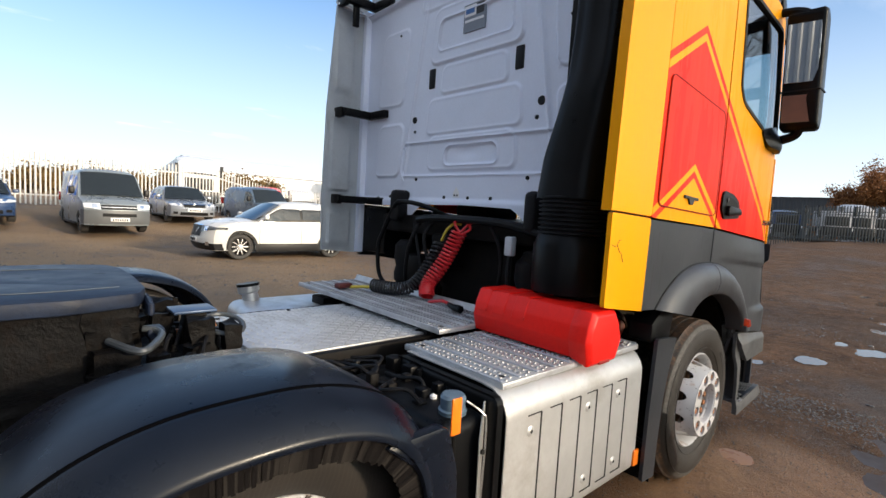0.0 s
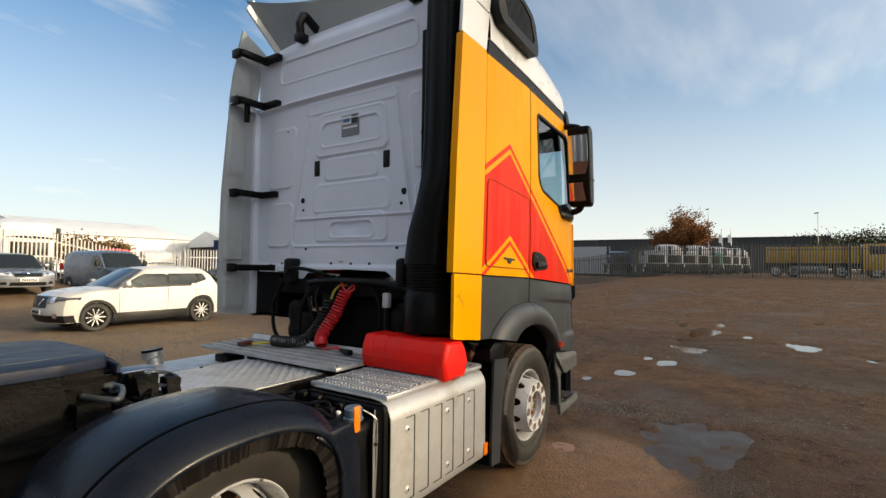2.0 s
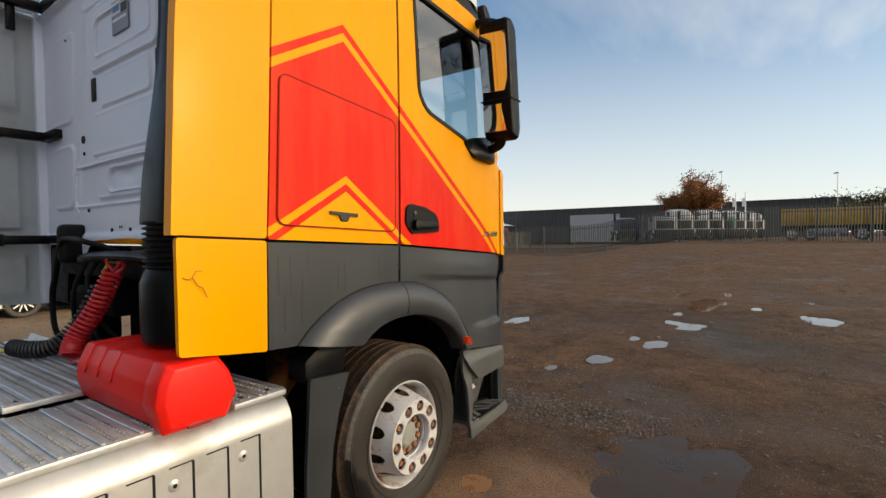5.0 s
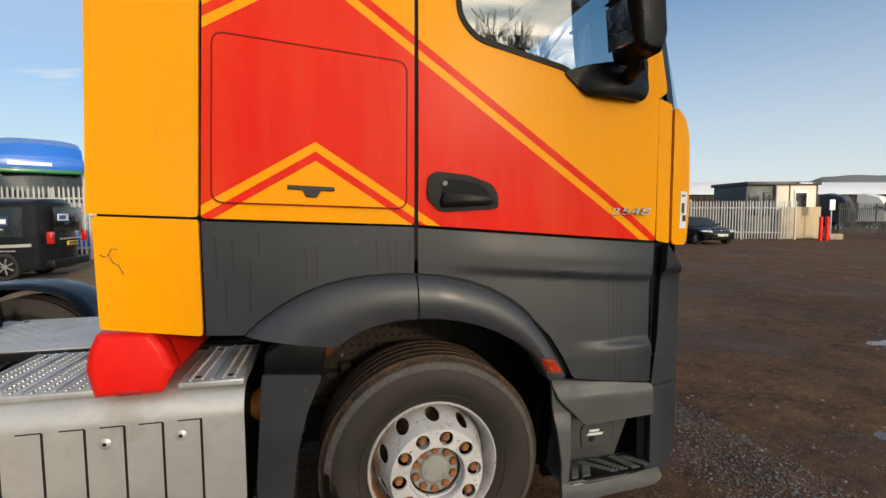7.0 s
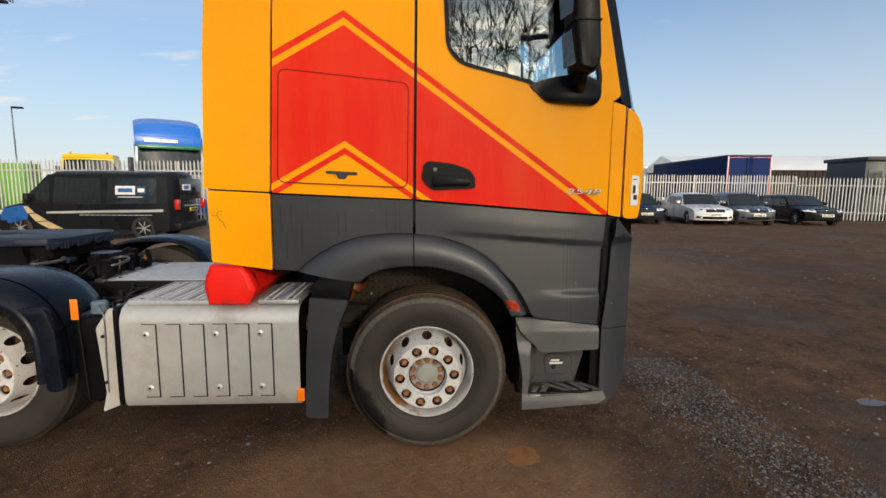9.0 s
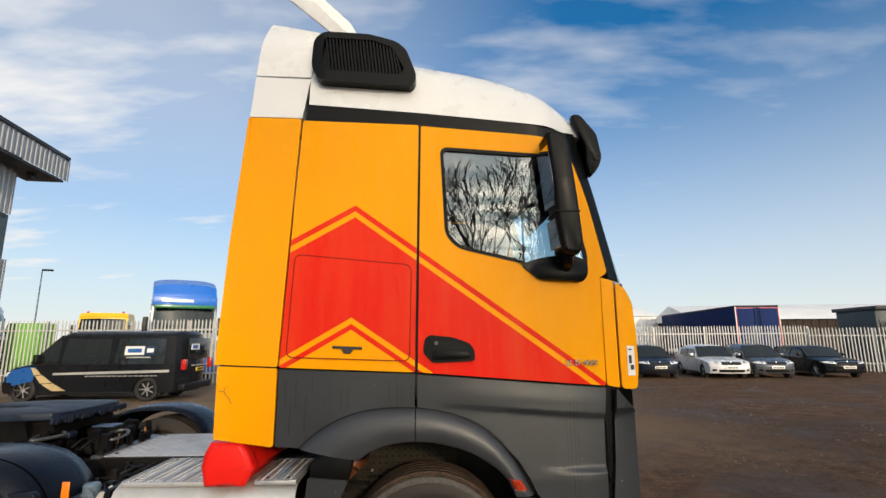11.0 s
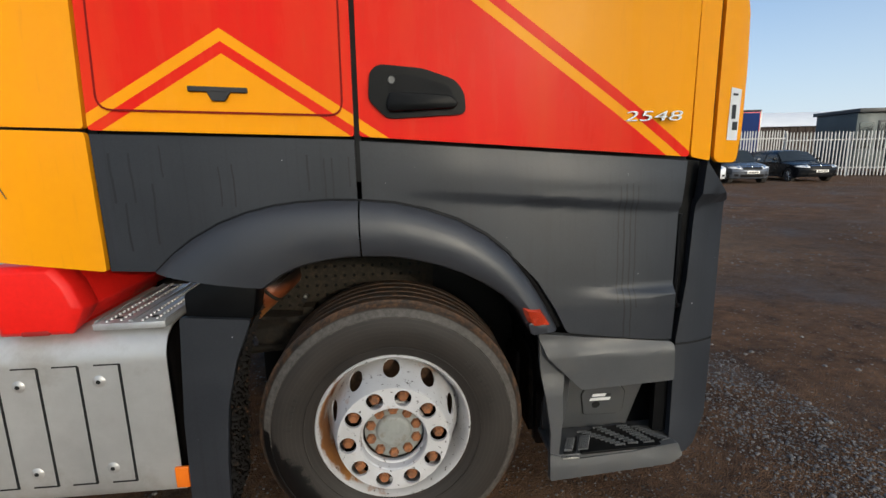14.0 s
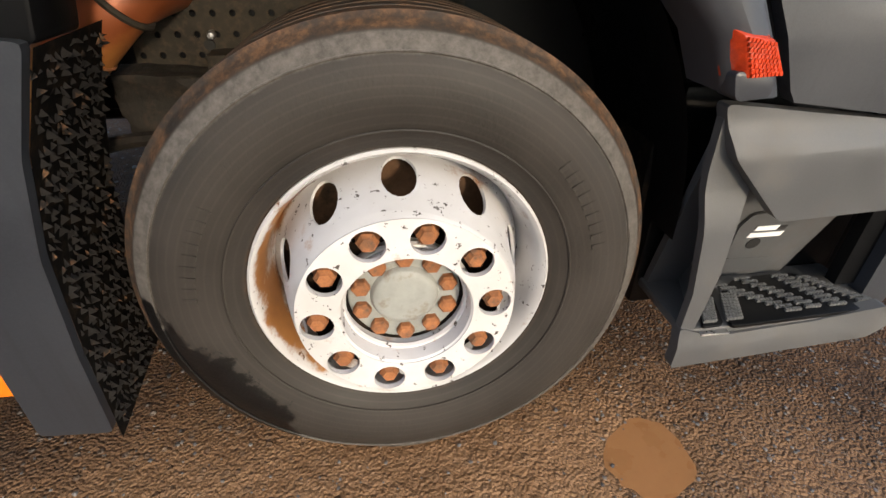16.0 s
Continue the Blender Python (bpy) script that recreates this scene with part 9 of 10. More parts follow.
def pale_mesh(h, m, w_=0.065, seed=0):
    """A ridged steel pale with a pointed top."""
    prof = [(-w_ / 2, 0.0), (-w_ / 6, -0.018), (w_ / 6, -0.018), (w_ / 2, 0.0)]
    bm = bmesh.new()
    lo = [bm.verts.new((x, y, 0.05)) for x, y in prof]
    hi = [bm.verts.new((x, y, h - 0.10)) for x, y in prof]
    tip_ = [bm.verts.new((-w_ * 0.14, -0.008, h)), bm.verts.new((w_ * 0.14, -0.008, h))]
    for i in range(3):
        bm.faces.new((lo[i], lo[i + 1], hi[i + 1], hi[i]))
    bm.faces.new((hi[0], hi[1], tip_[0]))
    bm.faces.new((hi[1], hi[2], tip_[1], tip_[0]))
    bm.faces.new((hi[2], hi[3], tip_[1]))
    me = mesh_from(bm, "pale")
    me.materials.append(m)
    return me


def fence(a, b, h, m, label, spacing=0.155, w_=0.065, base=None, post_every=2.75):
    """A palisade fence from a to b: posts, two rails, and every pale."""
    a, b = Vector(a), Vector(b)
    d = b - a
    ang = math.degrees(math.atan2(d.y, d.x))
    zb = lambda u: (base if base is not None else ground_height(*(a + d * u)))
    t = thing("palisade_fence", pose(a.x, a.y, 0, 0, 0, ang), label, "fence", "palisade fences")
    n = int(d.length / spacing)
    me = pale_mesh(h, m, w_)
    rf = random.Random(int(a.x * 10 + b.y))
    for i in range(min(n, 300)):
        ob = new("pale", me)
        ob.parent = t
        ob.matrix_basis = Matrix.Translation((i * spacing, rf.uniform(-.004, .004), zb(i / n))) @ Euler((0, rf.uniform(-.008, .008), 0)).to_matrix().to_4x4()
    if n > 300:
        bm = bmesh.new()
        for i in range(300, n):
            k = len(bm.verts)
            bm.from_mesh(me)
            bm.verts.ensure_lookup_table()
            bmesh.ops.translate(bm, vec=(i * spacing, 0, zb(i / n)), verts=bm.verts[k:])
        Lp("pales", bm, m, t, kind="stuff")
    for z in (0.45, h - 0.42):
        pts = [(d.length * u, 0.035, zb(u) + z) for u in [k / 12 for k in range(13)]]
        bm = bmesh.new()
        for p, q in zip(pts, pts[1:]):
            bm.faces.new([bm.verts.new(v) for v in ((p[0], 0.02, p[2] - 0.03), (q[0], 0.02, q[2] - 0.03), (q[0], 0.02, q[2] + 0.03), (p[0], 0.02, p[2] + 0.03))])
            bm.faces.new([bm.verts.new(v) for v in ((p[0], 0.02, p[2] + 0.03), (q[0], 0.02, q[2] + 0.03), (q[0], 0.07, q[2] + 0.03), (p[0], 0.07, p[2] + 0.03))])
        Lp("rail", bm, m, t)
    k = int(d.length / post_every)
    for i in range(k + 1):
        u = i / max(1, k)
        Lp("post", newbox(d.length * u - 0.04, d.length * u + 0.04, 0.06, 0.14, zb(u) - 0.1, zb(u) + h - 0.05, 0.004, 1), m, t)
    return t


fence((-8.0, 25.6), (11.6, 27.0), 2.3, PALEG, "pale galvanised palisade fence behind the parked cars", 0.165)
fence((9.6, 23.4), (20.6, 22.8), 2.4, GALV, "galvanised palisade fence behind the parked saloons", 0.15)
fence((20.6, 22.8), (25.6, 20.4), 2.28, GALV, "galvanised palisade fence beside the site cabin", 0.15)
fence((-24.0, 17.2), (-7.0, 17.6), 2.62, GALV, "galvanised palisade fence behind the dark van", 0.15)
fence((40.0, 22.0), (40.0, -24.0), 2.55, DARKG, "dark palisade fence across the far end of the yard", 0.16, 0.075)
fence((33.5, 24.0), (52.0, 23.0), 2.2, DARKG, "dark palisade fence past the gate", 0.16)


def cladding(t, x0, x1, y, z0, z1, m, step=0.30, depth=0.04, face=-1, name="cladding"):
    """Profiled sheet: every rib raised."""
    bm = bmesh.new()
    x = x0
    prof = []
    while x < x1:
        prof += [(x, 0), (x + step * 0.45, 0), (x + step * 0.55, face * depth), (x + step * 0.9, face * depth)]
        x += step
    prof.append((min(x, x1), 0))
    lo = [bm.verts.new((px, y + py, z0)) for px, py in prof]
    hi = [bm.verts.new((px, y + py, z1)) for px, py in prof]
    for i in range(len(prof) - 1):
        bm.faces.new((lo[i], lo[i + 1], hi[i + 1], hi[i]))
    return Lp(name, bm, m, t, angle=20)


SHEETG = mat("grey_profiled_sheet", (0.30, 0.315, 0.33), 0.45, metal=0.3, var=0.08, scale=1.0, bump=0.05)
SHEETD = mat("dark_grey_sheet", (0.030, 0.032, 0.036), 0.55, var=0.15, scale=1.0, bump=0.05)
SHEETW = mat("white_roof_sheet", (0.80, 0.80, 0.79), 0.55, var=0.08, scale=0.6, bump=0.05)
BRICK = mat("red_brick", (0.20, 0.075, 0.045), 0.85, var=0.25, scale=3.0, fine=30, bump=0.3)
CREAM = mat("cream_cabin_panel", (0.55, 0.52, 0.44), 0.6, var=0.08, scale=1.2, bump=0.05, dirt=(0.34, 0.30, 0.24), dirt_at=(0.58, 0.8), dscale=1.5)
GREENG = mat("grey_green_cabin_panel", (0.055, 0.072, 0.078), 0.6, var=0.1, scale=1.2, bump=0.05)
# warehouse on the left: its eaves overhang towards the yard
wh = thing("warehouse", pose(-21.7, 22.75, 0, 0, 0, 97), "grey profiled-sheet warehouse with overhanging eaves", "building")
cladding(wh, -26, -0.9, -0.05, 8.2, 10.6, SHEETG, 0.34)
cladding(wh, -26, -0.75, 0.02, 0.0, 5.9, SHEETG, 0.34)
Lp("window_band", newbox(-26, -0.80, 0.05, 0.24, 5.9, 8.2), mat("teal_glazing", (0.05, 0.075, 0.085), 0.25, var=0.15, scale=0.6, bump=0.02, spec=0.3), wh)
Lp("band_frame", newbox(-26, -1.0, 0.02, 0.36, 8.02, 8.22, 0.02), SHEETD, wh)
Lp("band_frame", newbox(-26, -1.2, 0.12, 0.40, 5.75, 5.92, 0.02), SHEETD, wh)
Lp("wall", newbox(-26, -0.95, 0.26, 18, 0.0, 10.6), SHEETG, wh)
cladding(wh, -26, 0.9, -1.30, 10.7, 11.9, SHEETG, 0.34, name="fascia")
Lp("eaves_soffit", newbox(-26, 0.9, -1.26, 0.6, 10.58, 10.7), SHEETD, wh)
Lp("roof", prism([(-26, 11.9), (1.05, 11.9), (1.05, 12.1), (-26, 12.1)], -1.42, 18, 0.03), SHEETD, wh)
Lp("camera_bracket", newbox(-0.6, -0.2, -0.6, -0.3, 10.3, 10.58, 0.03), SHEETD, wh)
Lp("brick_plinth", newbox(-26, -0.74, -0.06, 0.3, 0, 3.0), BRICK, wh)


def street_lamp(x, y, h, label, head=0.9, two=False):
    t = thing("street_lamp", pose(x, y, ground_height(x, y) - 0.02, 0, 0, 20), label, "street lamp", "street lamps")
    Lp("column", tube([(0, 0, 0), (0, 0, 1.2), (0, 0, 1.25), (0, 0, h)], [0.09, 0.085, 0.06, 0.04], 10), GALV, t)
    for s in ((1, -1) if two else (1,)):
        Lp("lantern", newbox(min(0, s * head), max(0, s * head), -0.14, 0.14, h - 0.02, h + 0.12, 0.04), SHEETD, t)
    return t


street_lamp(-30.0, 35.3, 7.2, "tall grey street lamp by the warehouse", 0.7)
street_lamp(38.9, 22.3, 10.0, "tall twin floodlight column by the gate", 0.8, True)
street_lamp(78.0, 5.0, 9.5, "distant grey street lamp column")
street_lamp(86.0, -8.6, 9.0, "distant grey street lamp column")
fl = thing("flagpoles", (80, 2.2, 1.0), "pair of pale flags on poles", "flag")
for k in (0, 1.2):
    Lp("pole", tube([(0, k, 0), (0, k, 6.6)], 0.06, 6), SHEETW, fl)
    Lp("flag", newbox(-0.02, 0.02, k + 0.05, k + 0.40, 4.5, 5.7), SHEETW, fl)

# site cabin behind the fence
cb = thing("site_cabin", pose(24.0, 22.3, 0, 0, 0, -10) @ Matrix.Diagonal((0.48, 1, 1, 1)), "two-tone site cabin with a flat roof", "cabin")
Lp("end_wall", newbox(0.0, 4.0, 0.0, 0.1, 0.35, 3.25, 0.01), GREENG, cb)
Lp("body", newbox(0.02, 9.0, 0.08, 3.2, 0.3, 3.25, 0.02), GREENG, cb)
Lp("front_wall", newbox(3.6, 9.2, -0.10, 0.0, 0.3, 3.25, 0.02), CREAM, cb)
Lp("roof_edge", newbox(-0.2, 9.4, -0.25, 3.4, 3.22, 3.42, 0.02), SHEETD, cb)
for x in (3.6, 5.4, 9.0):
    Lp("corner_post", newbox(x, x + 0.14, -0.14, -0.06, 0.3, 3.3, 0.01), SHEETD, cb)
w1 = Lp("window_frame", newbox(6.1, 7.8, -0.15, -0.09, 1.6, 2.9, 0.02), SHEETW, cb)
Lp("window_pane", newbox(6.25, 7.65, -0.17, -0.14, 1.75, 2.75), CARGLASS, cb)
Lp("window_frame", newbox(2.2, 3.4, -0.05, 0.02, 1.3, 2.8, 0.02), SHEETD, cb)
Lp("window_pane", newbox(2.3, 2.75, -0.07, -0.04, 1.4, 2.7), CARGLASS, cb)
Lp("window_pane", newbox(2.85, 3.3, -0.07, -0.04, 1.4, 2.7), CARGLASS, cb)
Lp("window_pane", newbox(0.3, 1.7, -0.04, -0.01, 1.4, 2.7), CARGLASS, cb)
Lp("sign", newbox(6.2, 8.4, -0.29, -0.25, 3.25, 3.40), SHEETD, cb)
bars(cb, -0.292, 6.5, 8.1, 3.29, 3.36, 8, PAPER, "y", -1)
Lp("hoarding", newbox(3.8, 9.0, -0.5, -0.4, 0.0, 1.9, 0.01), mat("timber_hoarding", (0.36, 0.29, 0.19), 0.8, var=0.2, scale=3, bump=0.2), cb)
# gate furniture
for x, y in ((25.9, 19.2), (26.6, 19.4)):
    t = thing("bollard", (x, y, 0), "red steel bollard at the gate", "bollard", "gate bollards")
    Lp("post", tube([(0, 0, 0), (0, 0, 1.3), (0, 0, 1.34)], [0.09, 0.09, 0.05], 12), REDBOX, t)
bt = thing("barrier_housing", (31.2, 18.9, 0), "red barrier housing at the gate", "barrier")
Lp("housing", newbox(-0.4, 0.4, -0.3, 0.3, 0, 1.25, 0.05), REDBOX, bt)
Lp("lid", newbox(-0.43, 0.43, -0.33, 0.33, 1.25, 1.38, 0.03), REDLENS, bt)
sg = thing("road_sign", (27.6, 20.0, 0), "small white sign on a post", "sign")
Lp("post", tube([(0, 0, 0), (0, 0, 2.3)], 0.035, 8), GALV, sg)
Lp("panel", newbox(-0.2, 0.2, -0.06, -0.04, 1.7, 2.3, 0.005), PAPER, sg)
Lp("foot", newbox(-0.5, 0.5, -0.4, 0.3, 0, 0.35, 0.08), mat("rough_stone", (0.25, 0.20, 0.15), 0.9, var=0.3, bump=0.5), sg)


def shed(name, at, label, Lx, Ly, h, rise, wall_m, roof_m, band=None):
    """A long low industrial building with a shallow ridge."""
    t = thing(name, at, label, "building", "distant buildings")
    Lp("wall", newbox(0, Lx, 0, Ly, 0, h), wall_m, t)
    bm = prism([(-0.4, h), (Ly + 0.4, h), (Ly / 2, h + rise)], 0, Lx, 0.0)
    for v in bm.verts:
        v.co = Vector((v.co.y - 0.3 + 0.6 * (v.co.y > Lx / 2), v.co.x, v.co.z))
    bmesh.ops.recalc_face_normals(bm, faces=bm.faces[:])
    Lp("roof", bm, roof_m, t)
    cladding(t, 0, Lx, -0.02, h * 0.35, h, wall_m, 0.8, 0.06)
    if band:
        Lp("door", newbox(Lx * 0.3, Lx * 0.3 + 9, -0.12, 0, 0, h * 0.8), band, t)
        Lp("door", newbox(Lx * 0.6, Lx * 0.6 + 6, -0.12, 0, 0, h * 0.8), band, t)
    return t


shed("industrial_shed", pose(66, 66, -0.5, 0, 0, -4), "long low brick and sheet building past the gate", 90, 26, 4.2, 1.4, BRICK, SHEETW)
shed("industrial_shed", pose(30, 50, -0.3, 0, 0, -8), "low white-roofed shed behind the trailer", 60, 16, 4.0, 2.0, mat("dark_brown_sheet", (0.022, 0.015, 0.013), 0.7, var=0.2, spec=0.2), SHEETW)
shed("industrial_shed", pose(15.5, 62, 0.5, 0, 0, 5), "pale warehouse beyond the parked cars", 17, 22, 4.2, 2.4, SHEETW, SHEETW)
shed("industrial_shed", pose(86, 48, 0.4, 0, 0, -88), "long dark grey warehouse beyond the far fence", 58, 30, 6.3, 0.6, SHEETD, SHEETD, SHEETG)
# red and orange things seen through the pale fence
for i, (x, y, c) in enumerate(((14.0, 42.0, REDBOX), (24.0, 42.0, WHITEL), (17.5, 42.5, WHITEL))):
    lorry_cab("tractor_unit", pose(x, y, -0.5, 0, 0, -100), ("red" if c is REDBOX else "white") + " tractor unit in the next yard", c, H=2.9, W=2.3, roof=c, group="lorries in the next yard")

for i, (x, y) in enumerate(((-5.2, 31.0), (0.6, 33.0))):
    t = thing("container", pose(x, y, 0.85, 0, 0, 4), "blue steel container behind the pale fence", "container", "containers")
    Lp("box", newbox(-1.5, 1.5, -1.2, 1.2, 0.15, 1.9 - 0.2 * i, 0.02), BLUEL, t)
    for k in range(9):
        Lp("rib", newbox(-1.4 + k * 0.33, -1.3 + k * 0.33, -1.25, -1.19, 0.2, 1.8 - 0.2 * i), BLUEL, t)

# distant hill
bm = bmesh.new()
rows = []
for i in range(41):
    u = i / 40
    z = 33 * sstep(0.0, 0.16, u) * (1 - 0.35 * sstep(0.5, 1.0, u)) + 2.5 * noise.noise((u * 9, 0, 0))
    x, y = 370 + 330 * u, 300 - 60 * u
    rows.append([bm.verts.new((x, y, -3)), bm.verts.new((x, y + 18, z * 0.7)), bm.verts.new((x, y + 45, z)), bm.verts.new((x, y + 140, -3))])
for a, b in zip(rows, rows[1:]):
    for k in range(3):
        bm.faces.new((a[k], b[k], b[k + 1], a[k + 1]))
hill = part("hill", bm, mat("distant_hillside", (0.10, 0.115, 0.12), 0.9, var=0.2, scale=0.05, fine=0.4, bump=0.1))
tagged(hill, "hazy grey-green distant hill", "hill", kind="structure")


# ---- trees ----
BARK = mat("brown_bark", (0.065, 0.050, 0.040), 0.9, var=0.3, scale=9.0, bump=0.5, dist=0.02)


def leaf_material(name, c1, c2):
    n = Nodes(name)
    info = n.n.new("ShaderNodeNewGeometry")
    col = n.mix(info.outputs["Random Per Island"], c1, c2)
    return n.set(color=n.mix(n.ramp(n.noise(0.7, 3), 0.35, 0.7), col, tint(c1, 0.6)), rough=0.7, spec=0.2)


def limbs(rnd, h, spread_, depth, trunk_h, r0):
    """Branch lines of a tree: lists of points with radii, and the twig ends."""
    segs, ends = [], []

    def grow(p, d, l, r, lev):
        pts, rad = [p], [r]
        q = p.copy()
        dd = d.copy()
        n = 4
        for i in range(n):
            dd = (dd + Vector((rnd.uniform(-1, 1), rnd.uniform(-1, 1), rnd.uniform(-0.3, 0.6))) * 0.16).normalized()
            q = q + dd * l / n
            pts.append(q.copy())
            rad.append(r * (1 - 0.5 * (i + 1) / n))
        segs.append((pts, rad))
        if lev == 0:
            ends.append(q)
            return
        for k in range(rnd.choice((2, 3, 3)) if lev > 1 else rnd.choice((3, 4))):
            t = rnd.uniform(0.45, 1.0)
            i = min(n - 1, int(t * n))
            s = pts[i].lerp(pts[i + 1], t * n - i if i < n else 1.0)
            nd = (dd + Vector((rnd.uniform(-1, 1), rnd.uniform(-1, 1), rnd.uniform(-0.15, 0.5))) * spread_).normalized()
            grow(s, nd, l * rnd.uniform(0.58, 0.78), r * 0.5, lev - 1)
            if lev <= 2:
                ends.append(s)

    trunk = [Vector((0, 0, 0)), Vector((0.05, 0, trunk_h * 0.5)), Vector((0, 0.06, trunk_h))]
    segs.append((trunk, [r0 * 1.3, r0, r0 * 0.85]))
    for k in range(5):
        a = 2 * math.pi * k / 5 + rnd.uniform(-.4, .4)
        grow(trunk[-1] * rnd.uniform(0.75, 1.0), Vector((math.cos(a) * spread_, math.sin(a) * spread_, rnd.uniform(0.7, 1.3))).normalized(), h * rnd.uniform(0.32, 0.42), r0 * 0.6, depth)
    grow(trunk[-1], Vector((0.05, 0, 1)), h * 0.42, r0 * 0.7, depth)
    return segs, ends


def tree(name, at, label, h, seed, leaf=None, per=14, size=0.16, cloud_=0.6, depth=3, spread_=0.85, trunk_h=None, r0=None, group="trees", category="tree"):
    rnd = random.Random(seed)
    t = thing(name, at, label, category, group)
    segs, ends = limbs(rnd, h, spread_, depth, trunk_h or h * 0.25, r0 or h * 0.025)
    bm = bmesh.new()
    for pts, rad in segs:
        tube(pts, [max(0.013 if not leaf else 0.004, r) for r in rad], 5 if leaf else 4, bm)
    Lp("trunk", bm, BARK, t)
    if leaf:
        vs, fs = [], []
        for e in ends:
            for _ in range(per):
                c = e + Vector((rnd.gauss(0, 1), rnd.gauss(0, 1), rnd.gauss(0, 0.8))) * cloud_
                u = Vector((rnd.gauss(0, 1), rnd.gauss(0, 1), rnd.gauss(0, 1))).normalized()
                v = u.cross(Vector((rnd.gauss(0, 1), rnd.gauss(0, 1), rnd.gauss(0, 1)))).normalized()
                s = size * rnd.uniform(0.6, 1.3)
                k = len(vs)
                vs += [tuple(c + u * s), tuple(c + v * s * 0.5), tuple(c - u * s), tuple(c - v * s * 0.5)]
                fs.append((k, k + 1, k + 2, k + 3))
        me = bpy.data.meshes.new("crown")
        me.from_pydata(vs, [], fs)
        me.materials.append(leaf)
        ob = new("crown", me)
        ob.parent = t
    return t


RUSSET = leaf_material("russet_leaves", (0.20, 0.075, 0.022), (0.30, 0.130, 0.040))
OLIVE = leaf_material("olive_leaves", (0.050, 0.058, 0.022), (0.085, 0.082, 0.035))
GOLD = leaf_material("golden_brown_leaves", (0.17, 0.105, 0.035), (0.11, 0.075, 0.03))
tree("oak_tree", (61.0, 6.3, 0.9), "russet-brown autumn oak behind the lorries", 7.4, 11, RUSSET, 64, 0.11, 0.32, 3, 1.0, 1.8, 0.24)
for i in range(8):
    rr = random.Random(40 + i)
    tree("shrub", (60 + rr.uniform(-1, 2), 2.8 + i * 1.0, 0.7), "russet shrub below the oak", 2.6, 50 + i, RUSSET, 34, 0.11, 0.4, 2, 1.0, 0.5, 0.06, "shrubs", "shrub")
for i in range(15):
    rr = random.Random(70 + i)
    tree("tree", (92 + rr.uniform(-4, 8), -6.0 - i * 2.3, 1.0), "dull green tree beyond the far fence", rr.uniform(4.6, 6.4) + (2.0 if i in (5, 6, 11) else 0), 80 + i, OLIVE, 34, 0.19, 0.8, 2, 1.0, 1.4, 0.16, "trees beyond the far fence")
for i in range(4):
    rr = random.Random(170 + i)
    tree("tree", (8.0 + i * 3.4 + rr.uniform(-1, 1), 50 + rr.uniform(-2, 4), 0.6), "brown autumn tree past the pale fence", rr.uniform(2.2, 3.2), 180 + i, GOLD, 26, 0.15, 0.5, 2, 1.0, 1.0, 0.12, "trees past the pale fence")
for i in range(6):
    rr = random.Random(270 + i)
    tree("tree", (-2.0 + i * 1.7, 56 + rr.uniform(-3, 4), 0.6), "brown autumn tree past the pale fence", rr.uniform(2.0, 2.9), 280 + i, GOLD, 26, 0.15, 0.5, 2, 1.0, 1.0, 0.12, "trees past the pale fence")
# bare trees behind the camera, which the cab's window mirrors
for i, (x, y, h) in enumerate(((1.9, -17.5, 11.5), (-3.0, -19.0, 10.0), (5.6, -19.5, 10.5), (9.8, -20.5, 9.6), (-8.0, -21.0, 10.0), (15.0, -22.0, 10.0), (-16.0, -14.0, 9.5), (-21.0, -8.0, 9.0), (-22.0, -17.0, 10.0))):
    tree("bare_tree", (x, y, 0), "bare winter tree beside the yard", h, 300 + i, None, depth=5 if i < 5 else 4, spread_=0.80, trunk_h=1.8, r0=0.15, group="bare trees")
street_lamp(3.6, -14.5, 7.0, "street lamp beside the yard")
hedge = bmesh.new()
rh = random.Random(5)
vs, fs = [], []
for i in range(9000):
    x, y = rh.uniform(-40, 45), -26 + rh.gauss(0, 0.9)
    z = abs(rh.gauss(0, 0.9)) + 0.1 * noise.noise((x * 0.3, 0, 0)) * 8
    u = Vector((rh.gauss(0, 1), rh.gauss(0, 1), rh.gauss(0, 1))).normalized()
    v = u.cross(Vector((0.3, 0.2, 1))).normalized()
    k = len(vs)
    c = Vector((x, y, max(0.05, z)))
    vs += [tuple(c + u * 0.22), tuple(c + v * 0.1), tuple(c - u * 0.22), tuple(c - v * 0.1)]
    fs.append((k, k + 1, k + 2, k + 3))
hedge.free()
me = bpy.data.meshes.new("hedge")
me.from_pydata(vs, [], fs)
me.materials.append(OLIVE)
tagged(new("hedge", me), "low dull hedge along the yard's open side", "hedge", kind="stuff")

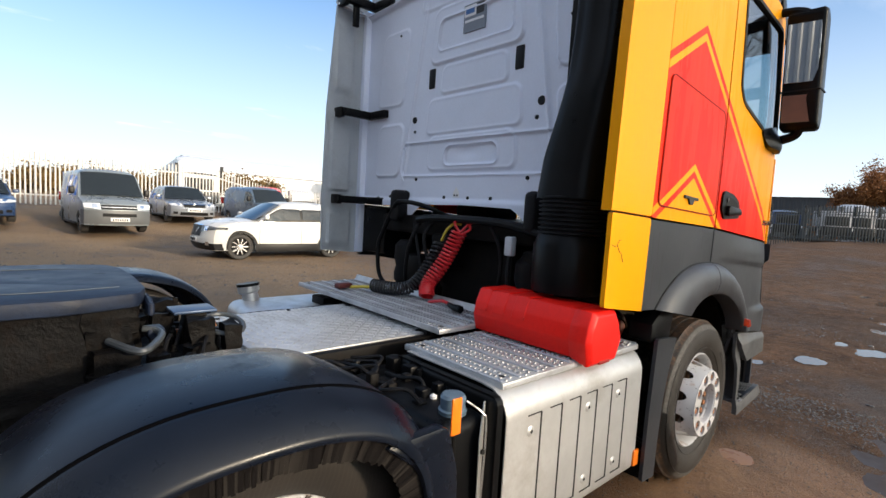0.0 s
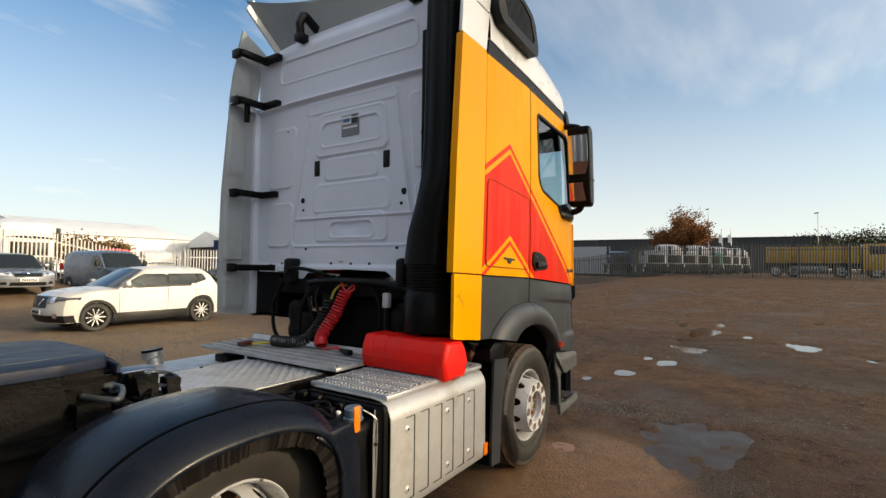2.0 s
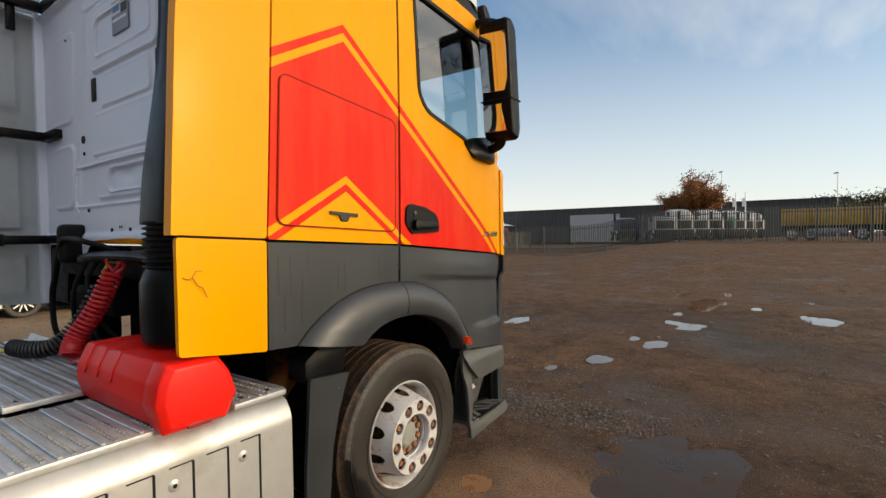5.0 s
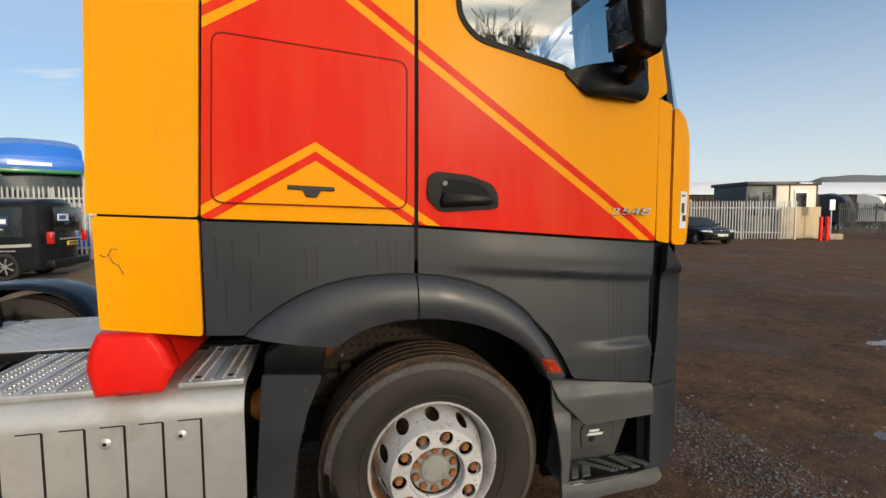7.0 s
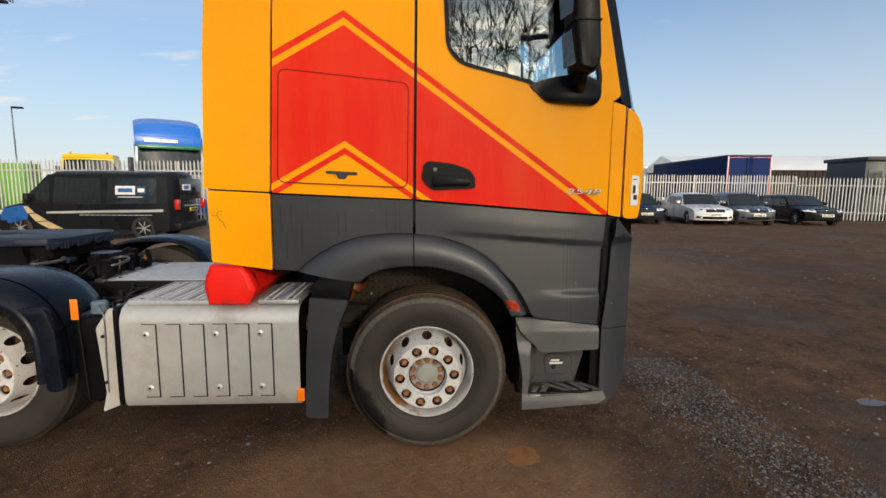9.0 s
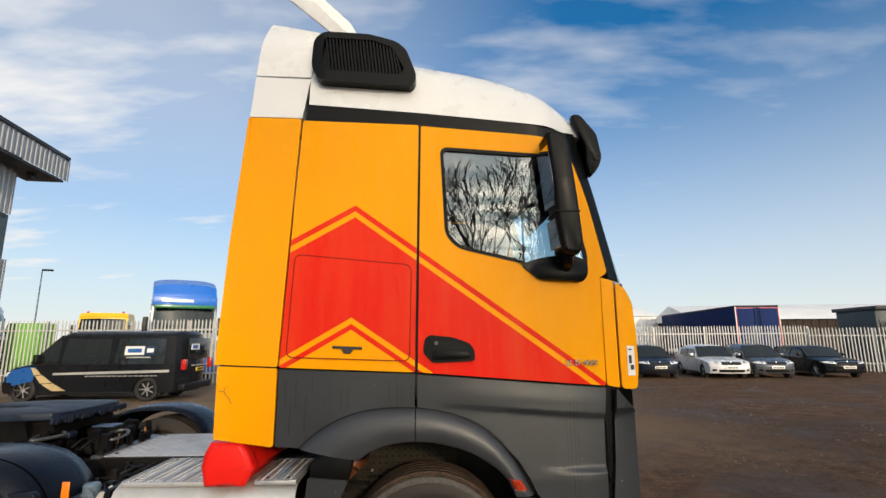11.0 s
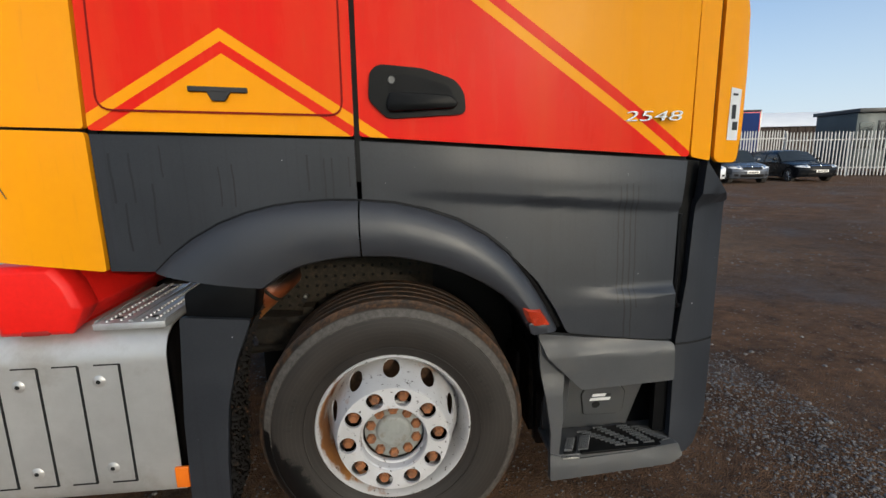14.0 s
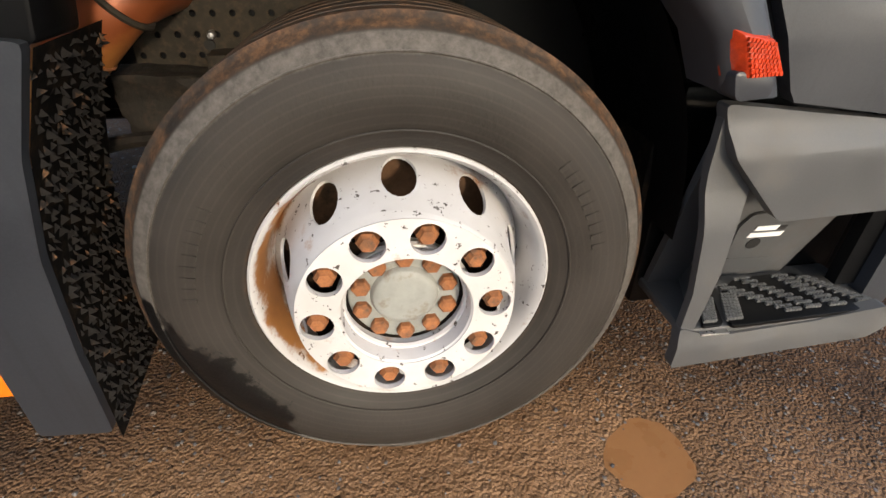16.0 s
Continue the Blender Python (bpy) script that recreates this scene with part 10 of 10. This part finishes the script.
# ---- puddles and loose stones ----
for q in PUDDLES + (SILTY,):
    puddle(*q)
rg = random.Random(77)
base = []
for k in range(6):
    bm = bmesh.new()
    bmesh.ops.create_icosphere(bm, subdivisions=1, radius=1.0)
    for v in bm.verts:
        v.co *= rg.uniform(0.75, 1.15)
        v.co.z *= 0.6
    base.append(([v.co.copy() for v in bm.verts], [tuple(v.index for v in f.verts) for f in bm.faces]))
    bm.free()
STONE = Nodes("crushed_stone")
gi = STONE.n.new("ShaderNodeNewGeometry")
STONE.set(color=STONE.mix(gi.outputs["Random Per Island"], (0.050, 0.047, 0.047), (0.17, 0.155, 0.145)), rough=0.5, normal=STONE.bump(STONE.noise(60, 3), 0.3, 0.004))
vs, fs = [], []


def scatter(n, xr_, yr_, smin, smax, dens=None):
    for _ in range(n):
        x, y = rg.uniform(*xr_), rg.uniform(*yr_)
        if dens and rg.random() > dens(x, y):
            continue
        s = smin + (smax - smin) * rg.random() ** 3
        bv, bf = base[rg.randrange(6)]
        a = rg.uniform(0, 6.28)
        c, sn = math.cos(a) * s, math.sin(a) * s
        k = len(vs)
        z = ground_height(x, y) + 0.012 * noise.noise((x * 4.0, y * 4.0, 2.0)) * sstep(18, 9, math.hypot(x, y))
        vs.extend((x + v.x * c - v.y * sn, y + v.x * sn + v.y * c, z + v.z * s + s * 0.15) for v in bv)
        fs.extend(tuple(k + i for i in f) for f in bf)


patchy = lambda x, y: sstep(0.0, 0.35, noise.noise((x * 0.55, y * 0.55, 9.0)) + 0.12)
scatter(15000, (0.75, 2.5), (-0.9, 1.7), 0.003, 0.012, patchy)
scatter(4500, (0.5, 2.6), (-1.0, 0.9), 0.002, 0.007)
scatter(700, (-1.2, 0.6), (-0.9, 0.6), 0.003, 0.008)
scatter(9000, (-5, 9), (-4, 11), 0.006, 0.022, lambda x, y: patchy(x, y) * (math.hypot(x + 0.15, y + 0.35) > 1.0))
scatter(5000, (6, 24), (-6, 20), 0.012, 0.035, patchy)
scatter(3000, (-6, 8), (8, 20), 0.012, 0.03)
me = bpy.data.meshes.new("loose_stones")
me.from_pydata(vs, [], fs)
me.materials.append(STONE.mat)
tagged(new("loose_stones", me), "loose crushed stones scattered over the yard", "stones", kind="stuff")
